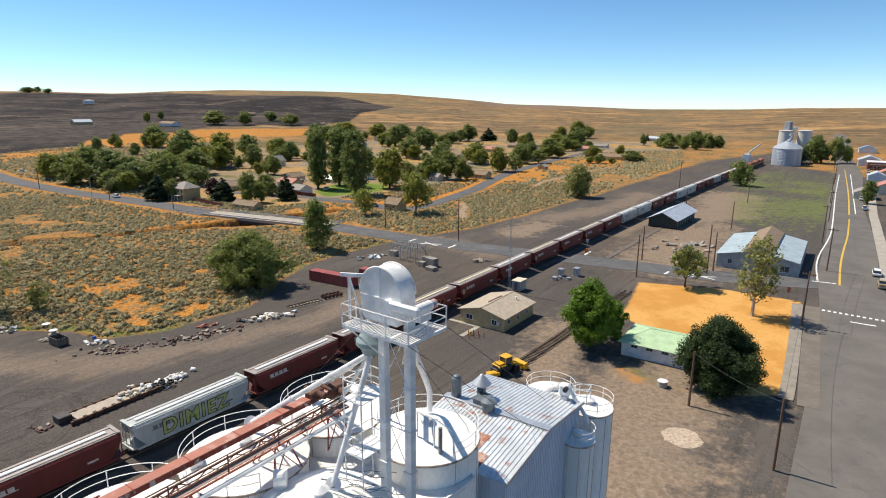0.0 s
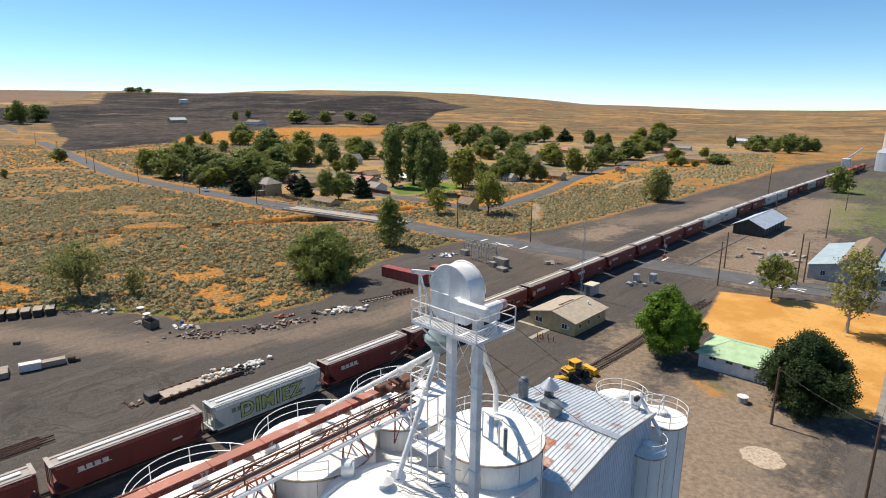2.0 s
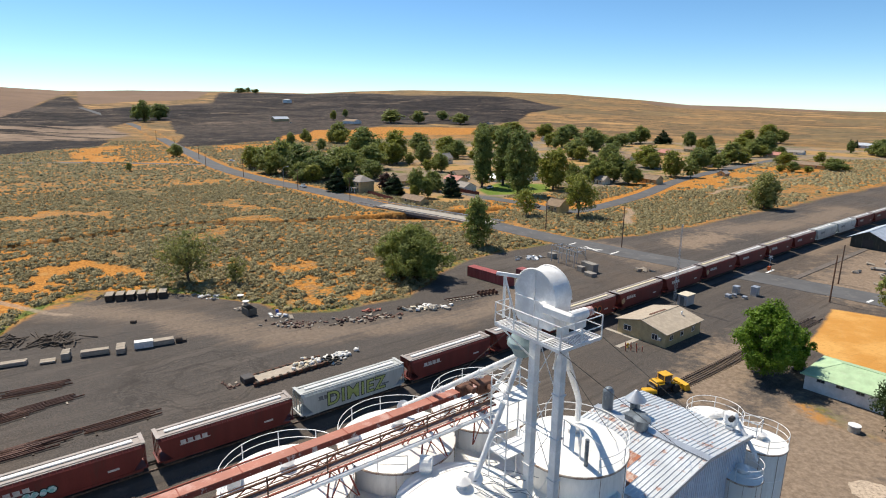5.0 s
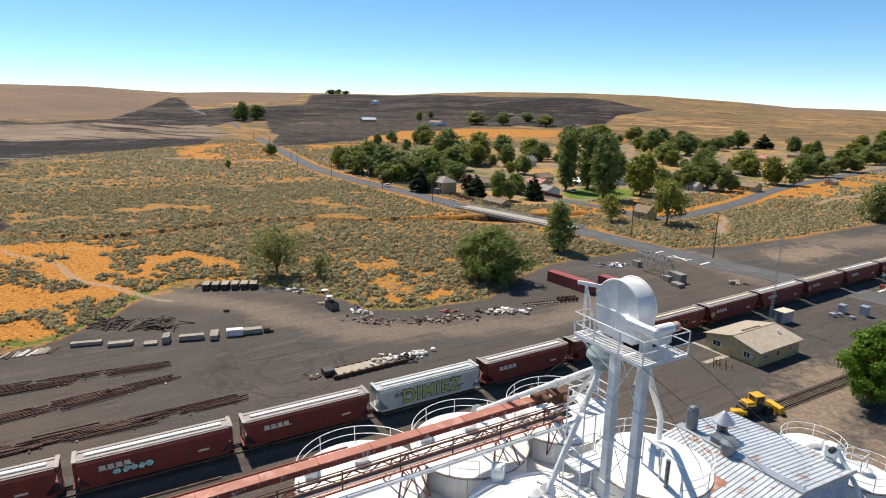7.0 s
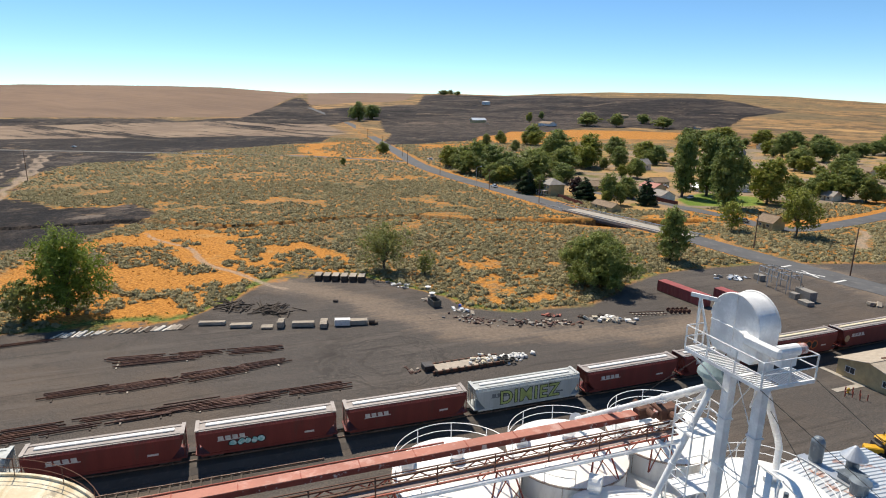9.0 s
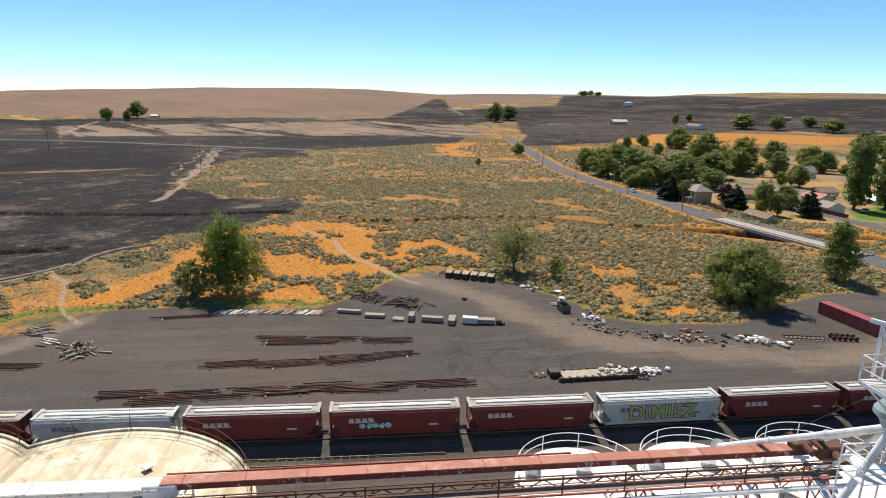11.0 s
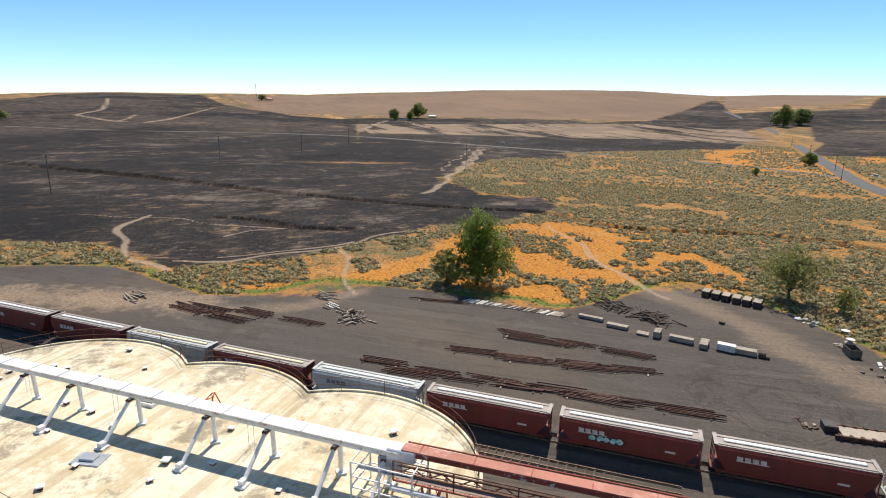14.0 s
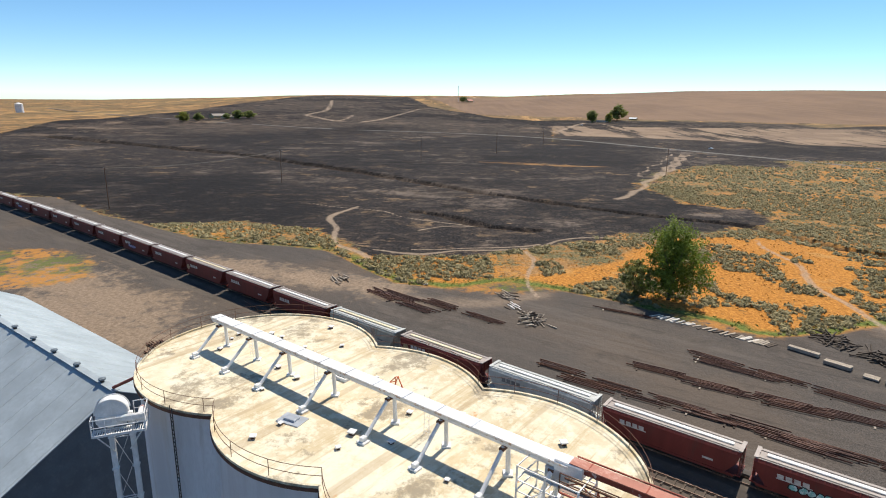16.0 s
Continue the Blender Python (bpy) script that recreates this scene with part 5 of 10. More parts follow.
for s in (-1, 1):
    sl = Geo()
    a, b = Vector((0, 0, RZ + 0.06)), Vector((s * (BL + 0.25), 0, EZ + 0.03))
    sl.add([(a.x, -0.2, a.z), (b.x, -0.2, b.z), (b.x, BW + 0.2, b.z), (a.x, BW + 0.2, a.z), (a.x, -0.2, a.z + 0.05), (b.x, -0.2, b.z + 0.05), (b.x, BW + 0.2, b.z + 0.05), (a.x, BW + 0.2, a.z + 0.05)], [(0, 1, 2, 3), (7, 6, 5, 4), (0, 4, 5, 1), (1, 5, 6, 2), (2, 6, 7, 3), (3, 7, 4, 0)])
    part("roof_slope", sl, roof_sheet, grey_b)
    y = -0.2
    while y < BW + 0.2:
        rib = Geo().add([(0, y, RZ + 0.11), (s * (BL + 0.25), y, EZ + 0.08), (s * (BL + 0.25), y + 0.05, EZ + 0.14), (0, y + 0.05, RZ + 0.17), (s * (BL + 0.25), y + 0.1, EZ + 0.08), (0, y + 0.1, RZ + 0.11)], [(0, 1, 2, 3), (3, 2, 4, 5)])
        part("roof_rib", rib, roof_sheet, grey_b)
        y += 0.33
part("ridge_cap", Geo().bar((0, -0.25, RZ + 0.17), (0, BW + 0.25, RZ + 0.17), 0.7, 0.06), galvanised, grey_b)
part("barge_board", Geo().bar((0, -0.22, RZ + 0.08), (BL + 0.3, -0.22, EZ + 0.04), 0.06, 0.28).bar((0, -0.22, RZ + 0.08), (-BL - 0.3, -0.22, EZ + 0.04), 0.06, 0.28), galvanised, grey_b)


for k in range(5):
    x0, y0 = -BL - 0.1 + (k % 2) * 1.3, 2.2 + k * 0.95
    x1, y1 = x0 + 1.7 + (k % 3) * 0.6, y0 + 0.85
    za, zb = (EZ + (RZ - EZ) * (1 - abs(x) / BL) + 0.16 for x in (x0, x1))
    part("rusted_sheet", Geo().add([(x0, y0, za), (x1, y0, zb), (x1, y1, zb), (x0, y1, za), (x0, y0, za - 0.1), (x1, y0, zb - 0.1), (x1, y1, zb - 0.1), (x0, y1, za - 0.1)], [(0, 1, 2, 3), (7, 6, 5, 4), (0, 4, 5, 1), (1, 5, 6, 2), (2, 6, 7, 3), (3, 7, 4, 0)]), rust_sheet, grey_b, "rust-brown roof sheet")


def vent_stack(lx, ly, r, h, kind):
    p = GB @ Vector((lx, ly, 0))
    z = EZ + (RZ - EZ) * (1 - abs(lx) / BL) + 0.05
    ob = thing("ventilator", "grey sheet-metal ventilator on the ribbed roof", "vent", pose(p.x, p.y, z), "roof ventilators")
    part("pipe", Geo().lathe([(r, -0.3), (r, h)], 18), grey_duct, ob, smooth=False)
    if kind == "cone":
        part("cap", Geo().lathe([(r * 2.1, h + 0.05), (r * 2.1, h + 0.12), (r * 0.35, h + 0.85), (0.05, h + 0.9)], 20), galvanised, ob, "pale conical rain cap")
    elif kind == "bend":
        part("cap", Geo().lathe([(r * 1.05, h), (r * 1.0, h + 0.3), (r * 0.6, h + 0.55), (0.05, h + 0.62)], 18), grey_duct, ob)
    else:
        part("cap", Geo().lathe([(r * 1.25, h), (r * 1.25, h + 0.15), (0.1, h + 0.3)], 18), grey_duct, ob)


vent_stack(0.3, 8.2, 0.42, 1.35, "bend")
vent_stack(1.6, 6.6, 0.38, 1.2, "cone")
vent_stack(-0.2, 4.9, 0.5, 0.75, "flat")
box_at = GB @ Vector((0.6, 5.9, RZ + 0.05))
solid("duct_box", Geo().box(-0.7, -0.5, 0, 0.7, 0.5, 0.5, c=0.05).box(-0.75, -0.55, 0.5, 0.75, 0.55, 0.56), grey_duct, "low grey sheet-metal box on the ribbed roof", "vent", Matrix.Translation(box_at) @ pose(0, 0, 0, 0, 0, GRID))

# small leg over the slim bins
mini = thing("small_elevator", "small white bin-filling elevator head with railed landing", "elevator", pose(10.2, 44.6, 0, 0, 0, -30))
part("trunk", Geo().box(-0.3, -0.3, 0, 0.3, 0.3, 19.4, c=0.03), white_steel, mini)
part("head", Geo().box(-0.5, -0.35, 19.4, 0.5, 0.35, 20.5, c=0.2), white_steel, mini)
part("motor", Geo().rod((0.2, -0.7, 20.2), (0.2, -0.2, 20.2), 0.2, n=12), dark_steel, mini)
part("spout", Geo().rod((-0.4, 0, 20.2), (-2.4, 2.9, 18.0), 0.26, n=12), white_steel, mini)
part("spout", Geo().rod((0.4, 0, 20.0), (2.0, -0.4, 18.2), 0.16, n=10).rod((2.0, -0.4, 18.2), (2.2, -0.4, 17.6), 0.16, n=10), white_steel, mini)
part("landing", Geo().box(0.3, 0.2, 19.0, 1.8, 1.4, 19.06), white_steel, mini)
for q in ((0.3, 0.2), (1.8, 0.2), (1.8, 1.4), (0.3, 1.4)):
    part("post", Geo().bar((*q, 19.0), (*q, 20.1), 0.05), white_steel, mini)
for h in (19.55, 20.1):
    part("rail", Geo().bar((0.3, 0.2, h), (1.8, 0.2, h), 0.045).bar((1.8, 0.2, h), (1.8, 1.4, h), 0.045).bar((1.8, 1.4, h), (0.3, 1.4, h), 0.045), white_steel, mini)

# ---- large flat-store shed with its own leg ----
shed_roof = surf("pale_blue_shed_roof", (0.37, 0.42, 0.45), 0.5, 0.1, worn=(0.29, 0.33, 0.35), amount=0.5, coarse=0.2, fine=2)
SH = Matrix.Translation((-54.2, -32.8, 0)) @ pose(0, 0, 0, 0, 0, GRID + 1)
shed = thing("storage_shed", "long pale blue metal grain shed with a steep gable roof", "shed", SH)
SW, SL, SE, SR = 12.0, 62.0, 7.4, 14.0
sw = Geo()
prof = [(-SW, 0), (SW, 0), (SW, SE), (0, SR), (-SW, SE)]
for x0, x1 in ((-0.25, 0.0), (-SL, -SL + 0.25)):
    sw.add([(x0, y, z) for y, z in prof] + [(x1, y, z) for y, z in prof], [(4, 3, 2, 1, 0), (5, 6, 7, 8, 9)] + [(i, (i + 1) % 5, 5 + (i + 1) % 5, 5 + i) for i in range(5)])
for s in (-1, 1):
    sw.box(-SL + 0.25, min(s * SW, s * (SW - 0.25)), 0, -0.25, max(s * SW, s * (SW - 0.25)), SE - 0.02)
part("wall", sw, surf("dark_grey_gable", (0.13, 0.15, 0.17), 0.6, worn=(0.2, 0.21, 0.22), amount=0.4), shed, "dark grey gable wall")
for s in (-1, 1):
    slope = Geo()
    b = Vector((0, s * (SW + 0.4), SE - 0.2))
    slope.add([(0.35, 0, SR + 0.1), (0.35, b.y, b.z), (-SL - 0.3, b.y, b.z), (-SL - 0.3, 0, SR + 0.1), (0.35, 0, SR + 0.2), (0.35, b.y, b.z + 0.1), (-SL - 0.3, b.y, b.z + 0.1), (-SL - 0.3, 0, SR + 0.2)], [(0, 1, 2, 3), (7, 6, 5, 4), (0, 4, 5, 1), (1, 5, 6, 2), (2, 6, 7, 3), (3, 7, 4, 0)])
    part("roof_slope", slope, shed_roof, shed)
    for k in range(20):
        x = -k * 3.1
        part("standing_seam", Geo().add([(x, 0, SR + 0.2), (x, b.y, b.z + 0.1), (x - 0.05, b.y, b.z + 0.15), (x - 0.05, 0, SR + 0.25), (x - 0.1, b.y, b.z + 0.1), (x - 0.1, 0, SR + 0.2)], [(0, 1, 2, 3), (3, 2, 4, 5)]), shed_roof, shed)
part("ridge_cap", Geo().bar((0.4, 0, SR + 0.24), (-SL - 0.3, 0, SR + 0.24), 0.7, 0.05), shed_roof, shed)
for k in range(10):
    p = SH @ Vector((-2.6 - k * 5.8, 0, SR + 0.25))
    ob = thing("mushroom_ventilator", "dark mushroom ridge ventilator on the shed roof", "vent", Matrix.Translation(p), "ridge ventilators")
    part("stem", Geo().lathe([(0.2, 0), (0.2, 0.3)], 12), dark_steel, ob)
    part("cap", Geo().lathe([(0.38, 0.28), (0.34, 0.42), (0.08, 0.5)], 14), grey_duct, ob)
elevator_leg(Matrix.Translation((-35.9, -21.5, 0)) @ pose(0, 0, 0, 0, 0, 111), 23.6, 21.6, "white bucket elevator leg between the silo and the shed", 0.72, "bucket_elevator")
side_ladder = thing("caged_ladder", "dark steel ladder fixed to the silo wall", "ladder", pose(-36.1, -18.0, 0, 0, 0, 40))
for x in (-0.25, 0.25):
    part("stile", Geo().bar((x, 0, 0.2), (x, 0, 22.8), 0.06), dark_steel, side_ladder)
for k in range(70):
    part("rung", Geo().bar((-0.25, 0, 0.6 + k * 0.31), (0.25, 0, 0.6 + k * 0.31), 0.03), dark_steel, side_ladder)
solid("slanting_pipe", Geo().rod(SH @ Vector((-0.2, 0, SR + 0.4)), (-48.8, -22.6, 20.8), 0.16, n=10), red_rust, "rust-red pipe from the shed ridge to the silo", "pipe")

# ---- railway ----
ballast_mat = surf("ballast", (0.075, 0.064, 0.056), 0.95, worn=(0.12, 0.098, 0.08), amount=0.6, coarse=0.3, fine=5, bump=0.5)
tie_mat = surf("weathered_tie", (0.105, 0.08, 0.062), 0.9, worn=(0.22, 0.19, 0.16), amount=0.6, coarse=1.2, vary=0.6)
rail_mat = surf("rail_steel", (0.16, 0.105, 0.08), 0.5, 0.5, worn=(0.36, 0.33, 0.31), amount=0.5, coarse=0.8)
oxide_rail = surf("rust_red_rail", (0.125, 0.056, 0.040), 0.7, worn=(0.27, 0.16, 0.12), amount=0.6, coarse=0.7, vary=0.7)
axle_dark = surf("grimy_truck_steel", (0.035, 0.03, 0.028), 0.7, worn=(0.10, 0.07, 0.05), amount=0.5, coarse=1.5)


def siding_at(u):
    """The side track on the street side, which leaves the main track behind the shed."""
    x, y = rail_at(u)
    k = min(1.0, max(0.0, (u + 128) / 55))
    off = 5.2 * k * k * (3 - 2 * k)
    return (x + off * VX, y + off * VY)


def loading_at(u):
    """The old track between the loader and the office."""
    return (-55 + u * UX + 24.8 * VX, 43 + u * UY + 24.8 * VY)


def lay_track(name, at, u0, u1, bed, label, step=4.0):
    pts = [at(u0 + i * step) for i in range(int((u1 - u0) / step) + 1)]
    if bed:
        g = Geo()
        w0, w1 = 3.1, 2.0
        v, f = [], []
        for i, p in enumerate(pts):
            a, b = Vector(pts[max(i - 1, 0)]), Vector(pts[min(i + 1, len(pts) - 1)])
            d = (b - a).normalized()
            s = Vector((-d.y, d.x))
            for w, h in ((w0, 0.02), (w1, 0.34), (-w1, 0.34), (-w0, 0.02)):
                v.append((p[0] + s.x * w, p[1] + s.y * w, h))
        for i in range(len(pts) - 1):
            for k in range(3):
                f.append((i * 4 + k + 1, i * 4 + k, i * 4 + 4 + k, i * 4 + 5 + k))
        g.add(v, f)
        solid(name + "_bed", g, ballast_mat, label + " ballast bed of dark crushed stone", "ballast", kind="structure")
    top = 0.34 if bed else 0.05
    track = thing(name, label, "railway track", kind="structure")
    for s in (-0.72, 0.72):
        line = Geo()
        q = []
        for i, p in enumerate(pts):
            a, b = Vector(pts[max(i - 1, 0)]), Vector(pts[min(i + 1, len(pts) - 1)])
            d = (b - a).normalized()
            q.append((p[0] - d.y * s, p[1] + d.x * s))
        line.strip(q, 0.075, top + 0.2, 0.2)
        part("rail", line, rail_mat, track)
    return track


main_track = lay_track("track_main", rail_at, -330, 900, True, "straight main railway track")
side_track = lay_track("track_siding", siding_at, -150, 8, False, "side track on dark gravel")
load_track = lay_track("track_loading", loading_at, 76, 132, False, "old loading track sunk in gravel")
tie_me = Geo().box(-0.11, -1.3, 0, 0.11, 1.3, 0.14, c=0.015).mesh("tie", tie_mat)
for parent, at, u0, u1, z, gap in ((load_track, loading_at, 77, 130, 0.012, 0.62), (side_track, siding_at, -128, -2, 0.012, 1.1)):
    u = u0
    while u < u1:
        p, q = at(u), at(u + 0.5)
        ob = new("tie", tie_me)
        ob.parent = parent
        ob.matrix_basis = pose(p[0], p[1], z, 0, 0, math.degrees(math.atan2(q[1] - p[1], q[0] - p[0])) + random.uniform(-1.5, 1.5))
        u += gap

# ---- hopper cars ----
CAR = 17.9


def car_paint(name, c, dirt):
    return surf(name, c, 0.62, 0.0, worn=dirt, amount=0.5, coarse=0.55, fine=4, streak=True, vary=0.25)


red_car = car_paint("oxide_red_car", (0.175, 0.030, 0.023), (0.10, 0.038, 0.028))
grey_car = car_paint("pale_grey_car", (0.50, 0.52, 0.50), (0.30, 0.28, 0.23))
tan_car = car_paint("tan_grey_car", (0.46, 0.44, 0.36), (0.30, 0.18, 0.10))
car_roof = surf("car_roof", (0.37, 0.325, 0.30), 0.6, worn=(0.26, 0.19, 0.165), amount=0.5, coarse=0.6, vary=0.3)
grey_roof = surf("grey_car_roof", (0.46, 0.48, 0.47), 0.6, worn=(0.3, 0.28, 0.25), amount=0.4, coarse=0.6)
hatch_white = surf("white_hatch", (0.80, 0.79, 0.76), 0.5, worn=(0.6, 0.5, 0.34), amount=0.35, coarse=0.8)
hatch_cream = surf("cream_hatch", (0.70, 0.61, 0.42), 0.55, worn=(0.5, 0.36, 0.2), amount=0.4, coarse=0.8)
logo_white = surf("faded_white_lettering", (0.62, 0.58, 0.54), 0.7, worn=(0.3, 0.2, 0.18), amount=0.5, coarse=2)
dark_mark = surf("faded_dark_lettering", (0.16, 0.17, 0.18), 0.7)
emblem_tan = surf("tan_emblem", (0.50, 0.36, 0.20), 0.7, worn=(0.3, 0.15, 0.08), amount=0.5, coarse=2)
spray = {
    "black": surf("black_spray", (0.02, 0.022, 0.022), 0.6),
    "teal": surf("teal_spray", (0.22, 0.52, 0.50), 0.6, worn=(0.7, 0.75, 0.75), amount=0.7, coarse=1.2, edge=(0.45, 0.55)),
    "lime": surf("lime_spray", (0.42, 0.48, 0.16), 0.6, worn=(0.25, 0.3, 0.12), amount=0.5, coarse=1.5),
    "orange": surf("orange_spray", (0.58, 0.13, 0.035), 0.6),
    "violet": surf("violet_spray", (0.42, 0.36, 0.58), 0.6),
    "blue": surf("blue_spray", (0.22, 0.36, 0.58), 0.6),
}


def word_mesh(word, size, grow, m, mat):
    """A flat mesh of letters in the built-in font, swollen by grow."""
    cu = bpy.data.curves.new("lettering", "FONT")
    cu.body, cu.size, cu.offset, cu.space_character = word, size, grow, 1.12
    tmp = bpy.data.objects.new("lettering", cu)
    scene.collection.objects.link(tmp)
    me = bpy.data.meshes.new_from_object(tmp.evaluated_get(bpy.context.evaluated_depsgraph_get()))
    bpy.data.objects.remove(tmp)
    bpy.data.curves.remove(cu)
    me.transform(m)
    me.materials.clear()
    me.materials.append(mat)
    return me


def hopper_car(body_mat, roof_mat, hatch_mat, label, art=None, art_seed=0, disc=False):
    """A covered hopper: local x along the car, origin on the rail line at ground level."""
    ob = thing("hopper_car", label, "rail car", group="grain train cars")
    L, W, Z0, Z1 = 8.35, 1.52, 1.38, 4.35
    side = [(-W, Z0), (-W - 0.04, 2.9), (-W, 4.05), (-W + 0.28, Z1), (W - 0.28, Z1), (W, 4.05), (W + 0.04, 2.9), (W, Z0)]
    n = len(side)
    body = Geo()
    v = []
    for x_low, x_top in ((-L + 1.6, -L + 0.1), (L - 1.6, L - 0.1)):
        for y, z in side:
            t = min(1.0, max(0.0, (z - Z0) / (3.3 - Z0)))
            v.append((x_low + (x_top - x_low) * t, y, z))
    body.add(v, [tuple(range(n)), tuple(range(n, 2 * n))[::-1]] + [(i, n + i, n + (i + 1) % n, (i + 1) % n) for i in range(n)])
    part("body", body, body_mat, ob)
    for y0, y1 in ((-W - 0.06, -W + 0.12), (W - 0.12, W + 0.06)):
        part("side_sill", Geo().box(-L + 0.5, y0, 1.2, L - 0.5, y1, 1.5), body_mat, ob)
    # a ribbed stiffener along each roof edge
    for s in (-1, 1):
        outline, n_rib = [], 26
        for k in range(n_rib):
            x = -L + 0.5 + k * (2 * L - 1.0) / (n_rib - 1)
            outline += [(x - 0.09, 0.0), (x - 0.05, 0.07), (x + 0.05, 0.07), (x + 0.09, 0.0)]
        m = len(outline)
        low = [(x, s * (W + q), 4.07 + q * 0.6) for x, q in outline]
        high = [(x, s * (W - 0.27 + q), 4.36 + q * 0.6) for x, q in outline]
        part("roof_stiffener", Geo().add(low + high, [(k, k + 1, m + k + 1, m + k)[::s] for k in range(m - 1)]), body_mat, ob)
    part("roof", Geo().box(-L + 0.12, -W + 0.24, Z1 - 0.02, L - 0.12, W - 0.24, Z1 + 0.06, c=0.03), roof_mat, ob)
    part("hatch_cover", Geo().box(-L + 1.1, -0.32, Z1 + 0.06, L - 1.1, 0.32, Z1 + 0.24, c=0.07), hatch_mat, ob, "long pale trough hatch cover")
    for s in (-1, 1):
        part("running_board", Geo().box(-L + 0.1, s * 0.85 - 0.2, Z1 + 0.1, L - 0.1, s * 0.85 + 0.2, Z1 + 0.15), roof_mat, ob)
    for x0, x1 in ((-L - 0.05, -L + 0.4), (L - 0.4, L + 0.05)):
        part("crosswalk", Geo().box(x0, -W + 0.2, Z1 + 0.16, x1, W - 0.2, Z1 + 0.2), roof_mat, ob)
    for k in (-1, 0, 1):
        hop = Geo()
        x = k * 4.4
        hop.add([(x - 2.1, -1.45, Z0), (x + 2.1, -1.45, Z0), (x + 2.1, 1.45, Z0), (x - 2.1, 1.45, Z0), (x - 0.5, -0.55, 0.62), (x + 0.5, -0.55, 0.62), (x + 0.5, 0.55, 0.62), (x - 0.5, 0.55, 0.62)], [(0, 1, 2, 3), (7, 6, 5, 4), (0, 4, 5, 1), (1, 5, 6, 2), (2, 6, 7, 3), (3, 7, 4, 0)])
        part("hopper_chute", hop, body_mat, ob)
    for s in (-1, 1):
        deck = Geo().box(min(s * (L - 1.9), s * (L + 0.15)), -1.35, 1.3, max(s * (L - 1.9), s * (L + 0.15)), 1.35, 1.48)
        for y in (-1.35, -0.5, 0.5, 1.35):
            deck.bar((s * (L - 0.1), y, 1.4), (s * (L - 0.1), y, Z1), 0.09)
        for k in range(8):
            for y in (-1.1, 1.1):
                deck.bar((s * (L + 0.02), y - 0.24, 1.7 + k * 0.34), (s * (L + 0.02), y + 0.24, 1.7 + k * 0.34), 0.04)
        part("end_platform", deck, body_mat, ob)
        part("coupler", Geo().box(min(s * (L + 0.1), s * 8.98), -0.16, 0.95, max(s * (L + 0.1), s * 8.98), 0.16, 1.25, c=0.04), axle_dark, ob)
        truck = part("truck", Geo().box(s * 6.6 - 1.25, -1.05, 0.72, s * 6.6 + 1.25, -0.86, 1.0, c=0.05).box(s * 6.6 - 1.25, 0.86, 0.72, s * 6.6 + 1.25, 1.05, 1.0, c=0.05).box(s * 6.6 - 0.25, -1.0, 0.6, s * 6.6 + 0.25, 1.0, 1.1, c=0.05), axle_dark, ob)
        for dx in (-0.88, 0.88):
            part("wheelset", Geo().rod((s * 6.6 + dx, -0.82, 0.97), (s * 6.6 + dx, -0.68, 0.97), 0.46, n=20).rod((s * 6.6 + dx, 0.68, 0.97), (s * 6.6 + dx, 0.82, 0.97), 0.46, n=20).rod((s * 6.6 + dx, -0.7, 0.97), (s * 6.6 + dx, 0.7, 0.97), 0.08, n=10), axle_dark, truck)
    # a plain mark of four blocks on a line, on both sides, and a smaller data panel
    for s in (-1, 1):
        y0, y1 = sorted((s * (W + 0.05), s * (W + 0.062)))
        comb = [(-1.75, 0.0), (1.75, 0.0), (1.75, 0.10)]
        for k in (3, 2, 1, 0):
            x = -1.45 + k * 0.82
            comb += [(x + 0.62, 0.10), (x + 0.68, 0.62), (x + 0.06, 0.62), (x, 0.10)]
        comb += [(-1.75, 0.10)]
        m = len(comb)
        v = [(s * 4.2 + x * s, y, 2.92 + z) for y in (y0, y1) for x, z in comb]
        f = [(0, 1, 2, m - 1), (m, m + 1, m + 2, 2 * m - 1)] + [(3 + 4 * k, 4 + 4 * k, 5 + 4 * k, 6 + 4 * k) for k in range(4)] + [(m + 3 + 4 * k, m + 4 + 4 * k, m + 5 + 4 * k, m + 6 + 4 * k) for k in range(4)]
        part("marking", Geo().add(v, f), logo_white if body_mat is red_car else dark_mark, ob, "faded painted mark of four blocks")
        part("data_panel", Geo().box(s * -5.0 - 0.7, y0, 2.3, s * -5.0 + 0.5, y1, 2.55), logo_white if body_mat is red_car else dark_mark, ob)
        if disc:
            part("emblem", Geo().rod((s * 7.0, s * (W + 0.04), 2.75), (s * 7.0, s * (W + 0.06), 2.75), 0.62, n=24), emblem_tan, ob, "round tan emblem")
    if art == "lime":
        # one large word in outlined letters
        for grow, lift, mat in ((0.14, 0.0, spray["black"]), (0.035, 0.014, spray["lime"])):
            m = Matrix.Translation((-4.7, -(W + 0.07) - lift, 1.85)) @ pose(0, 0, 0, 90, 0, 0)
            part("spray_lettering", word_mesh("DIMIEZ", 2.75, grow, m, mat), mat, ob, "large spray-painted word")
    elif art:
        r = random.Random(art_seed)
        count, tall = (6, 1.75) if art in ("lime", "orange") else (5, 1.0)
        x = -4.6 if count == 6 else r.uniform(-5.5, -2)
        for k in range(count):
            w, h = r.uniform(1.15, 1.6) * tall / 1.5, tall * r.uniform(0.82, 1.0)
            z = 1.95 + r.uniform(0, 0.15)
            y = -(W + 0.07)
            lean = r.uniform(-0.1, 0.25)
            # a rounded throw-up shape over a darker outline
            round_out = [(0.5 + 0.52 * math.cos(q * 0.524) * r.uniform(0.82, 1.1), 0.5 + 0.52 * math.sin(q * 0.524) * r.uniform(0.8, 1.1)) for q in range(12)]
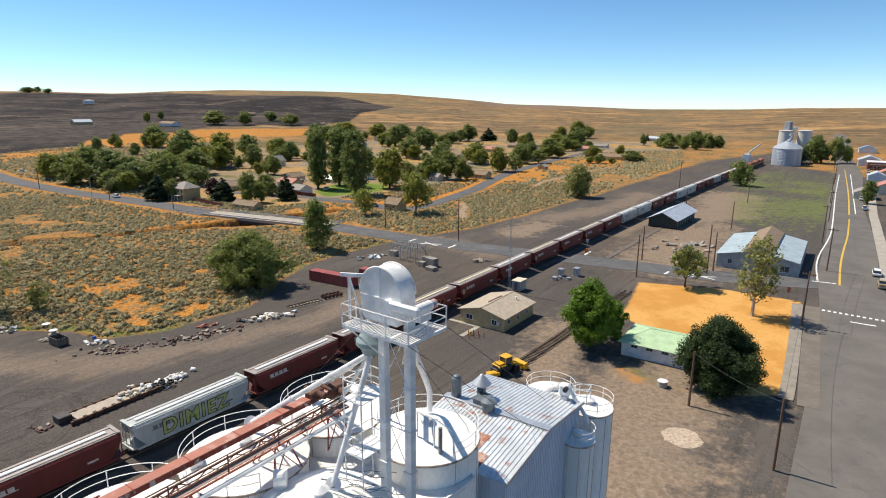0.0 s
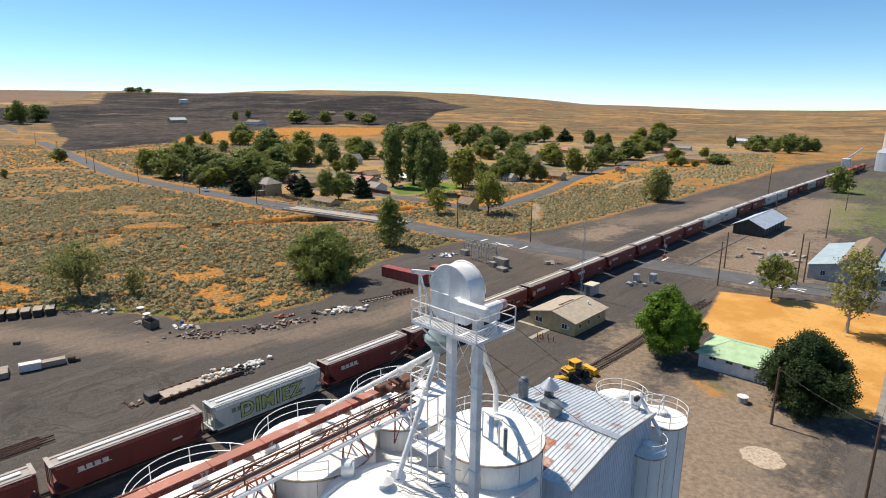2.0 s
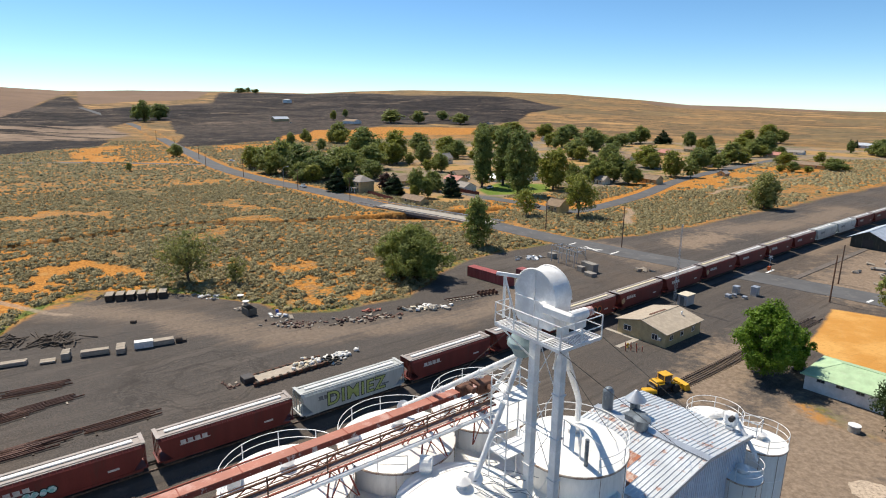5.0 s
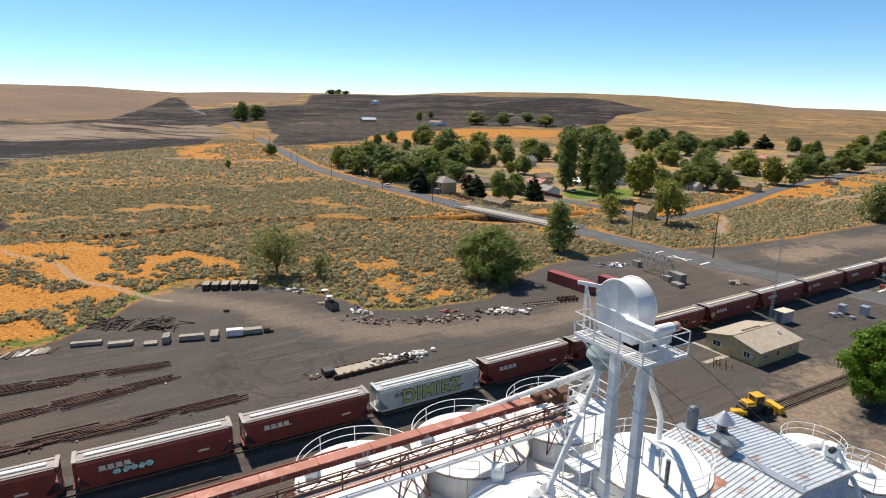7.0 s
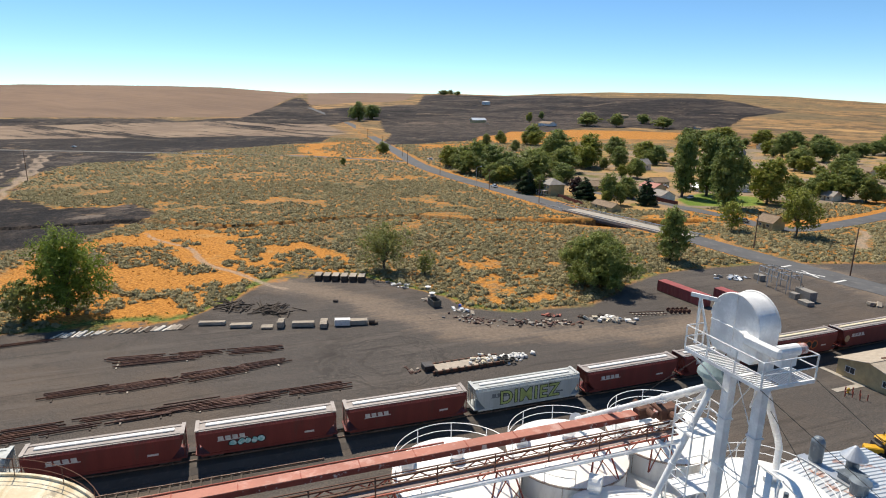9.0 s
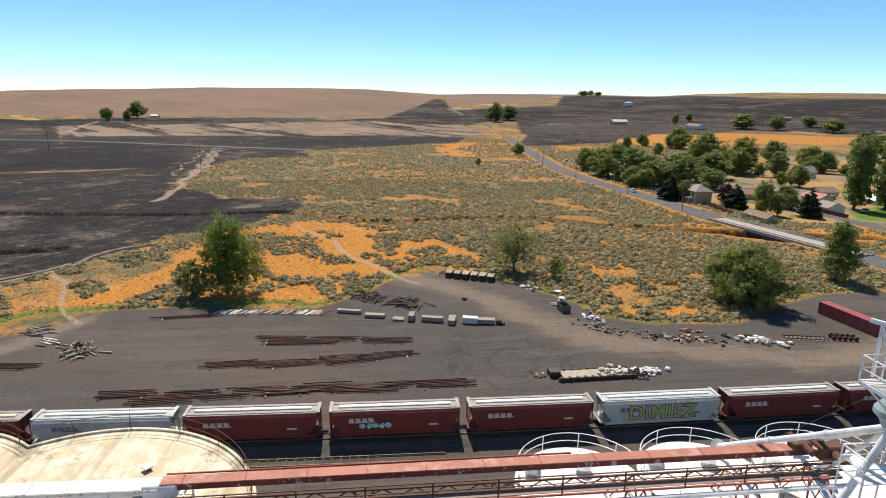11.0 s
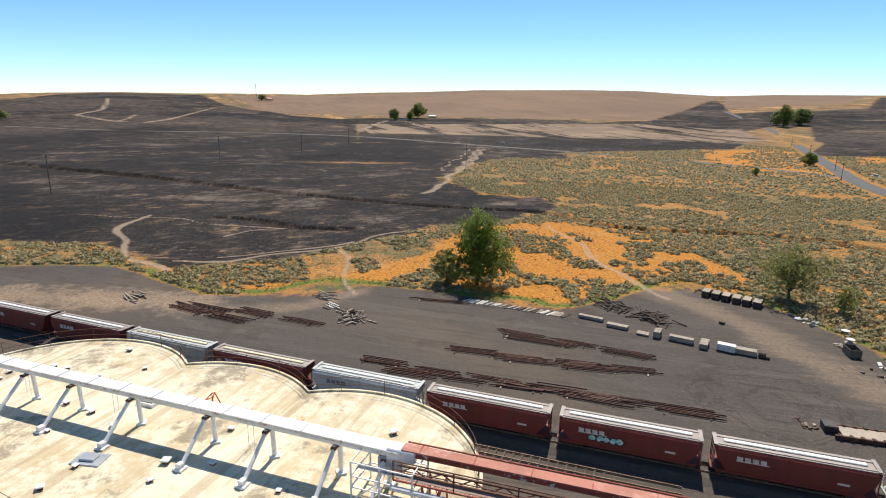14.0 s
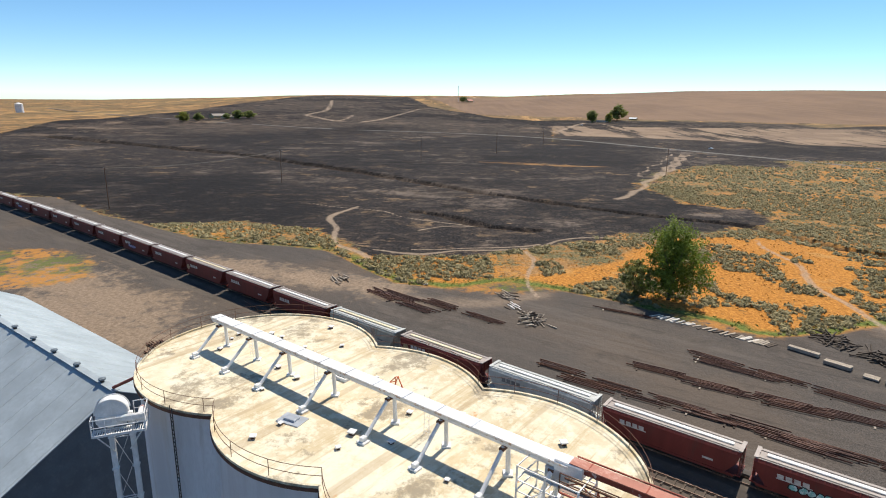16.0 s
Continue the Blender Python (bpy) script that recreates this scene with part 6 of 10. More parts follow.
            for grow, lift, mat in ((1.12, 0.0, spray["black"] if art != "orange" else spray["orange"]), (0.84, 0.012, spray[art] if art != "orange" else spray["black"])):
                out = [(x + w * (0.5 + (px - 0.5) * grow) + lean * pz, y - lift, z + h * (0.5 + (pz - 0.5) * grow)) for px, pz in round_out]
                mid = (x + w * 0.5 + lean * 0.5, y - lift, z + h * 0.5)
                part("spray_paint", Geo().add(out + [mid], [(i, (i + 1) % len(out), len(out)) for i in range(len(out))]), mat, ob, "spray-painted shape")
            x += w * 0.86
    return ob


cars = {
    "r": hopper_car(red_car, car_roof, hatch_white, "dark red covered grain hopper car with white roof hatch"),
    "c": hopper_car(red_car, car_roof, hatch_cream, "dark red grain hopper car with cream hatch and round emblem", disc=True),
    "g": hopper_car(grey_car, grey_roof, hatch_white, "pale grey covered grain hopper car"),
    "t": hopper_car(tan_car, grey_roof, hatch_cream, "rust-streaked tan grain hopper car with blue spray paint", "blue", 3),
    "k": hopper_car(grey_car, grey_roof, hatch_white, "pale grey hopper car with large lime spray-painted shapes", "lime", 5),
    "o": hopper_car(red_car, car_roof, hatch_cream, "dark red hopper car with black and orange spray paint", "orange", 7),
    "b": hopper_car(red_car, car_roof, hatch_white, "dark red hopper car with teal spray-painted patch", "teal", 8),
    "v": hopper_car(red_car, car_roof, hatch_white, "dark red hopper car with violet spray-painted shapes", "violet", 11),
}
U_ZERO = -0.3
order = "rrrrggrrrrvrrrrvrcrrtcgrbrkrrocrcrcrggrrggrrgrrrr"
used = set()
for k, key in enumerate(order):
    u = U_ZERO + (k - 24) * CAR
    p = rail_at(u)
    m = pose(p[0], p[1], 0.1, 0, 0, rail_turn(u))
    if key in used:
        copy_thing(cars[key], m)
    else:
        cars[key].matrix_world = m
        used.add(key)

loco_orange = surf("locomotive_orange", (0.50, 0.13, 0.04), 0.5, worn=(0.2, 0.08, 0.05), amount=0.4)


def locomotive(u):
    p = rail_at(u)
    ob = thing("locomotive", "orange and black diesel locomotive at the head of the train", "locomotive", pose(p[0], p[1], 0.1, 0, 0, rail_turn(u)), "locomotives")
    part("hood", Geo().box(-10, -1.0, 1.7, 6.2, 1.0, 4.3, c=0.15), loco_orange, ob)
    part("cab", Geo().box(6.2, -1.5, 1.7, 8.8, 1.5, 4.6, c=0.2).box(8.8, -1.1, 1.7, 10.4, 1.1, 3.2, c=0.2), loco_orange, ob)
    part("radiator", Geo().box(-9.6, -1.5, 3.2, -4.2, 1.5, 4.5, c=0.1), dark_steel, ob)
    part("deck", Geo().box(-10.8, -1.55, 1.4, 10.8, 1.55, 1.7), dark_steel, ob)
    part("fuel_tank", Geo().box(-3, -1.3, 0.6, 3, 1.3, 1.4, c=0.2), dark_steel, ob)
    for s in (-1, 1):
        tr = part("truck", Geo().box(s * 7 - 2.3, -1.2, 0.5, s * 7 + 2.3, -0.9, 1.2, c=0.1).box(s * 7 - 2.3, 0.9, 0.5, s * 7 + 2.3, 1.2, 1.2, c=0.1), axle_dark, ob)
        for dx in (-1.7, 0, 1.7):
            part("wheelset", Geo().rod((s * 7 + dx, -0.8, 1.0), (s * 7 + dx, 0.8, 1.0), 0.5, n=18), axle_dark, tr)


end_u = U_ZERO + (len(order) - 24) * CAR + 2.5
for k in range(3):
    locomotive(end_u + k * 22.4)

# ---- trees ----
bark = surf("bark", (0.105, 0.08, 0.058), 0.95, worn=(0.18, 0.15, 0.12), amount=0.5, coarse=1.0, streak=True, bump=0.5)
pale_bark = surf("pale_bark", (0.42, 0.38, 0.32), 0.9, worn=(0.2, 0.16, 0.12), amount=0.6, coarse=0.8, streak=True)
leaf_mid = leafy("leaves_mid", (0.136, 0.160, 0.038), (0.325, 0.362, 0.100))
leaf_dark = leafy("leaves_dark", (0.100, 0.130, 0.034), (0.262, 0.310, 0.090))
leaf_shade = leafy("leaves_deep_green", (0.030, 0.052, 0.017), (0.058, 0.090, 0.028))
leaf_bright2 = leafy("leaves_fresh_green", (0.095, 0.135, 0.018), (0.26, 0.335, 0.055))
leaf_bright = leafy("leaves_bright", (0.075, 0.14, 0.012), (0.20, 0.32, 0.035))
leaf_olive = leafy("leaves_olive", (0.145, 0.155, 0.045), (0.36, 0.36, 0.12))
leaf_gold = leafy("leaves_yellow_green", (0.14, 0.16, 0.027), (0.34, 0.35, 0.07))
leaf_conifer = leafy("needles", (0.020, 0.038, 0.018), (0.06, 0.09, 0.036))
leaf_purple = leafy("leaves_purple", (0.030, 0.018, 0.016), (0.075, 0.040, 0.035))


def limb(g, a, b, r0, r1, n=7):
    g.rod(a, b, r0, r1, n, caps=False)


def tree(name, label, leaf, seed, height=10.0, width=8.0, leaves=3500, size=0.28, skirt=0.22, trunk_mat=None, gaps=0.25, lobes=14, shape="round", trunk_r=None, loose=0.25):
    """A tapered trunk with limbs, and a crown of leaf tufts round many lobes. Returns the thing at the origin."""
    rng = np.random.default_rng(seed)
    r = random.Random(seed)
    ob = thing(name, label, "tree")
    tr = trunk_r or height * 0.022
    g = Geo()
    top = Vector((r.uniform(-.3, .3), r.uniform(-.3, .3), height * 0.55))
    limb(g, Vector((0, 0, -0.3)), Vector((0, 0, 0.5)), tr * 1.5, tr * 1.05)
    limb(g, Vector((0, 0, 0.5)), top, tr * 1.05, tr * 0.55)
    spots, sizes = [], []
    base, span = height * skirt, height * (1 - skirt)
    for k in range(lobes):
        t = (k + 0.5) / lobes
        if shape == "cone":
            z = base + span * t * 0.95
            rad = width / 2 * (1 - t) * r.uniform(0.55, 1.0)
            s = width * 0.22 * (1.15 - t)
        elif shape == "tall":
            z = base + span * (0.05 + 0.88 * t)
            rad = width / 2 * 0.62 * math.sqrt(max(0.05, 1 - (2 * t - 0.85) ** 2)) * r.uniform(0.2, 1.0)
            s = width * r.uniform(0.2, 0.3)
        else:
            z = base + span * (0.12 + 0.76 * t)
            rad = width / 2 * 0.70 * math.sqrt(max(0.05, 1 - (2 * t - 0.9) ** 2)) * r.uniform(0.25, 1.0)
            s = width * r.uniform(0.15, 0.26)
        if lobes >= 28:
            # a dense crown of many small lumps
            s, rad = s * 0.62, rad * 1.2
        a = k * 2.4 + r.uniform(-0.5, 0.5)
        p = Vector((rad * math.cos(a), rad * math.sin(a), z))
        spots.append(p)
        sizes.append(s)
        if shape != "cone":
            root = Vector((0, 0, min(z * 0.7, height * 0.5) * r.uniform(0.55, 0.95)))
            mid = root.lerp(p, 0.55) + Vector((0, 0, -0.03 * height))
            limb(g, root, mid, tr * 0.5, tr * 0.28, 6)
            limb(g, mid, p, tr * 0.28, tr * 0.07, 5)
    if shape == "cone":
        limb(g, top, Vector((0, 0, height * 0.96)), tr * 0.55, tr * 0.1)
    part("trunk", g, trunk_mat or bark, ob, smooth=True)
    weights = np.array(sizes) ** 2
    pick = rng.choice(lobes, leaves, p=weights / weights.sum())
    c = np.array([tuple(p) for p in spots])[pick]
    s = np.array(sizes)[pick]
    d = rng.normal(size=(leaves, 3))
    d /= np.linalg.norm(d, axis=1)[:, None]
    d[:, 2] *= 0.8
    # tufts: leaves gather round a smaller number of twigs
    twig = rng.normal(size=(lobes * 26, 3))
    twig /= np.linalg.norm(twig, axis=1)[:, None]
    which = pick * 26 + rng.integers(0, 26, leaves)
    keep = rng.random(lobes * 26) > gaps
    d = twig[which] * 0.88 + d * loose
    rad = s * (0.62 + 0.38 * rng.random(leaves) ** 0.5)
    pos = c + d * rad[:, None]
    ok = keep[which] & (pos[:, 2] > 0.15)
    # a few larger sprays of leaves fill the inside of the crown
    inner = rng.random(leaves) < 0.10
    pos[inner] = (c + d * rad[:, None] * 0.6)[inner]
    grow = np.where(inner, 1.9, 1.0)[ok]
    pos, d = pos[ok], d[ok]
    v, q = leaf_quads(pos, grow * size * (0.6 + 0.8 * rng.random(len(pos))), rng, d * 1.15, 0.3)
    part("crown", array_mesh("crown", v, q, leaf), leaf, ob)
    return ob


def plant_at(ob, x, y, turn=0.0, sx=1.0, sz=1.0, first=False):
    if not first:
        sx, sz = sx / ob.scale.x, sz / ob.scale.z
    m = Matrix.LocRotScale((x, y, land_at(x, y)), Euler((0, 0, radians(turn))), (sx, sx, sz))
    if first:
        ob.matrix_world = m
        return ob
    return copy_thing(ob, m)


plant_at(tree("willow_tree", "wide dark green willow tree at the yard edge", leaf_mid, 21, 13.2, 20.4, 42000, 0.22, 0.06, gaps=0.15, lobes=54), -46.0, 135.6, 10, first=True)
plant_at(tree("elm_tree", "narrow dark green elm beside the asphalt road", leaf_mid, 22, 15.2, 10.4, 7425, 0.32, 0.1, shape="tall", lobes=18), -38, 172, first=True)
plant_at(tree("locust_tree", "open yellow-green tree standing in gold grass", leaf_gold, 23, 15.8, 19.0, 7425, 0.36, 0.2, gaps=0.4, lobes=20), -11, 234, first=True)
plant_at(tree("locust_tree", "small thin yellow-green tree in dry grass", leaf_gold, 24, 11.0, 11.4, 4050, 0.32, 0.15, gaps=0.45, lobes=14), -31, 231, first=True)
plant_at(tree("russian_olive", "grey-green bushy tree beside the gravel yard", leaf_olive, 25, 14.0, 18.2, 8100, 0.42, 0.03, gaps=0.3, lobes=22), 65, 281, first=True)
plant_at(tree("willow_tree", "round dark green tree at the end of the platform", leaf_mid, 26, 13.5, 15, 5000, 0.42, 0.05, gaps=0.25, lobes=18), 165, 326, first=True)
plant_at(tree("ash_tree", "small green ash tree by the crossing road", leaf_mid, 27, 10.0, 9.8, 5670, 0.26, 0.3, gaps=0.35, lobes=16), 59, 137, first=True)
plant_at(tree("birch_tree", "tall sparse tree with pale trunk on the gold lawn", leaf_olive, 28, 17.5, 14, 6500, 0.27, 0.18, pale_bark, gaps=0.55, lobes=22, trunk_r=0.32), 65.2, 117.0, first=True)
plant_at(tree("mulberry_tree", "bright green dense tree beside the gravel lot", leaf_bright, 29, 13.2, 12.1, 24000, 0.19, 0.03, gaps=0.08, loose=0.32, lobes=60), 26.2, 99.6, first=True)
plant_at(tree("mulberry_tree", "bright green bushy tree behind the larger one", leaf_bright, 30, 7.0, 5.5, 6000, 0.2, 0.03, gaps=0.2, lobes=14), 32.6, 104.6, first=True)
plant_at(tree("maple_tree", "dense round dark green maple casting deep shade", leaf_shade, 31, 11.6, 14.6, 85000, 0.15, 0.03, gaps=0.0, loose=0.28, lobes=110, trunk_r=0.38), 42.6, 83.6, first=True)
plant_at(tree("locust_tree", "open olive-green tree above scattered clutter", leaf_olive, 32, 12.6, 17.6, 13000, 0.22, 0.22, gaps=0.56, lobes=24), -96, 114, first=True)
plant_at(tree("elm_tree", "tall leafy green tree in orange grass by the yard", leaf_bright2, 33, 16.4, 19.5, 26000, 0.23, 0.12, gaps=0.42, lobes=26, trunk_r=0.4), -126, 50.4, first=True)
plant_at(tree("locust_tree", "low olive-green tree leaning beside a taller one", leaf_olive, 34, 8.6, 9.6, 5050, 0.28, 0.06, gaps=0.4, lobes=12), -129, 43.5, first=True)
plant_at(tree("locust_tree", "small olive shrub tree beside scattered clutter", leaf_olive, 35, 6.6, 6.8, 2600, 0.22, 0.10, gaps=0.55, lobes=12), -85, 117, first=True)

kinds = {
    "broad": tree("shade_tree", "broad dark green shade tree among the town houses", leaf_dark, 41, 10, 10, 8500, 0.26, 0.12, gaps=0.2, lobes=18),
    "mid": tree("shade_tree", "rounded green shade tree among the town houses", leaf_mid, 42, 10, 10, 8500, 0.26, 0.1, gaps=0.25, lobes=18),
    "gold": tree("shade_tree", "yellow-green tree among the town houses", leaf_gold, 43, 10, 10, 7500, 0.26, 0.1, gaps=0.3, lobes=16),
    "tall": tree("poplar_tree", "tall dark green poplar standing over the park", leaf_dark, 44, 10, 6.2, 10000, 0.19, 0.08, shape="tall", gaps=0.12, lobes=24),
    "pine": tree("spruce_tree", "dark green conical spruce among the town houses", leaf_conifer, 45, 10, 5, 1700, 0.42, 0.04, shape="cone", gaps=0.15, lobes=26),
    "plum": tree("plum_tree", "purple-leaved plum tree beside a white house", leaf_purple, 46, 10, 11, 1700, 0.5, 0.08, gaps=0.2, lobes=16),
}
sizes_of = {"broad": (10, 10), "mid": (10, 10), "gold": (10, 10), "tall": (6.2, 10), "pine": (5, 10), "plum": (11, 10)}
for ob in kinds.values():
    ob["group"] = "town trees"
placed = set()
WEST_TREES = [(-224, 337, 17.8, 13.2), (-204, 320, 18.5, 15.1), (-189, 314, 18.2, 18.6), (-239, 410, 9.8, 18.0), (-318, 577, 12.1, 12.3), (-175, 310, 21.0, 16.8), (-159, 300, 17.4, 11.8), (-261, 503, 9.6, 8.8), (-163, 335, 22.6, 14.8), (-146, 312, 18.0, 14.7), (-282, 581, 24.9, 19.7), (-172, 395, 26.5, 22.4), (-153, 363, 20.9, 14.9), (-131, 312, 15.1, 9.8), (-129, 264, 10.3, 11.8), (-123, 265, 7.7, 8.4), (-106, 270, 9.5, 8.4), (-100, 265, 9.8, 10.0), (-155, 415, 21.8, 20.3)]
PARK_TREES = [(-168, 510, 19.4, 14.9), (-130, 405, 13.6, 13.8), (-86, 258, 10.0, 12.3), (-86, 283, 10.4, 9.0), (-72, 267, 8.3, 11.6), (-105, 365, 10.5, 10.7), (-136, 484, 20.8, 14.1), (-119, 460, 15.4, 12.6), (-65, 304, 15, 27.6), (-56, 316, 17, 28.0), (-43, 286, 18, 28.2), (-78, 440, 16.8, 12.9), (-48, 369, 14.2, 14.5), (-28, 306, 17.7, 18.7), (-81, 743, 24.6, 15.8), (-50, 621, 17.7, 18.0), (-50, 703, 33.3, 17.0), (-27, 706, 20.1, 15.0), (-30, 491, 18.8, 13.4), (-17, 587, 25.1, 17.1)]
MID_TREES = [(-7, 356, 13.7, 12.2), (2, 348, 15.1, 15.4), (-2, 468, 17.9, 12.8), (10, 343, 11.6, 11.8), (9, 667, 19.0, 11.6), (30, 714, 23.7, 17.3), (54, 718, 17.0, 15.3), (24, 446, 19.2, 13.9), (36, 389, 14.2, 14.5), (77, 676, 16.0, 14.4), (58, 448, 17.1, 13.1), (70, 473, 13.5, 12.9), (93, 651, 12.4, 12.6), (88, 500, 19.1, 14.6), (124, 654, 21.7, 11.4), (133, 622, 23.6, 13.2), (140, 622, 17.7, 18.1), (174, 783, 25.9, 18.9), (127, 502, 14.4, 8.8), (157, 527, 9.0, 8.2)]
EAST_TREES = [(151, 478, 16.0, 7.4), (222, 662, 8.8, 10.2), (252, 739, 4.2, 8.6), (250, 750, 4.3, 8.7), (236, 629, 20.9, 13.4), (261, 664, 12.6, 10.3), (257, 631, 15.0, 12.2), (254, 600, 17.1, 16.3), (279, 631, 18.0, 13.4), (291, 632, 13.2, 11.0), (290, 463, 16.8, 18.9), (307, 464, 14.2, 18.1), (193, 265, 6.7, 9.5), (119, 452, 11.2, 6.2), (466, 688, 6.5, 5.3), (118, 576, 16.4, 11.2), (-147, 690, 26.1, 16.7), (-133, 801, 34.1, 13.9), (-113, 514, 14.7, 15.0)]
HILL_TREES = [(-352, 922, 40, 19), (-307, 930, 26, 18), (-292, 1018, 24.9, 13.7), (-241, 947, 32.1, 15), (-1225, 1790, 50, 14), (-1214, 1818, 24, 15.5), (-1168, 1791, 30, 12), (-468, 950, 12.5, 14.6), (-693, 760, 26, 28), (-703, 804, 34, 22), (-720, 775, 22, 20), (-326, 387, 12, 9), (-285, 296, 4, 5), (-965, 231, 19.6, 16.3), (-1004, 282, 28.3, 23.1), (-957, 255, 14.3, 12.8), (-480, 1022, 12.3, 12.6), (-905, -398, 20, 13), (-925, -384, 16, 11), (-990, -345, 24, 12), (-1000, -330, 22, 11), (-985, -362, 14, 8), (-1746, 44, 26, 13)]
POPLARS = [(-65, 304), (-56, 316), (-43, 286), (-239, 410)]
SPRUCES = [(252, 739), (250, 750), (-100, 265), (-72, 267), (-129, 264), (54, 718), (-193, 318)]
r_town = random.Random(5)
for row in (WEST_TREES, PARK_TREES, MID_TREES, EAST_TREES, HILL_TREES):
    for x, y, w, h in row:
        key = r_town.choice(("broad", "mid", "mid", "broad", "gold"))
        if (x, y) in POPLARS:
            key = "tall"
        elif (x, y) in SPRUCES:
            key = "pine"
        elif (x, y) == (-106, 270):
            key = "plum"
        sw, sh = sizes_of[key]
        plant_at(kinds[key], x, y, r_town.uniform(0, 360), w * (1.0 if key == "tall" else 1.22) / sw, h * 1.08 / sh, first=key not in placed)
        placed.add(key)
        if key in ("broad", "mid", "gold") and w > 9.5 and row is not HILL_TREES:
            for j in range(2):
                a, far_off = r_town.uniform(0, 6.28), w * r_town.uniform(0.45, 0.9)
                also = r_town.choice([k for k in ("broad", "mid", "gold") if k in placed])
                s = r_town.uniform(0.5, 0.85)
                plant_at(kinds[also], x + far_off * math.cos(a), y + far_off * math.sin(a), r_town.uniform(0, 360), w * s * 1.15 / 10, h * s / 10)


# ---- sagebrush ----
def near_road(x, y, lines, gap):
    best = np.full(len(x), 1e9)
    for line in lines:
        for a, b in zip(line, line[1:]):
            ab = np.array(b) - np.array(a)
            t = np.clip(((x - a[0]) * ab[0] + (y - a[1]) * ab[1]) / (ab @ ab), 0, 1)
            best = np.minimum(best, np.hypot(x - a[0] - t * ab[0], y - a[1] - t * ab[1]))
    return best < gap


def lattice_noise(x, y, scale, seed):
    """Smooth value noise between 0 and 1."""
    rng = np.random.default_rng(seed)
    table = rng.random((256, 256))
    u, v = x / scale, y / scale
    i, j = np.floor(u).astype(int), np.floor(v).astype(int)
    f, g = u - i, v - j
    f, g = f * f * (3 - 2 * f), g * g * (3 - 2 * g)
    at = lambda a, b: table[a % 256, b % 256]
    return at(i, j) * (1 - f) * (1 - g) + at(i + 1, j) * f * (1 - g) + at(i, j + 1) * (1 - f) * g + at(i + 1, j + 1) * f * g


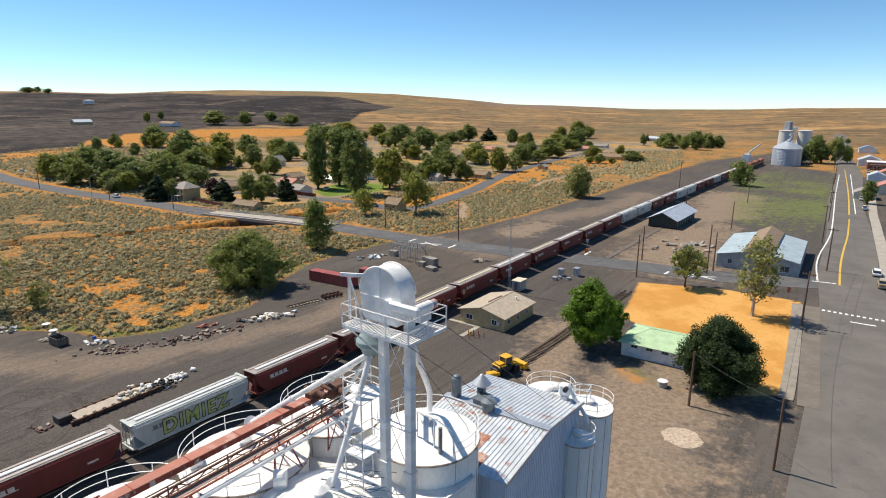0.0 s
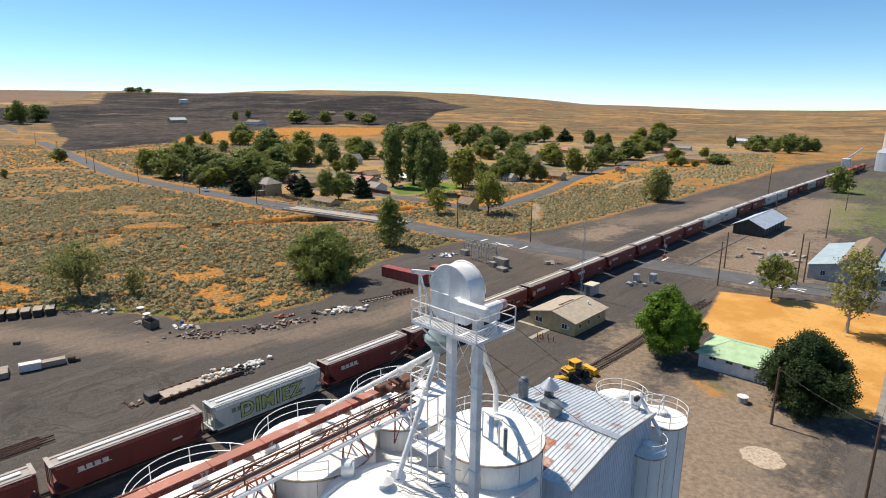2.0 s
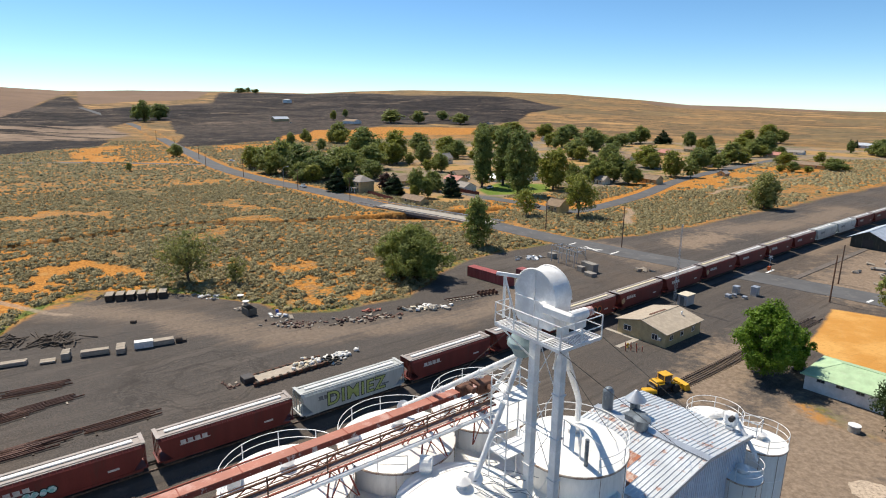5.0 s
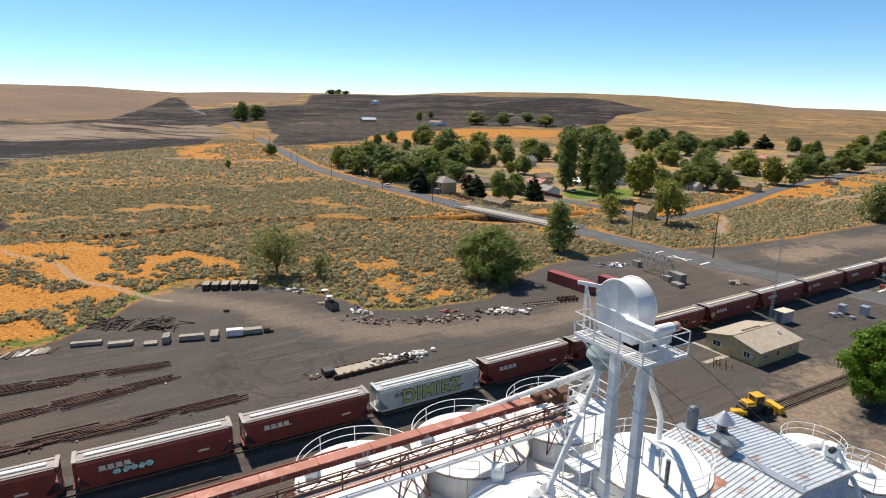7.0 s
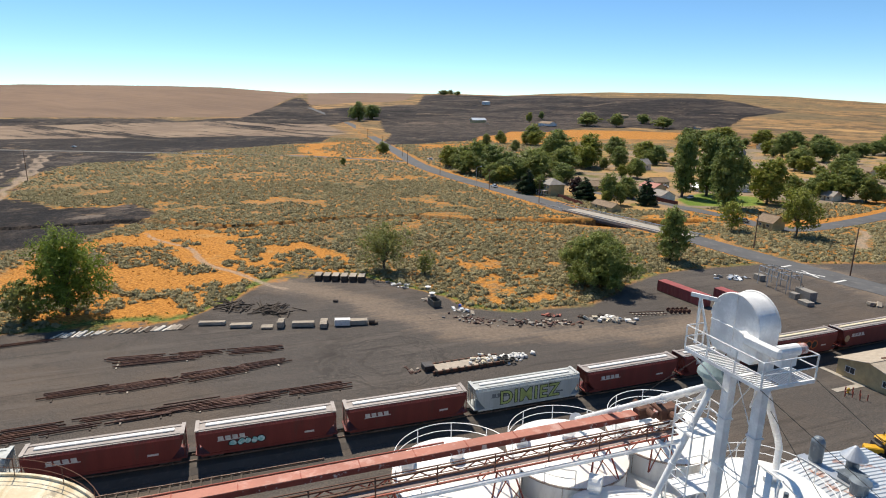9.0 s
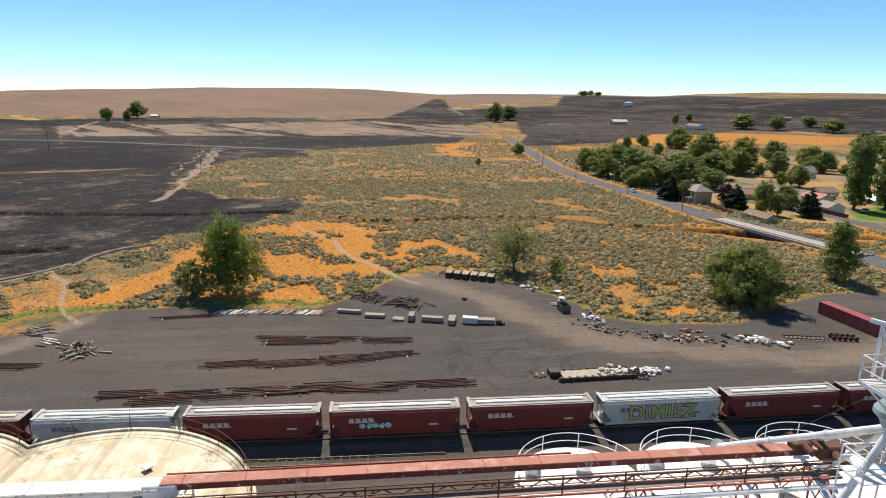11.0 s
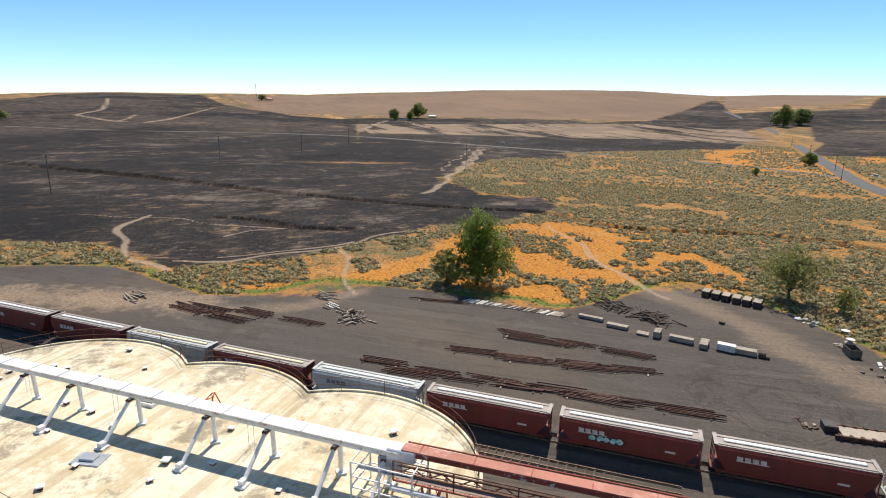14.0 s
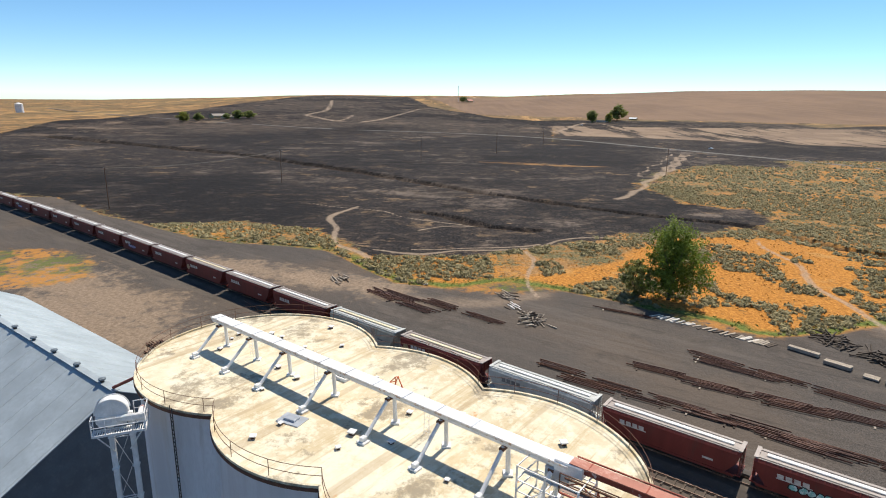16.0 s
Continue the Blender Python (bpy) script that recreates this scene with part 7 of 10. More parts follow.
def scatter_brush(name, label, mat, r0, r1, per_m2, tufts, seed, az0=-22.0, az1=128.0, lo=0.42, size=(0.5, 1.15), rows=0, only_rim=False):
    rng = np.random.default_rng(seed)
    area = radians(az1 - az0) * (r1 * r1 - r0 * r0) / 2
    n = int(area * per_m2)
    az = rng.uniform(az0, az1, n)
    r = np.sqrt(rng.uniform(r0 * r0, r1 * r1, n))
    x, y = -r * np.sin(np.radians(az)), r * np.cos(np.radians(az))
    p = to_plane(az, r)
    yard = yard_side(az, r, p)
    keep = (yard < -0.6) & (region(p, TOWN) < 0.5) & (region(p, GREEN) < 0) & (r > 97)
    burnt = region(p, BURNT)
    keep &= burnt < -0.3
    orange = region(p, ORANGE) > 0.2
    thick = 0.55 * lattice_noise(x, y, 26.0, seed + 1) + 0.45 * lattice_noise(x, y, 7.0, seed + 2)
    keep &= thick > np.where(orange, 0.475, lo)
    keep &= (~orange) | (rng.random(n) < 0.85)
    if only_rim:
        keep = (yard < -0.1) & (yard > -2.2) & (r > 97)
    keep &= ~near_road(x, y, (COUNTY, CROSSING, MAIN, [(-92, 231), (-41, 208)], [(-60, 272), (-36, 259), (-14, 246), (14, 300), (42, 380), (96, 489)]), 7.5)
    x, y, az, r = x[keep], y[keep], az[keep], r[keep]
    clear = (wash_gap(x, y) > 3.0 + 13.0 * np.exp(-((x + 67) ** 2 + (y - 219) ** 2) / 500)) & (np.minimum.reduce([line_gap(x, y, t) / w for t, w in TRAILS]) > 1.3)
    clear &= (line_gap(x, y, COUNTY) > 9.5) | (rng.random(len(x)) < 0.2)
    x, y, az, r = x[clear], y[clear], az[clear], r[clear]
    n = len(x)
    s = rng.uniform(*size, n) * (0.8 + 0.5 * rng.random(n) ** 3)
    z = np.where(r > 550, land(az, r), 0.0)
    base = np.stack([x, y, z], 1)
    v, q = np.zeros((0, 3)), np.zeros((0, 4), int)
    if rows:
        # a lumpy dome of twigs under the tufts
        sides = 6 if rows > 2 else 5
        turn = rng.uniform(0, 6.28, n)
        rings = []
        for k in range(rows + 1):
            e = (k / rows) ** 0.8 * radians(84)
            a = turn[:, None] + np.arange(sides) * 2 * math.pi / sides + rng.uniform(-0.3, 0.3, (n, sides))
            w = s[:, None] * rng.uniform(0.55, 0.95, (n, sides)) * math.cos(e)
            h = s[:, None] * rng.uniform(0.45, 0.70, (n, 1)) * math.sin(e) * rng.uniform(0.8, 1.1, (n, sides))
            rings.append(np.stack([base[:, 0:1] + w * np.cos(a), base[:, 1:2] + w * np.sin(a), base[:, 2:3] + h], 2))
        v = np.stack(rings, 1).reshape(-1, 3)
        per = (rows + 1) * sides
        cell = np.array([(k * sides + i, k * sides + (i + 1) % sides, (k + 1) * sides + (i + 1) % sides, (k + 1) * sides + i) for k in range(rows) for i in range(sides)])
        q = (np.arange(n)[:, None, None] * per + cell[None]).reshape(-1, 4)
    if tufts:
        which = np.repeat(np.arange(n), tufts)
        d = rng.normal(size=(len(which), 3))
        d /= np.linalg.norm(d, axis=1)[:, None]
        d[:, 2] = np.abs(d[:, 2])
        k = s[which][:, None]
        rad = (0.85 + 0.25 * rng.random((len(which), 1))) if rows else (0.45 + 0.55 * rng.random((len(which), 1)))
        pos = base[which] + d * k * rad * np.array([1, 1, 0.72]) + np.array([0, 0, 0.05])
        v2, q2 = leaf_quads(pos, s[which] * (0.30 if rows else 0.55) * rng.uniform(0.6, 1.2, len(which)), rng, d * 0.7 + np.array([0, 0, 0.4]), 0.35)
        q = np.concatenate([q, q2 + len(v)])
        v = np.concatenate([v, v2])
    ob = new(name, array_mesh(name, v, q, mat))
    return tagged(ob, label, "shrubs", kind="stuff")


sage_mat = leafy("sage_leaves", (0.158, 0.136, 0.066), (0.360, 0.310, 0.166), 0.85, 0.18)
weed_mat = leafy("green_weeds", (0.07, 0.095, 0.016), (0.18, 0.22, 0.04), 0.7)
straw_mat = leafy("dry_grass_tufts", (0.26, 0.115, 0.022), (0.50, 0.25, 0.06), 0.9)
scatter_brush("sagebrush", "grey-green sagebrush scattered over the dry range", sage_mat, 97, 190, 0.60, 20, 101, lo=0.29, rows=3, size=(0.55, 1.3))
scatter_brush("sagebrush", "grey-green sagebrush thinning towards the road", sage_mat, 190, 330, 0.50, 8, 111, lo=0.27, rows=2, size=(0.6, 1.3))
scatter_brush("sagebrush", "far grey-green sagebrush on the valley floor", sage_mat, 330, 700, 0.17, 0, 121, lo=0.33, rows=2, size=(0.8, 1.7))
scatter_brush("weeds", "low green weeds along the edge of the yard", weed_mat, 97, 215, 0.35, 8, 131, only_rim=True, size=(0.2, 0.45))
scatter_brush("grass_tufts", "dry gold grass tufts between the sagebrush", straw_mat, 97, 230, 0.22, 5, 141, lo=0.36, size=(0.25, 0.5))

# ---- buildings ----
tan_wall = surf("tan_painted_wall", (0.50, 0.38, 0.20), 0.8, worn=(0.36, 0.27, 0.15), amount=0.4, coarse=0.8)
tan_roof = surf("tan_shingle_roof", (0.42, 0.355, 0.275), 0.85, worn=(0.36, 0.30, 0.23), amount=0.5, coarse=1.2, fine=5)
white_wall = surf("white_wall", (0.72, 0.72, 0.72), 0.75, worn=(0.5, 0.48, 0.45), amount=0.3, coarse=0.8)
green_roof = surf("pale_green_roof", (0.40, 0.56, 0.34), 0.6, worn=(0.50, 0.58, 0.40), amount=0.5, coarse=0.6)
teal_roof = surf("faded_teal_roof", (0.40, 0.48, 0.51), 0.5, 0.1, worn=(0.50, 0.56, 0.58), amount=0.5, coarse=0.4)
brown_roof = surf("weathered_brown_roof", (0.25, 0.18, 0.12), 0.9, worn=(0.36, 0.27, 0.18), amount=0.7, coarse=0.5)
tin_roof = surf("bright_tin_roof", (0.62, 0.66, 0.70), 0.4, 0.3, worn=(0.5, 0.45, 0.4), amount=0.3, coarse=0.6)
dark_wall = surf("dark_green_boards", (0.05, 0.055, 0.045), 0.85, worn=(0.16, 0.13, 0.10), amount=0.5, coarse=1.0, streak=True)
grey_wall = surf("grey_board_wall", (0.36, 0.37, 0.38), 0.8, worn=(0.26, 0.24, 0.22), amount=0.4, coarse=0.8)
red_roof = surf("pinkish_red_roof", (0.46, 0.20, 0.16), 0.8, worn=(0.55, 0.34, 0.28), amount=0.5, coarse=0.6)
grey_shingle = surf("grey_shingle", (0.30, 0.27, 0.24), 0.9, worn=(0.40, 0.36, 0.32), amount=0.5, coarse=0.8)
cream_wall = surf("cream_siding", (0.60, 0.54, 0.42), 0.8, worn=(0.45, 0.4, 0.32), amount=0.3)
brick_red = surf("dark_red_brick", (0.24, 0.075, 0.055), 0.9, worn=(0.16, 0.06, 0.05), amount=0.5, coarse=1.0)
blue_roof = surf("blue_metal_roof", (0.16, 0.30, 0.50), 0.5)
door_mat = surf("brown_door", (0.24, 0.16, 0.09), 0.7)


def glass():
    n = Nodes("window_glass")
    return n.done((0.03, 0.04, 0.05), 0.08, 0.0, 0.8)


pane_mat = glass()


def window_on(parent, x, y, z, w, h, face, frame_mat):
    """A framed window on the wall whose outward side is face: 'x+', 'x-', 'y+' or 'y-'."""
    s = 1 if face[1] == "+" else -1
    t = 0.05
    fr = Geo()
    pn = Geo()
    if face[0] == "y":
        for a, b, c, d in ((-w / 2 - .07, -w / 2, -h / 2 - .07, h / 2 + .07), (w / 2, w / 2 + .07, -h / 2 - .07, h / 2 + .07), (-w / 2, w / 2, h / 2, h / 2 + .07), (-w / 2, w / 2, -h / 2 - .07, -h / 2), (-.025, .025, -h / 2, h / 2)):
            fr.box(x + a, y + min(0, s * t), z + c, x + b, y + max(0, s * t), z + d)
        pn.box(x - w / 2, y + min(0, s * 0.02), z - h / 2, x + w / 2, y + max(0, s * 0.02), z + h / 2)
    else:
        for a, b, c, d in ((-w / 2 - .07, -w / 2, -h / 2 - .07, h / 2 + .07), (w / 2, w / 2 + .07, -h / 2 - .07, h / 2 + .07), (-w / 2, w / 2, h / 2, h / 2 + .07), (-w / 2, w / 2, -h / 2 - .07, -h / 2), (-.025, .025, -h / 2, h / 2)):
            fr.box(x + min(0, s * t), y + a, z + c, x + max(0, s * t), y + b, z + d)
        pn.box(x + min(0, s * 0.02), y - w / 2, z - h / 2, x + max(0, s * 0.02), y + w / 2, z + h / 2)
    win = part("window", fr, frame_mat, parent)
    part("pane", pn, pane_mat, win)


def gable_building(name, label, category, m, L, W, eave, ridge, wall_mat, roof_mat, over=0.4, group="", roof_label=""):
    """A gabled building with walls of thickness: local x along the ridge, origin at the middle of its floor."""
    ob = thing(name, label, category, m, group)
    a, b, t = L / 2, W / 2, 0.2
    for x0, x1 in ((-a, -a + t), (a - t, a)):
        prof = [(-b, 0), (b, 0), (b, eave), (0, ridge), (-b, eave)]
        g = Geo().add([(x0, y, z) for y, z in prof] + [(x1, y, z) for y, z in prof], [(4, 3, 2, 1, 0), (5, 6, 7, 8, 9)] + [(i, (i + 1) % 5, 5 + (i + 1) % 5, 5 + i) for i in range(5)])
        part("wall", g, wall_mat, ob)
    for y0, y1 in ((-b, -b + t), (b - t, b)):
        part("wall", Geo().box(-a + t, y0, 0, a - t, y1, eave - 0.01), wall_mat, ob)
    drop = (ridge - eave) / b * over
    for s in (-1, 1):
        g = Geo()
        v = [(x, y, z + k) for k in (0.03, 0.15) for x, y, z in ((-a - over, 0, ridge), (a + over, 0, ridge), (a + over, s * (b + over), eave - drop), (-a - over, s * (b + over), eave - drop))]
        g.add(v, [(0, 1, 2, 3), (7, 6, 5, 4), (0, 4, 5, 1), (1, 5, 6, 2), (2, 6, 7, 3), (3, 7, 4, 0)])
        part("roof_slope", g, roof_mat, ob, roof_label)
    part("ridge_cap", Geo().bar((-a - over, 0, ridge + 0.17), (a + over, 0, ridge + 0.17), 0.35, 0.05), roof_mat, ob)
    return ob


# railway office
office = gable_building("railway_office", "small tan railway office with shallow gable roof", "building", pose(11.3, 114.8, 0, 0, 0, 54.5), 12.2, 10.2, 2.75, 4.0, tan_wall, tan_roof, 0.45)
for y, w in ((2.9, 1.5), (-2.9, 1.1)):
    window_on(office, -6.1, y, 1.55, w, 0.95, "x-", white_steel)
part("door", Geo().box(-6.16, 0.35, 0.05, -6.1, 1.3, 2.1).box(-6.2, 0.45, 1.0, -6.16, 0.55, 1.08), tan_wall, office, "tan painted door")
part("air_conditioner", Geo().box(-6.5, -4.3, 1.2, -6.1, -3.6, 1.75, c=0.04), galvanised, office)
for x in (-4.2, -0.6, 3.4):
    window_on(office, x, -5.1, 1.6, 0.9, 0.85, "y-", white_steel)
part("roof_patch", Geo().bar((-2.5, 0.6, 4.02), (2.2, 0.25, 4.12), 0.5, 0.25), rust_dark, office, "rusty ridge strip")
part("roof_vent", Geo().lathe([(0.14, 3.4), (0.14, 4.1), (0.26, 4.12), (0.1, 4.3)], 12, (3.6, -2.4, 0)), white_steel, office)
slab = solid("concrete_path", Geo().box(-0.5, -5.0, 0.0, 0.5, 0.6, 0.05).box(-7.0, 0.6, 0.0, 0.5, 1.5, 0.05), concrete, "thin concrete path in front of the office", "path", pose(6.5, 108.9, 0.03, 0, 0, -36), kind="structure")
for k in range(7):
    p = (5.0 + (k % 4) * 0.95, 103.6 + (k // 4) * 1.6 + (k % 2) * 0.4)
    post = thing("bollard", "short red steel bollard in the gravel", "bollard", pose(p[0], p[1], 0), "red bollards")
    part("pipe", Geo().rod((0, 0, 0), (0, 0, 1.05), 0.09, n=10), red_rust, post)
hyd = thing("fire_hydrant", "yellow fire hydrant between red bollards", "hydrant", pose(5.4, 105.4, 0))
part("barrel", Geo().lathe([(0.2, 0), (0.15, 0.1), (0.15, 0.65), (0.2, 0.68), (0.16, 0.82), (0.05, 0.9)], 14), yellow_line, hyd)
part("outlet", Geo().rod((-0.3, 0, 0.55), (0.3, 0, 0.55), 0.08, n=10), yellow_line, hyd)

# hut and lattice mast by the track
hut = thing("signal_hut", "cream signal equipment hut beside the track", "hut", pose(18.2, 134.0, 0, 0, 0, 54))
part("body", Geo().box(-1.6, -1.1, 0.15, 1.6, 1.1, 2.5, c=0.04), galvanised, hut)
part("roof", Geo().box(-1.75, -1.25, 2.5, 1.75, 1.25, 2.62, c=0.03), cream_wall, hut)
part("door", Geo().box(-1.66, -0.45, 0.3, -1.6, 0.45, 2.2), grey_duct, hut)
mast = thing("lattice_mast", "slim steel lattice radio mast", "mast", pose(15.6, 132.0, 0, 0, 0, 20))
for k in range(3):
    a = radians(k * 120)
    part("leg", Geo().rod((0.35 * math.cos(a), 0.35 * math.sin(a), 0), (0.14 * math.cos(a), 0.14 * math.sin(a), 18.5), 0.03, n=5), galvanised, mast)
lat = Geo()
for k in range(24):
    z0, z1 = k * 0.77, (k + 1) * 0.77
    for j in range(3):
        a, b = radians(j * 120), radians(j * 120 + 120)
        f0, f1 = 0.35 - 0.21 * z0 / 18.5, 0.35 - 0.21 * z1 / 18.5
        lat.rod((f0 * math.cos(a), f0 * math.sin(a), z0), (f1 * math.cos(b), f1 * math.sin(b), z1), 0.016, n=4)
part("bracing", lat, galvanised, mast)
for x, y, s, z in ((30.6, 146.4, 1.5, 1.8), (34.6, 146.2, 1.7, 2.1), (28.3, 142.6, 1.3, 0.7), (31.8, 142.8, 1.0, 0.5), (29.8, 143.6, 0.8, 0.6)):
    cab = thing("equipment_cabinet", "grey steel signal equipment cabinet by the crossing", "cabinet", pose(x, y, 0, 0, 0, 54), "signal cabinets")
    part("body", Geo().box(-s / 2, -s * 0.4, 0.1, s / 2, s * 0.4, z, c=0.04), galvanised, cab)
    part("lid", Geo().box(-s / 2 - .06, -s * 0.4 - .06, z, s / 2 + .06, s * 0.4 + .06, z + 0.07), galvanised, cab)
    part("base", Geo().box(-s / 2 - .1, -s * 0.45, 0, s / 2 + .1, s * 0.45, 0.12), concrete, cab)
sig = thing("crossing_signal", "railway crossing signal post with red lamps", "signal", pose(43.2, 171.5, 0, 0, 0, -35))
part("pole", Geo().rod((0, 0, 0), (0, 0, 4.2), 0.07, n=8), galvanised, sig)
part("crossbuck", Geo().bar((-0.5, 0, 3.3), (0.5, 0, 4.1), 0.05, 0.2).bar((0.5, 0, 3.3), (-0.5, 0, 4.1), 0.05, 0.2), white_steel, sig)
part("lamp", Geo().rod((-0.5, -0.2, 2.7), (-0.5, 0, 2.7), 0.2, n=12), dark_steel, sig)
part("lamp", Geo().rod((0.5, -0.2, 2.7), (0.5, 0, 2.7), 0.2, n=12), dark_steel, sig)
part("box", Geo().box(-0.4, -0.3, 0, 0.4, 0.3, 1.1, c=0.04), orange_paint, sig)

# green-roofed hall
hall = thing("green_roofed_house", "low white block house with pale green hipped roof", "house", pose(39.6, 97.2, 0, 0, 0, -34))
HL, HW = 6.4, 4.7
hw = Geo()
hw.box(-HL, -HW, 0, HL, -HW + 0.2, 2.7).box(-HL, HW - 0.2, 0, HL, HW, 2.7).box(-HL, -HW + 0.2, 0, -HL + 0.2, HW - 0.2, 2.7).box(HL - 0.2, -HW + 0.2, 0, HL, HW - 0.2, 2.7)
part("wall", hw, white_wall, hall)
o = 0.55
corners = [(-HL - o, -HW - o, 2.6), (HL + o, -HW - o, 2.6), (HL + o, HW + o, 2.6), (-HL - o, HW + o, 2.6)]
ra, rb = (-HL + HW * 0.75, 0, 4.2), (HL - HW * 0.75, 0, 4.2)
for f in ((0, 1, "ab"), (2, 3, "ba")):
    p, q = corners[f[0]], corners[f[1]]
    tops = (rb, ra) if f[2] == "ab" else (ra, rb)
    g = Geo().add([p, q, tops[0], tops[1]] + [(x, y, z - 0.12) for x, y, z in (p, q, tops[0], tops[1])], [(0, 1, 2, 3), (7, 6, 5, 4), (0, 4, 5, 1)])
    part("roof_slope", g, green_roof, hall)
for p, q, t3 in ((corners[1], corners[2], rb), (corners[3], corners[0], ra)):
    g = Geo().add([p, q, t3] + [(x, y, z - 0.12) for x, y, z in (p, q, t3)], [(0, 1, 2), (5, 4, 3), (0, 3, 4, 1)])
    part("roof_slope", g, green_roof, hall)
part("hip_cap", Geo().bar(corners[0], ra, 0.2, 0.08).bar(ra, rb, 0.2, 0.08).bar(rb, corners[1], 0.2, 0.08), green_roof, hall)
for x in (-4.2, -1.6, 1.0, 3.8):
    window_on(hall, x, -HW, 2.05, 1.0, 0.42, "y-", grey_wall)
tub = thing("concrete_ring", "round concrete well ring on dry ground", "well", pose(34.6, 84.7, 0))
part("ring", Geo().lathe([(0.75, 0), (0.75, 0.9), (0.6, 0.9), (0.6, 0.1), (0.01, 0.1)], 24, caps=False), concrete, tub)
part("lid", Geo().lathe([(0.8, 0.9), (0.8, 0.98), (0.1, 1.02)], 24), white_wall, tub)

# trackside freight shed
fs = gable_building("freight_shed", "dark wooden freight shed with bright tin roof", "shed", pose(87.0, 219.6, 0, 0, 0, 54), 27, 9.5, 3.3, 5.6, dark_wall, tin_roof, 0.9)
for k in range(7):
    part("board_strip", Geo().box(-11 + k * 3.6, -4.82, 0.2, -10.7 + k * 3.6, -4.75, 3.1), grey_wall, fs)
part("door", Geo().box(-13.56, -1.4, 0.4, -13.5, 1.4, 2.9), dark_steel, fs)

# warehouse with raised middle
WM = pose(92.2, 164.0, 0, 0, 0, 56) @ Matrix.Diagonal((1, 0.82, 1, 1))
wh = thing("warehouse", "old warehouse with raised brown middle roof and faded teal wings", "warehouse", WM)
a = 15.5
for y0, y1, z0, z1, rm in ((3.8, 12.0, 5.0, 3.6, teal_roof), (-12.0, -3.8, 3.6, 5.0, teal_roof)):
    g = Geo()
    for x0, x1 in ((-a, -a + .2), (a - .2, a)):
        g.add([(x, y, z) for x in (x0, x1) for y, z in ((y0, 0), (y1, 0), (y1, z1), (y0, z0))], [(3, 2, 1, 0), (4, 5, 6, 7), (0, 1, 5, 4), (1, 2, 6, 5), (2, 3, 7, 6), (3, 0, 4, 7)])
    out = y1 - 0.2 if y1 > 10 else y0
    g.box(-a + .2, out, 0, a - .2, out + 0.2, min(z0, z1) - 0.02)
    part("wall", g, grey_wall, wh)
    rf = Geo().add([(x, y, z + k) for k in (0.05, 0.15) for x, y, z in ((-a - .5, y0, z0), (a + .5, y0, z0), (a + .5, y1 + (.5 if y1 > 10 else 0), z1 - (.09 if y1 > 10 else 0)), (-a - .5, y1 + (.5 if y1 > 10 else 0), z1 - (.09 if y1 > 10 else 0)))], [(3, 2, 1, 0), (4, 5, 6, 7), (0, 1, 5, 4), (1, 2, 6, 5), (2, 3, 7, 6), (3, 0, 4, 7)])
    part("wing_roof", rf, rm, wh, "faded pale teal sheet roof")
mid_g = Geo()
prof = [(-3.8, 0), (3.8, 0), (3.8, 5.6), (0, 7.2), (-3.8, 5.6)]
for x0, x1 in ((-a, -a + .2), (a - .2, a)):
    mid_g.add([(x, y, z) for x in (x0, x1) for y, z in prof], [(4, 3, 2, 1, 0), (5, 6, 7, 8, 9)] + [(i, (i + 1) % 5, 5 + (i + 1) % 5, 5 + i) for i in range(5)])
mid_g.box(-a + .2, -3.8, 3.5, a - .2, -3.6, 5.58).box(-a + .2, 3.6, 3.5, a - .2, 3.8, 5.58)
part("wall", mid_g, grey_wall, wh)
for s in (-1, 1):
    g = Geo().add([(x, y, z + k) for k in (0.05, 0.17) for x, y, z in ((-a - .4, 0, 7.2), (a + .4, 0, 7.2), (a + .4, s * 4.3, 5.4), (-a - .4, s * 4.3, 5.4))], [(0, 1, 2, 3), (7, 6, 5, 4), (0, 4, 5, 1), (1, 5, 6, 2), (2, 6, 7, 3), (3, 7, 4, 0)])
    part("roof_slope", g, brown_roof, wh, "weathered brown roof")
part("door", Geo().box(-a - 0.06, -2.6, 0.1, -a, -0.2, 3.0), door_mat, wh)
window_on(wh, -a, -8.0, 1.7, 2.4, 1.6, "x-", white_wall)
window_on(wh, -a, 8.0, 1.9, 1.2, 1.2, "x-", white_wall)

# ---- town houses ----
r_h = random.Random(12)
HOUSES = [(-251, 390, 18, 6, 5), (-106, 302, 17, 10, 4.6), (-82, 244, 13, 5, 3.4), (-118, 417, 10, 8, 7.5), (-86, 338, 10, 8, 4.6), (-82, 314, 11, 8, 4.4), (-70, 287, 8, 8, 4.6), (-63, 331, 6.5, 6, 4), (-20, 243, 7, 6, 5.2), (-59, 659, 13, 9, 7), (-73, 700, 15, 9, 6), (-83, 603, 8, 7, 6), (22, 355, 12, 7, 4.6), (-12, 404, 9, 8, 4), (7, 468, 10, 8, 4.6), (12, 494, 9, 8, 5.4), (-5, 342, 8, 6, 4.4), (45, 557, 11, 8, 5.6), (68, 472, 11, 7, 4.6)]
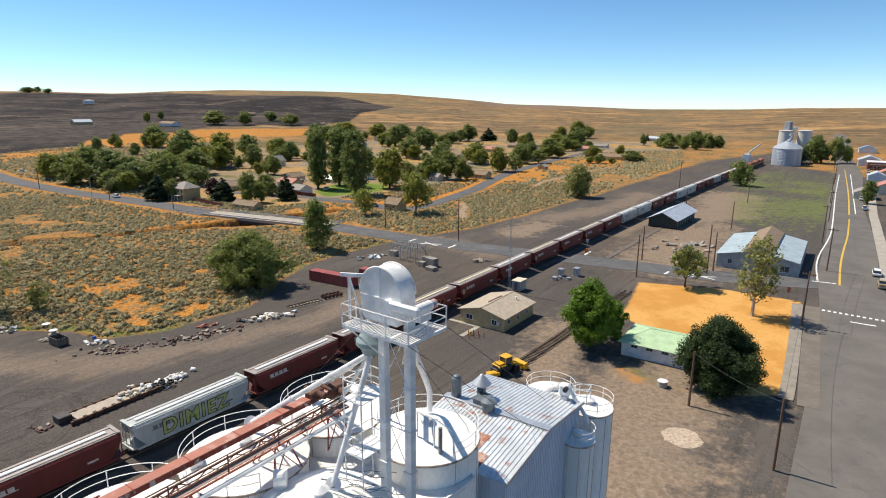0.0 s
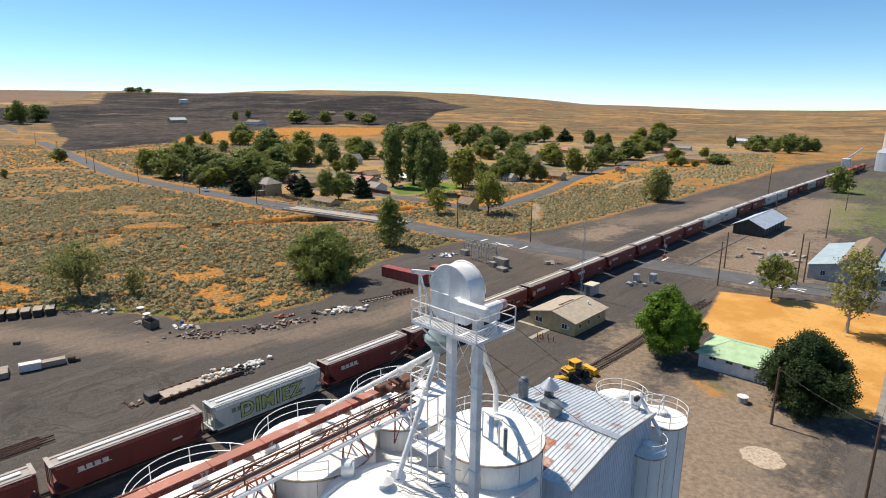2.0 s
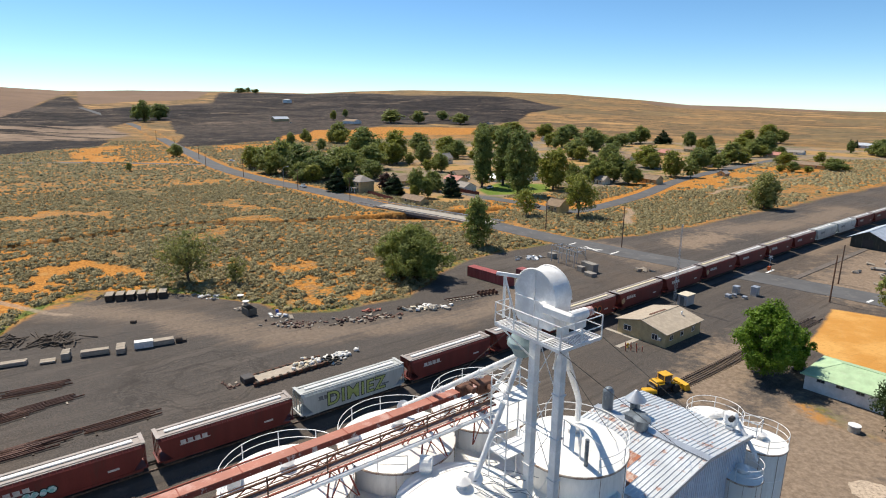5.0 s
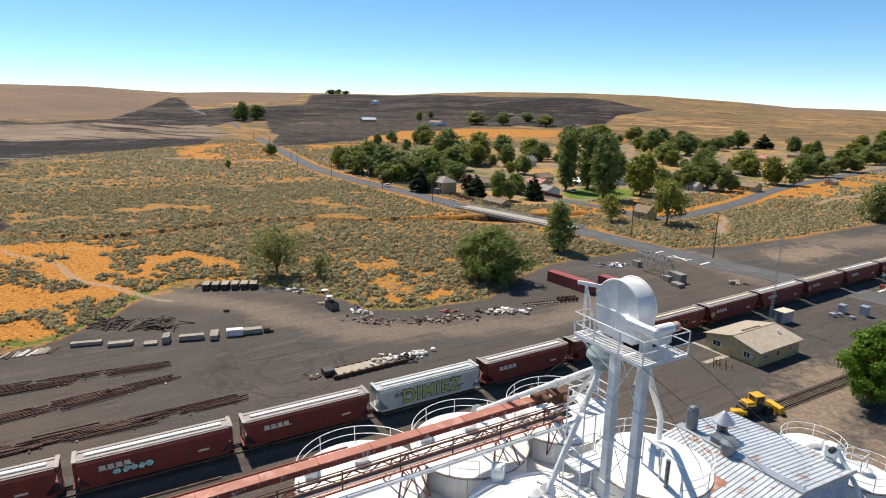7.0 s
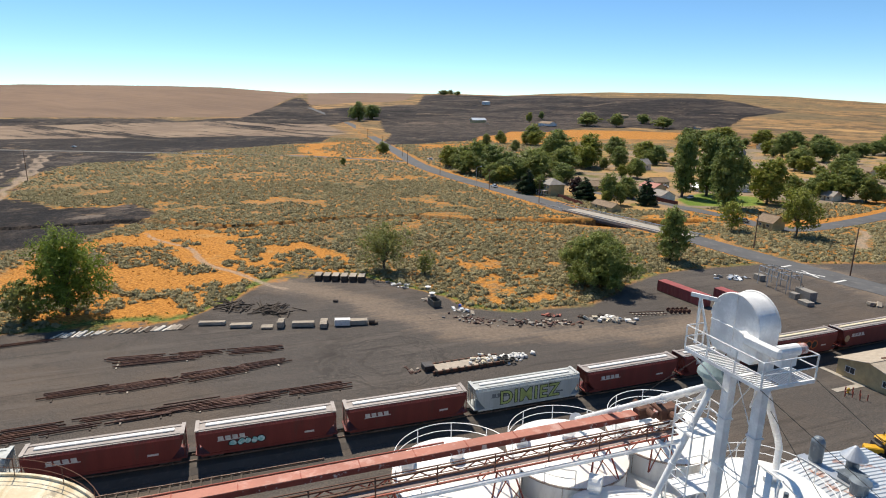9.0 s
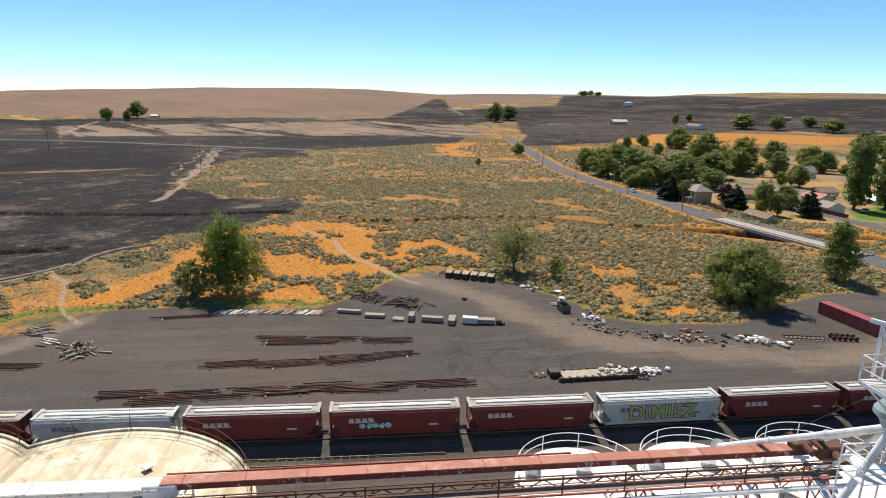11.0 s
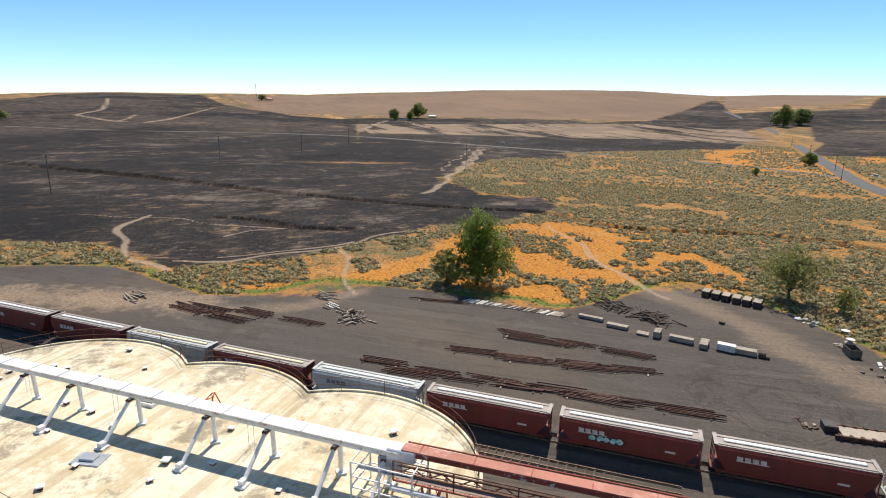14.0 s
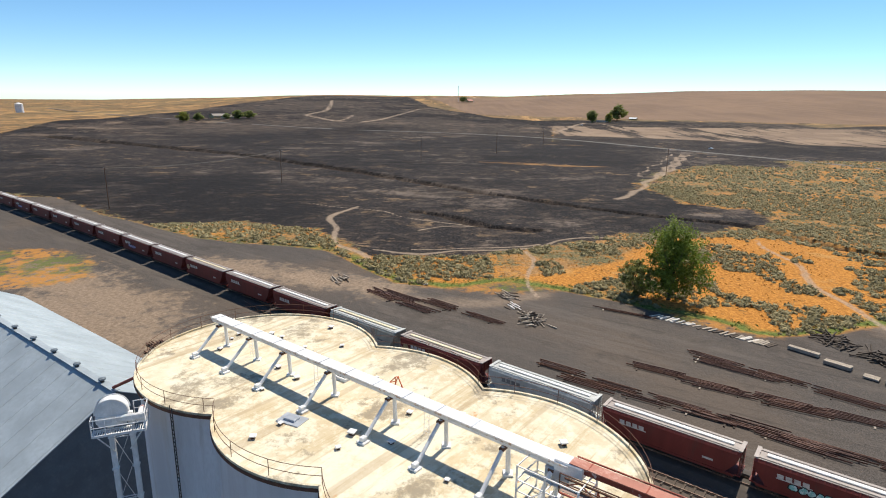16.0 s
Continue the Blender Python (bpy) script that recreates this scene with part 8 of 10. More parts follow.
HOUSES_B = [(135, 577, 13, 8, 5), (139, 487, 24, 8, 4.6), (69, 409, 6, 5, 3.4), (-59, 374, 7, 6, 3.8), (-45, 346, 8, 6, 3.6), (263, 740, 20, 9, 5.4), (273, 631, 18, 9, 5.4), (163, 624, 18, 8, 4), (73, 617, 11, 8, 4.6), (103, 619, 9, 8, 4.6), (104, 548, 9, 7, 5), (-26, 492, 8, 7, 5.2), (-158, 403, 9, 7, 5.5), (-533, 884, 25, 14, 8), (-407, 891, 33, 14, 7), (-361, 1129, 15, 10, 6), (-194, 959, 9, 7, 4), (-975, 250, 16, 9, 5), (-1015, 312, 12, 8, 4), (-1012, -386, 26, 13, 7), (-1000, -366, 18, 10, 5), (-1725, 60, 26, 13, 8)]
walls = (cream_wall, tan_wall, white_wall, grey_wall, tan_wall)
roofs = (grey_shingle, brown_roof, red_roof, brown_roof, grey_shingle, tin_roof)
for x, y, L, W, top in HOUSES + HOUSES_B:
    k = r_h.randrange(30)
    wm, rm = walls[k % 5], roofs[k % 6]
    if (x, y) == (-82, 244):
        wm, rm = tan_wall, brown_roof
    words = {white_wall: "white", cream_wall: "cream", grey_wall: "grey", tan_wall: "tan"}[wm], {grey_shingle: "grey shingle", tin_roof: "bright tin", red_roof: "faded red", brown_roof: "brown", teal_roof: "pale teal"}[rm]
    h = gable_building("house", f"small {words[0]} town house with {words[1]} gable roof", "house", pose(x, y, land_at(x, y), 0, 0, r_h.choice((-34, -36, 54, -32))), L, W, top * 0.56, top, wm, rm, 0.4, "town houses")
    for q in (-0.28, 0.22):
        for s, face in ((-1, "y-"), (1, "y+")):
            window_on(h, L * q, s * W / 2, top * 0.32, 1.1, 0.9, face, white_wall)
    part("door", Geo().box(-0.45, -W / 2 - 0.05, 0.05, 0.45, -W / 2, 2.0), door_mat, h)
    window_on(h, -L / 2, 0, top * 0.34, 1.1, 0.9, "x-", white_wall)
# the two-storey house by the bridge
big = thing("farmhouse", "two-storey tan house with grey hipped roof and porch", "house", pose(-117, 266, 0, 0, 0, -34))
bw = Geo()
bw.box(-4.5, -4, 0, 4.5, -3.8, 5.8).box(-4.5, 3.8, 0, 4.5, 4, 5.8).box(-4.5, -3.8, 0, -4.3, 3.8, 5.8).box(4.3, -3.8, 0, 4.5, 3.8, 5.8)
part("wall", bw, tan_wall, big)
for k in range(4):
    cs = [(-5, -4.5, 5.7), (5, -4.5, 5.7), (5, 4.5, 5.7), (-5, 4.5, 5.7)]
    ts = [(-1, 0, 8.4), (1, 0, 8.4), (1, 0.01, 8.4), (-1, 0.01, 8.4)]
    p, q = cs[k], cs[(k + 1) % 4]
    t0, t1 = ts[k], ts[(k + 1) % 4]
    part("roof_slope", Geo().add([p, q, t1, t0] + [(a, b, c - 0.15) for a, b, c in (p, q, t1, t0)], [(0, 1, 2, 3), (7, 6, 5, 4), (0, 4, 5, 1)]), grey_shingle, big)
for x in (-2.6, 0.0, 2.6):
    for z in (1.7, 4.4):
        window_on(big, x, -4, z, 0.9, 1.3, "y-", grey_wall)
for y in (-2, 2):
    for z in (1.7, 4.4):
        window_on(big, -4.5, y, z, 0.9, 1.3, "x-", grey_wall)
part("porch_roof", Geo().box(-4.6, -6.4, 2.6, 3.0, -4.0, 2.8), grey_shingle, big)
for x in (-4.3, -1.9, 0.5, 2.8):
    part("porch_post", Geo().box(x - .08, -6.3, 0, x + .08, -6.14, 2.6), white_wall, big)
part("porch_floor", Geo().box(-4.6, -6.4, 0, 3.0, -4.0, 0.3), concrete, big)
# water tank on the hill
wt = thing("water_tank", "squat pale water tank on the burnt hill", "tank", pose(-808, 1378, land_at(-808, 1378)))
part("shell", Geo().lathe([(11, 0), (11, 8)], 32, caps=False), white_wall, wt)
part("roof", Geo().lathe([(11.2, 8), (0.3, 9.5)], 32), white_wall, wt)

mast_far = thing("radio_mast", "thin lattice radio mast on the far ridge", "mast", pose(-1770, 30, land_at(-1770, 30)))
for q in range(3):
    a = radians(q * 120)
    part("leg", Geo().rod((1.2 * math.cos(a), 1.2 * math.sin(a), 0), (0.3 * math.cos(a), 0.3 * math.sin(a), 44), 0.22, n=5), galvanised, mast_far)
for z in range(3, 44, 4):
    part("ring", Geo().lathe([(1.15 - z * 0.02, z), (1.2 - z * 0.02, z + 0.4)], 3, caps=False), galvanised, mast_far)
far_bin = thing("far_grain_bin", "pale grain bin far off on the gold plain", "bin", pose(-1193, -850, land_at(-1193, -850)))
part("shell", Geo().lathe([(7, -2), (7, 17)], 28, caps=False), white_wall, far_bin)
part("roof", Geo().lathe([(7.3, 17), (0.5, 20)], 28), white_wall, far_bin)

# street side buildings
shop = thing("brick_shop", "low dark red brick shop with pale flat roof", "shop", pose(308, 420, 0, 0, 0, 57))
part("wall", Geo().box(-8, -6, 0, 8, -5.7, 5.2).box(-8, 5.7, 0, 8, 6, 5.2).box(-8, -5.7, 0, -7.7, 5.7, 5.2).box(7.7, -5.7, 0, 8, 5.7, 5.2), brick_red, shop)
part("roof", Geo().box(-8.3, -6.3, 5.2, 8.3, 6.3, 5.6), white_wall, shop)
part("sign_band", Geo().box(-8.1, -5.0, 3.6, -8.0, 5.0, 4.4), cream_wall, shop, "pale sign band")
for y in (-3.5, -1, 1.5, 4):
    window_on(shop, -8, y, 1.8, 1.6, 1.6, "x-", white_wall)
barn = gable_building("metal_shop", "white metal shop building with pale red trim", "building", pose(322, 448, 0, 0, 0, 57), 16, 14, 4.5, 7.5, white_wall, tin_roof)
gable_building("blue_roofed_shop", "white shop with blue metal roof", "building", pose(406, 570, 0, 0, 0, 57), 16, 14, 4.5, 7.5, white_wall, blue_roof)
gable_building("street_house", "pale house with red metal roof behind the street", "house", pose(228, 300, 0, 0, 0, 57), 14, 12, 3.6, 6.6, cream_wall, red_roof)
for x, y, w in ((204, 283, 0), (262, 356, 1), (280, 372, 2)):
    h = gable_building("street_house", "small pale house along the main street", "house", pose(x, y, 0, 0, 0, 57), 11, 9, 3.0, 5.2, (cream_wall, white_wall, tan_wall)[w], (grey_shingle, tin_roof, red_roof)[w])
    for q in (-2.5, 2.5):
        window_on(h, q, 4.5, 1.6, 1.1, 1.1, "y+", white_wall)

# far elevator with steel bins
far_white = surf("far_concrete", (0.66, 0.64, 0.60), 0.8, worn=(0.5, 0.47, 0.43), amount=0.4, coarse=0.15, streak=True)
bin_steel = surf("corrugated_bin", (0.44, 0.48, 0.53), 0.45, 0.3, worn=(0.32, 0.36, 0.40), amount=0.5, coarse=0.2, streak=True)
for x, y, r, h in ((289, 505, 5.6, 23), (305, 506, 5.6, 23)):
    s = thing("far_silo", "tall white concrete grain silo down the line", "silo", pose(x, y, 0), "far silos")
    part("wall", Geo().lathe([(r, 0), (r, h)], 40, caps=False), far_white, s, smooth=True)
    part("roof", Geo().lathe([(r + .3, h), (r + .3, h + .6), (0.3, h + 1.2)], 40), far_white, s)
hd = thing("far_headhouse", "grey headhouse on top of the far silos", "building", pose(290, 505, 23.9, 0, 0, 35))
part("wall", Geo().box(-2.6, -2.2, 0, 2.6, 2.2, 7.0, c=0.1), grey_wall, hd)
part("gallery", Geo().box(2.6, -1.2, 0, 15, 1.2, 2.2), far_white, hd)
for x, y, r, h in ((259, 448, 9.8, 12.6), (269, 465, 9.8, 12.6)):
    s = thing("steel_bin", "large grey corrugated steel grain bin with conical roof", "bin", pose(x, y, 0), "far steel bins")
    part("shell", Geo().lathe([(r, 0), (r, h)], 48, caps=False), bin_steel, s, smooth=True)
    for k in range(12):
        part("ring", Geo().lathe([(r, k * 1.08 + 0.4), (r + 0.08, k * 1.08 + 0.55), (r, k * 1.08 + 0.7)], 48, caps=False), bin_steel, s)
    part("roof", Geo().lathe([(r + .3, h - 0.1), (1.0, h + 5.0)], 48), bin_steel, s)
    part("peak_cap", Geo().lathe([(1.2, h + 4.8), (1.2, h + 5.6), (0.2, h + 6.1)], 20), galvanised, s)
lt = thing("far_leg_tower", "thin steel elevator tower between the far bins", "tower", pose(266, 457, 0))
for x in (-1, 1):
    part("leg", Geo().bar((x, 0, 0), (x, 0, 21), 0.4), galvanised, lt)
part("head", Geo().box(-1.6, -1, 21, 1.6, 1, 23, c=0.3), galvanised, lt)
part("spout", Geo().bar((0, 0, 21.5), (-6, -8, 17.6), 0.5), galvanised, lt)
lob = thing("loadout_shed", "small white load-out shed beside the far bins", "shed", pose(236, 462, 0, 0, 0, 54))
part("body", Geo().box(-3, -2.5, 0, 3, 2.5, 7, c=0.05), white_wall, lob)
part("chute", Geo().bar((2, 0, 7), (18, -6, 14), 0.8), galvanised, lob)

# ---- bridge ----
bridge = thing("road_bridge", "pale concrete road bridge with low metal guard rails", "bridge", kind="")
b0, b1 = Vector((-93.5, 232.2, 0)), Vector((-40, 207.6, 0))
bd = (b1 - b0).normalized()
bs = Vector((bd.y, -bd.x, 0))
part("deck", Geo().bar(b0 + up * 0.0, b1 + up * 0.0, 9.2, 0.7), concrete, bridge)
for s in (-1, 1):
    part("girder", Geo().bar(b0 + bs * 4.2 * s - up * 0.85, b1 + bs * 4.2 * s - up * 0.85, 0.4, 1.0), dark_steel, bridge)
for k in (0.22, 0.5, 0.78):
    q = b0.lerp(b1, k)
    part("pier", Geo().bar(q - bs * 3.8 - up * 2.6, q + bs * 3.8 - up * 2.6, 0.7, 2.6), concrete, bridge)
part("kerb", Geo().bar(b0 + bs * 4.4 + up * 0.5, b1 + bs * 4.4 + up * 0.5, 0.35, 0.3), concrete, bridge)
part("kerb", Geo().bar(b0 - bs * 4.4 + up * 0.5, b1 - bs * 4.4 + up * 0.5, 0.35, 0.3), concrete, bridge)
for s in (-1, 1):
    part("guard_rail", Geo().bar(b0 - bd * 14 + bs * 4.6 * s + up * 1.05, b1 + bd * 2 + bs * 4.6 * s + up * 1.05, 0.1, 0.32), galvanised, bridge)
    for k in range(26):
        q = b0 - bd * 13 + bd * k * 2.85 + bs * 4.55 * s
        part("rail_post", Geo().bar(q, q + up * 1.15, 0.14), galvanised, bridge)
road("road_crossing_west", [(-93, 232.4), (-40.5, 207.8)], 8.4, concrete, "pale concrete roadway over the bridge", 0.39)

# ---- street furniture ----
pavement_pts = [(51.6, 80.6), (54.6, 85.0), (66.4, 103.6), (79.2, 124.6)]
solid("pavement", Geo().strip(smooth_line(pavement_pts, 3), 2.1, 0.16, 0.2), surf("worn_pavement", (0.27, 0.24, 0.20), 0.9, worn=(0.17, 0.145, 0.12), amount=0.6, coarse=0.5), "pale concrete pavement along the gold lawn", "pavement", kind="structure")
solid("pavement_east", Geo().strip(smooth_line([(112, 142), (124, 159), (160, 213), (180, 243), (215, 293)], 5), 3.0, 0.17, 0.2), concrete, "pale concrete pavement across the main street", "pavement", kind="structure")
solid("kerb_apron", Geo().strip([(53.6, 78.0), (63.8, 94.6), (72.3, 108.0), (81.5, 123.0)], 3.0, 0.12, 0.1), surf("stained_apron", (0.17, 0.145, 0.12), 0.9, worn=(0.2, 0.18, 0.16), amount=0.6, coarse=0.3), "stained concrete apron at the street edge", "pavement", kind="structure")
rp = random.Random(3)
pad = [(32.0 + (2.35 + rp.uniform(-0.3, 0.3)) * math.cos(k * 0.3142) * (1.12 if k % 5 else 1.0), 70.1 + (2.45 + rp.uniform(-0.3, 0.3)) * math.sin(k * 0.3142)) for k in range(20)]
solid("concrete_pad", Geo().prism(pad, 0.0, 0.03), surf("pale_pad", (0.50, 0.40, 0.30), 0.9, worn=(0.22, 0.17, 0.125), amount=0.8, coarse=0.9, edge=(0.48, 0.6)), "pale worn concrete pad in the gravel lot", "slab", kind="structure")


def painted(name, pts, w, mat, label, z):
    solid(name, Geo().strip(pts, w, z, 0.004), mat, label, "road marking", kind="structure")


painted("line_centre", smooth_line([(98, 139), (110, 157), (122, 174), (138, 196), (160, 228)], 4), 0.5, yellow_line, "faded yellow centre line", 0.099)
painted("line_centre_far", smooth_line([(166, 237), (211, 305), (286, 421)], 10), 0.55, yellow_line, "faded yellow centre line further on", 0.099)
painted("line_edge", smooth_line([(95, 143), (104, 158), (113, 171), (129, 192), (145, 215), (200, 298), (258, 384)], 4), 0.4, white_line, "white edge line of the main street", 0.099)
painted("line_edge_far", smooth_line([(170, 239), (216, 309), (266, 385)], 8), 0.4, white_line, "white edge line across the main street", 0.099)
painted("stop_line", [(93.4, 142.6), (98.0, 140.3)], 0.6, white_line, "white stop line at the side road", 0.1)
painted("stop_line_b", [(83.6, 113.6), (87.2, 111.2)], 0.6, white_line, "white stop line on the main street", 0.1)
for k in range(15):
    a = Vector((80.8, 121.8)).lerp(Vector((92.5, 113.1)), k / 14)
    ob = solid("crosswalk_block", Geo().box(-0.28, -0.5, 0, 0.28, 0.5, 0.006), white_line, "white crosswalk block painted on the street", "road marking", pose(a.x, a.y, 0.095, 0, 0, -36), "crosswalk blocks", "structure")
for (x, y), turn, L in (((-9.9, 186.1), 60, 4), ((2.9, 177.8), 60, 5), ((43.2, 170.2), 57, 5), ((59.2, 149.5), 50, 3)):
    solid("road_bar", Geo().box(-L / 2, -0.3, 0, L / 2, 0.3, 0.006), white_line, "white stop bar painted on the crossing road", "road marking", pose(x, y, 0.066, 0, 0, turn), "stop bars", "structure")
for cx, cy in ((-3.8, 180.9), (67, 146.0)):
    for turn in (-8, -52):
        solid("cross_stroke", Geo().box(-3.4, -0.25, 0, 3.4, 0.25, 0.006), white_line, "white crossing warning stroke painted on the road", "road marking", pose(cx, cy, 0.066 if turn < -20 else 0.071, 0, 0, turn), "crossing strokes", "structure")
solid("loading_platform", Geo().strip([(47.5, 164.5), (70, 196), (82, 213)], 1.6, 0.14, 0.14), surf("platform_dirt", (0.13, 0.11, 0.095), 0.95, worn=(0.26, 0.2, 0.15), amount=0.5, coarse=0.3), "low earth platform along the main track", "platform", kind="structure")

# poles and wires
pole_wood = surf("pole_wood", (0.15, 0.085, 0.055), 0.9, worn=(0.25, 0.17, 0.12), amount=0.5, coarse=1.0, streak=True)


def utility_pole(x, y, h, arm=True, turn=0.0, label="dark wooden utility pole"):
    z = land_at(x, y)
    ob = thing("utility_pole", label, "pole", pose(x, y, z, 0, 0, turn), "utility poles")
    part("shaft", Geo().rod((0, 0, -0.3), (0, 0, h), 0.19, 0.13, 9), pole_wood, ob)
    if arm:
        part("cross_arm", Geo().box(-1.2, 0.13, h - 0.75, 1.2, 0.25, h - 0.58), pole_wood, ob)
        for q in (-1.05, -0.5, 0.5, 1.05):
            part("insulator", Geo().rod((q, 0.19, h - 0.58), (q, 0.19, h - 0.35), 0.045, n=6), galvanised, ob)
    return ob


def wire(a, b, sag=0.6, r=0.02):
    a, b = Vector(a), Vector(b)
    pts = [a.lerp(b, t / 8) - up * sag * 4 * (t / 8) * (1 - t / 8) for t in range(9)]
    solid("wire", Geo().path(pts, r, 4), dark_steel, "thin overhead wire between poles", "wire", group="overhead wires")


STREET_POLES = [(40.2, 62.9, 9.6), (72, 111, 11.5), (103, 152, 12), (123, 186, 12.5), (148, 222, 12), (178, 268, 12), (225, 338, 12), (278, 420, 12)]
for x, y, h in STREET_POLES:
    utility_pole(x, y, h, x > 60, -34)
for (x0, y0, h0), (x1, y1, h1) in zip(STREET_POLES[1:], STREET_POLES[2:]):
    for off in (-1.05, 1.05):
        wire((x0 + off * .8, y0 - off * .6, h0 - .35), (x1 + off * .8, y1 - off * .6, h1 - .35))
for x, y, h in ((36.3, 78.6, 8.6), (5, 186, 13), (-20.5, 205, 11), (50, 146, 11), (57, 163, 10), (104, 208, 10), (69.5, 149, 13), (72.5, 152, 10.5), (128, 318, 14), (140, 268, 12), (99, 237, 9)):
    utility_pole(x, y, h, False)
wire((72, 111, 10.8), (40.2, 62.9, 9.2), 1.2)
wire((36.3, 78.6, 8.3), (40.2, 62.9, 9.0), 0.5)
for x, y, h in ((-222, -129, 16), (-296, -83, 17), (-415, -18, 18), (-350, 130, 16), (-480, 40, 17), (-560, 90, 17)):
    utility_pole(x, y, h, True, 70, "tall dark power pole on burnt ground")
for k in (-1.05, 0, 1.05):
    wire((-222 + k, -129, 15.6), (-296 + k, -83, 16.6), 2.0, 0.035)
    wire((-222 + k, -129, 15.6), (-330 + k, -300, 15.6), 3.0, 0.035)
for x, y in ((-258, 333), (-205, 297), (-150, 262), (-300, 380), (-380, 450), (-470, 530), (-112, 241)):
    utility_pole(x, y, 10.5, True, 40)
sl = thing("street_lamp", "tall street lamp with curved arm beside the county road", "lamp", pose(-163, 270.5, 0))
part("pole", Geo().rod((0, 0, 0), (0, 0, 9.5), 0.12, 0.08, 8), galvanised, sl)
part("arm", Geo().path([(0, 0, 9.5), (0.6, 0.6, 10.1), (1.6, 1.6, 10.3)], 0.05, 6), galvanised, sl)
part("head", Geo().box(1.5, 1.4, 10.2, 2.1, 2.0, 10.4, c=0.05), galvanised, sl)
yard_sign = thing("street_sign", "rusty red square sign on a post", "sign", pose(78.5, 127.5, 0, 0, 0, 20))
part("post", Geo().rod((0, 0, 0), (0, 0, 2.6), 0.05, n=6), pole_wood, yard_sign)
part("plate", Geo().box(-0.5, -0.08, 1.9, 0.5, -0.05, 3.1), red_rust, yard_sign)

# ---- vehicles ----
tyre_mat = surf("tyre_rubber", (0.02, 0.02, 0.02), 0.85)


def car(name, label, m, paint, kind="suv", group="parked cars"):
    ob = thing(name, label, "car", m, group)
    body = Geo()
    L = 2.35 if kind != "pickup" else 2.85
    body.box(-L, -0.92, 0.38, L, 0.92, 0.95, c=0.12)
    part("body", body, paint, ob)
    c0, c1 = (-2.0, 0.9) if kind == "suv" else (-1.2, 1.0) if kind == "sedan" else (-0.4, 1.3)
    cab = Geo().add([(c0, -0.86, 0.93), (c1 + 0.5, -0.86, 0.93), (c1, -0.7, 1.62), (c0 + 0.25, -0.7, 1.62), (c0, 0.86, 0.93), (c1 + 0.5, 0.86, 0.93), (c1, 0.7, 1.62), (c0 + 0.25, 0.7, 1.62)], [(0, 1, 2, 3), (7, 6, 5, 4), (3, 2, 6, 7), (1, 5, 6, 2), (4, 0, 3, 7)])
    part("cabin_glass", cab, pane_mat, ob)
    part("cabin_roof", Geo().box(c0 + 0.2, -0.72, 1.6, c1 + 0.02, 0.72, 1.68, c=0.04), paint, ob)
    if kind == "pickup":
        part("load_bed", Geo().box(-L, -0.92, 0.93, -0.55, -0.84, 1.3).box(-L, 0.84, 0.93, -0.55, 0.92, 1.3).box(-L, -0.84, 0.93, -L + 0.08, 0.84, 1.3), paint, ob)
    for x in (-L * 0.62, L * 0.62):
        for s in (-1, 1):
            w = part("wheel", Geo().rod((x, s * 0.72, 0.35), (x, s * 0.94, 0.35), 0.35, n=18), tyre_mat, ob)
            part("rim", Geo().rod((x, s * 0.94, 0.35), (x, s * 0.96, 0.35), 0.2, n=12), galvanised, w)
    for s in (-1, 1):
        part("headlight", Geo().box(L - 0.02, s * 0.65 - 0.15, 0.68, L + 0.02, s * 0.65 + 0.15, 0.82), white_wall, ob)
        part("tail_light", Geo().box(-L - 0.02, s * 0.72 - 0.1, 0.68, -L + 0.02, s * 0.72 + 0.1, 0.85), red_rust, ob)
    return ob


car_white = surf("white_car_paint", (0.80, 0.81, 0.82), 0.3, specular=0.6)
car_dark = surf("dark_car_paint", (0.05, 0.045, 0.045), 0.3, specular=0.6)
car_gold = surf("tan_car_paint", (0.42, 0.32, 0.18), 0.35, specular=0.6)
car("parked_car", "white car parked beside the main street", pose(113.5, 148, 0.1, 0, 0, 57), car_white, "suv")
car("pickup_truck", "dark pickup truck with tan cap beside the main street", pose(107.5, 137.5, 0.1, 0, 0, 57), car_gold, "pickup")
car("parked_car", "white pickup parked by the far kerb", pose(181, 249.5, 0.1, 0, 0, 57), car_white, "pickup")
car("parked_car", "silver car parked by the far kerb", pose(198, 276, 0.1, 0, 0, 57), car_white, "sedan")
car("driving_car", "white car on the county road", pose(-152, 271, 0.08, 0, 0, -36), car_white, "sedan")
for x, y, t in ((-266, 372, 10), (-235, 352, 50), (-80, 330, 20), (-60, 300, 80), (60, 485, 30), (-30, 250, -30), (232, 640, 20), (-410, 870, 0), (-500, 860, 30), (288, 400, 57), (-555, 245, 20), (-900, 200, 10)):
    car("parked_car", "small pale car parked among the houses", pose(x, y, land_at(x, y) + 0.05, 0, 0, t), r_h.choice((car_white, car_dark, car_white)), "sedan")

# board fences in the town
fence_red = surf("red_brown_boards", (0.19, 0.055, 0.04), 0.85, worn=(0.12, 0.05, 0.04), amount=0.5, coarse=0.6, vary=0.4)
for a, b in (((-112, 261.5), (-93.5, 246.0)), ((-72, 283.3), (-59, 274.4))):
    a, b = Vector((*a, 0)), Vector((*b, 0))
    fence = thing("board_fence", "red-brown wooden board fence beside the road", "fence", group="board fences")
    run = (b - a).length
    d = (b - a) / run
    for k in range(int(run / 2.4) + 1):
        p = a + d * (k * 2.4)
        part("post", Geo().bar(p, p + up * 1.9, 0.12), fence_red, fence)
        if k < int(run / 2.4):
            part("panel", Geo().bar(p + d * 0.06 + up * 0.95, p + d * 2.34 + up * 0.95, 0.05, 1.6), fence_red, fence)

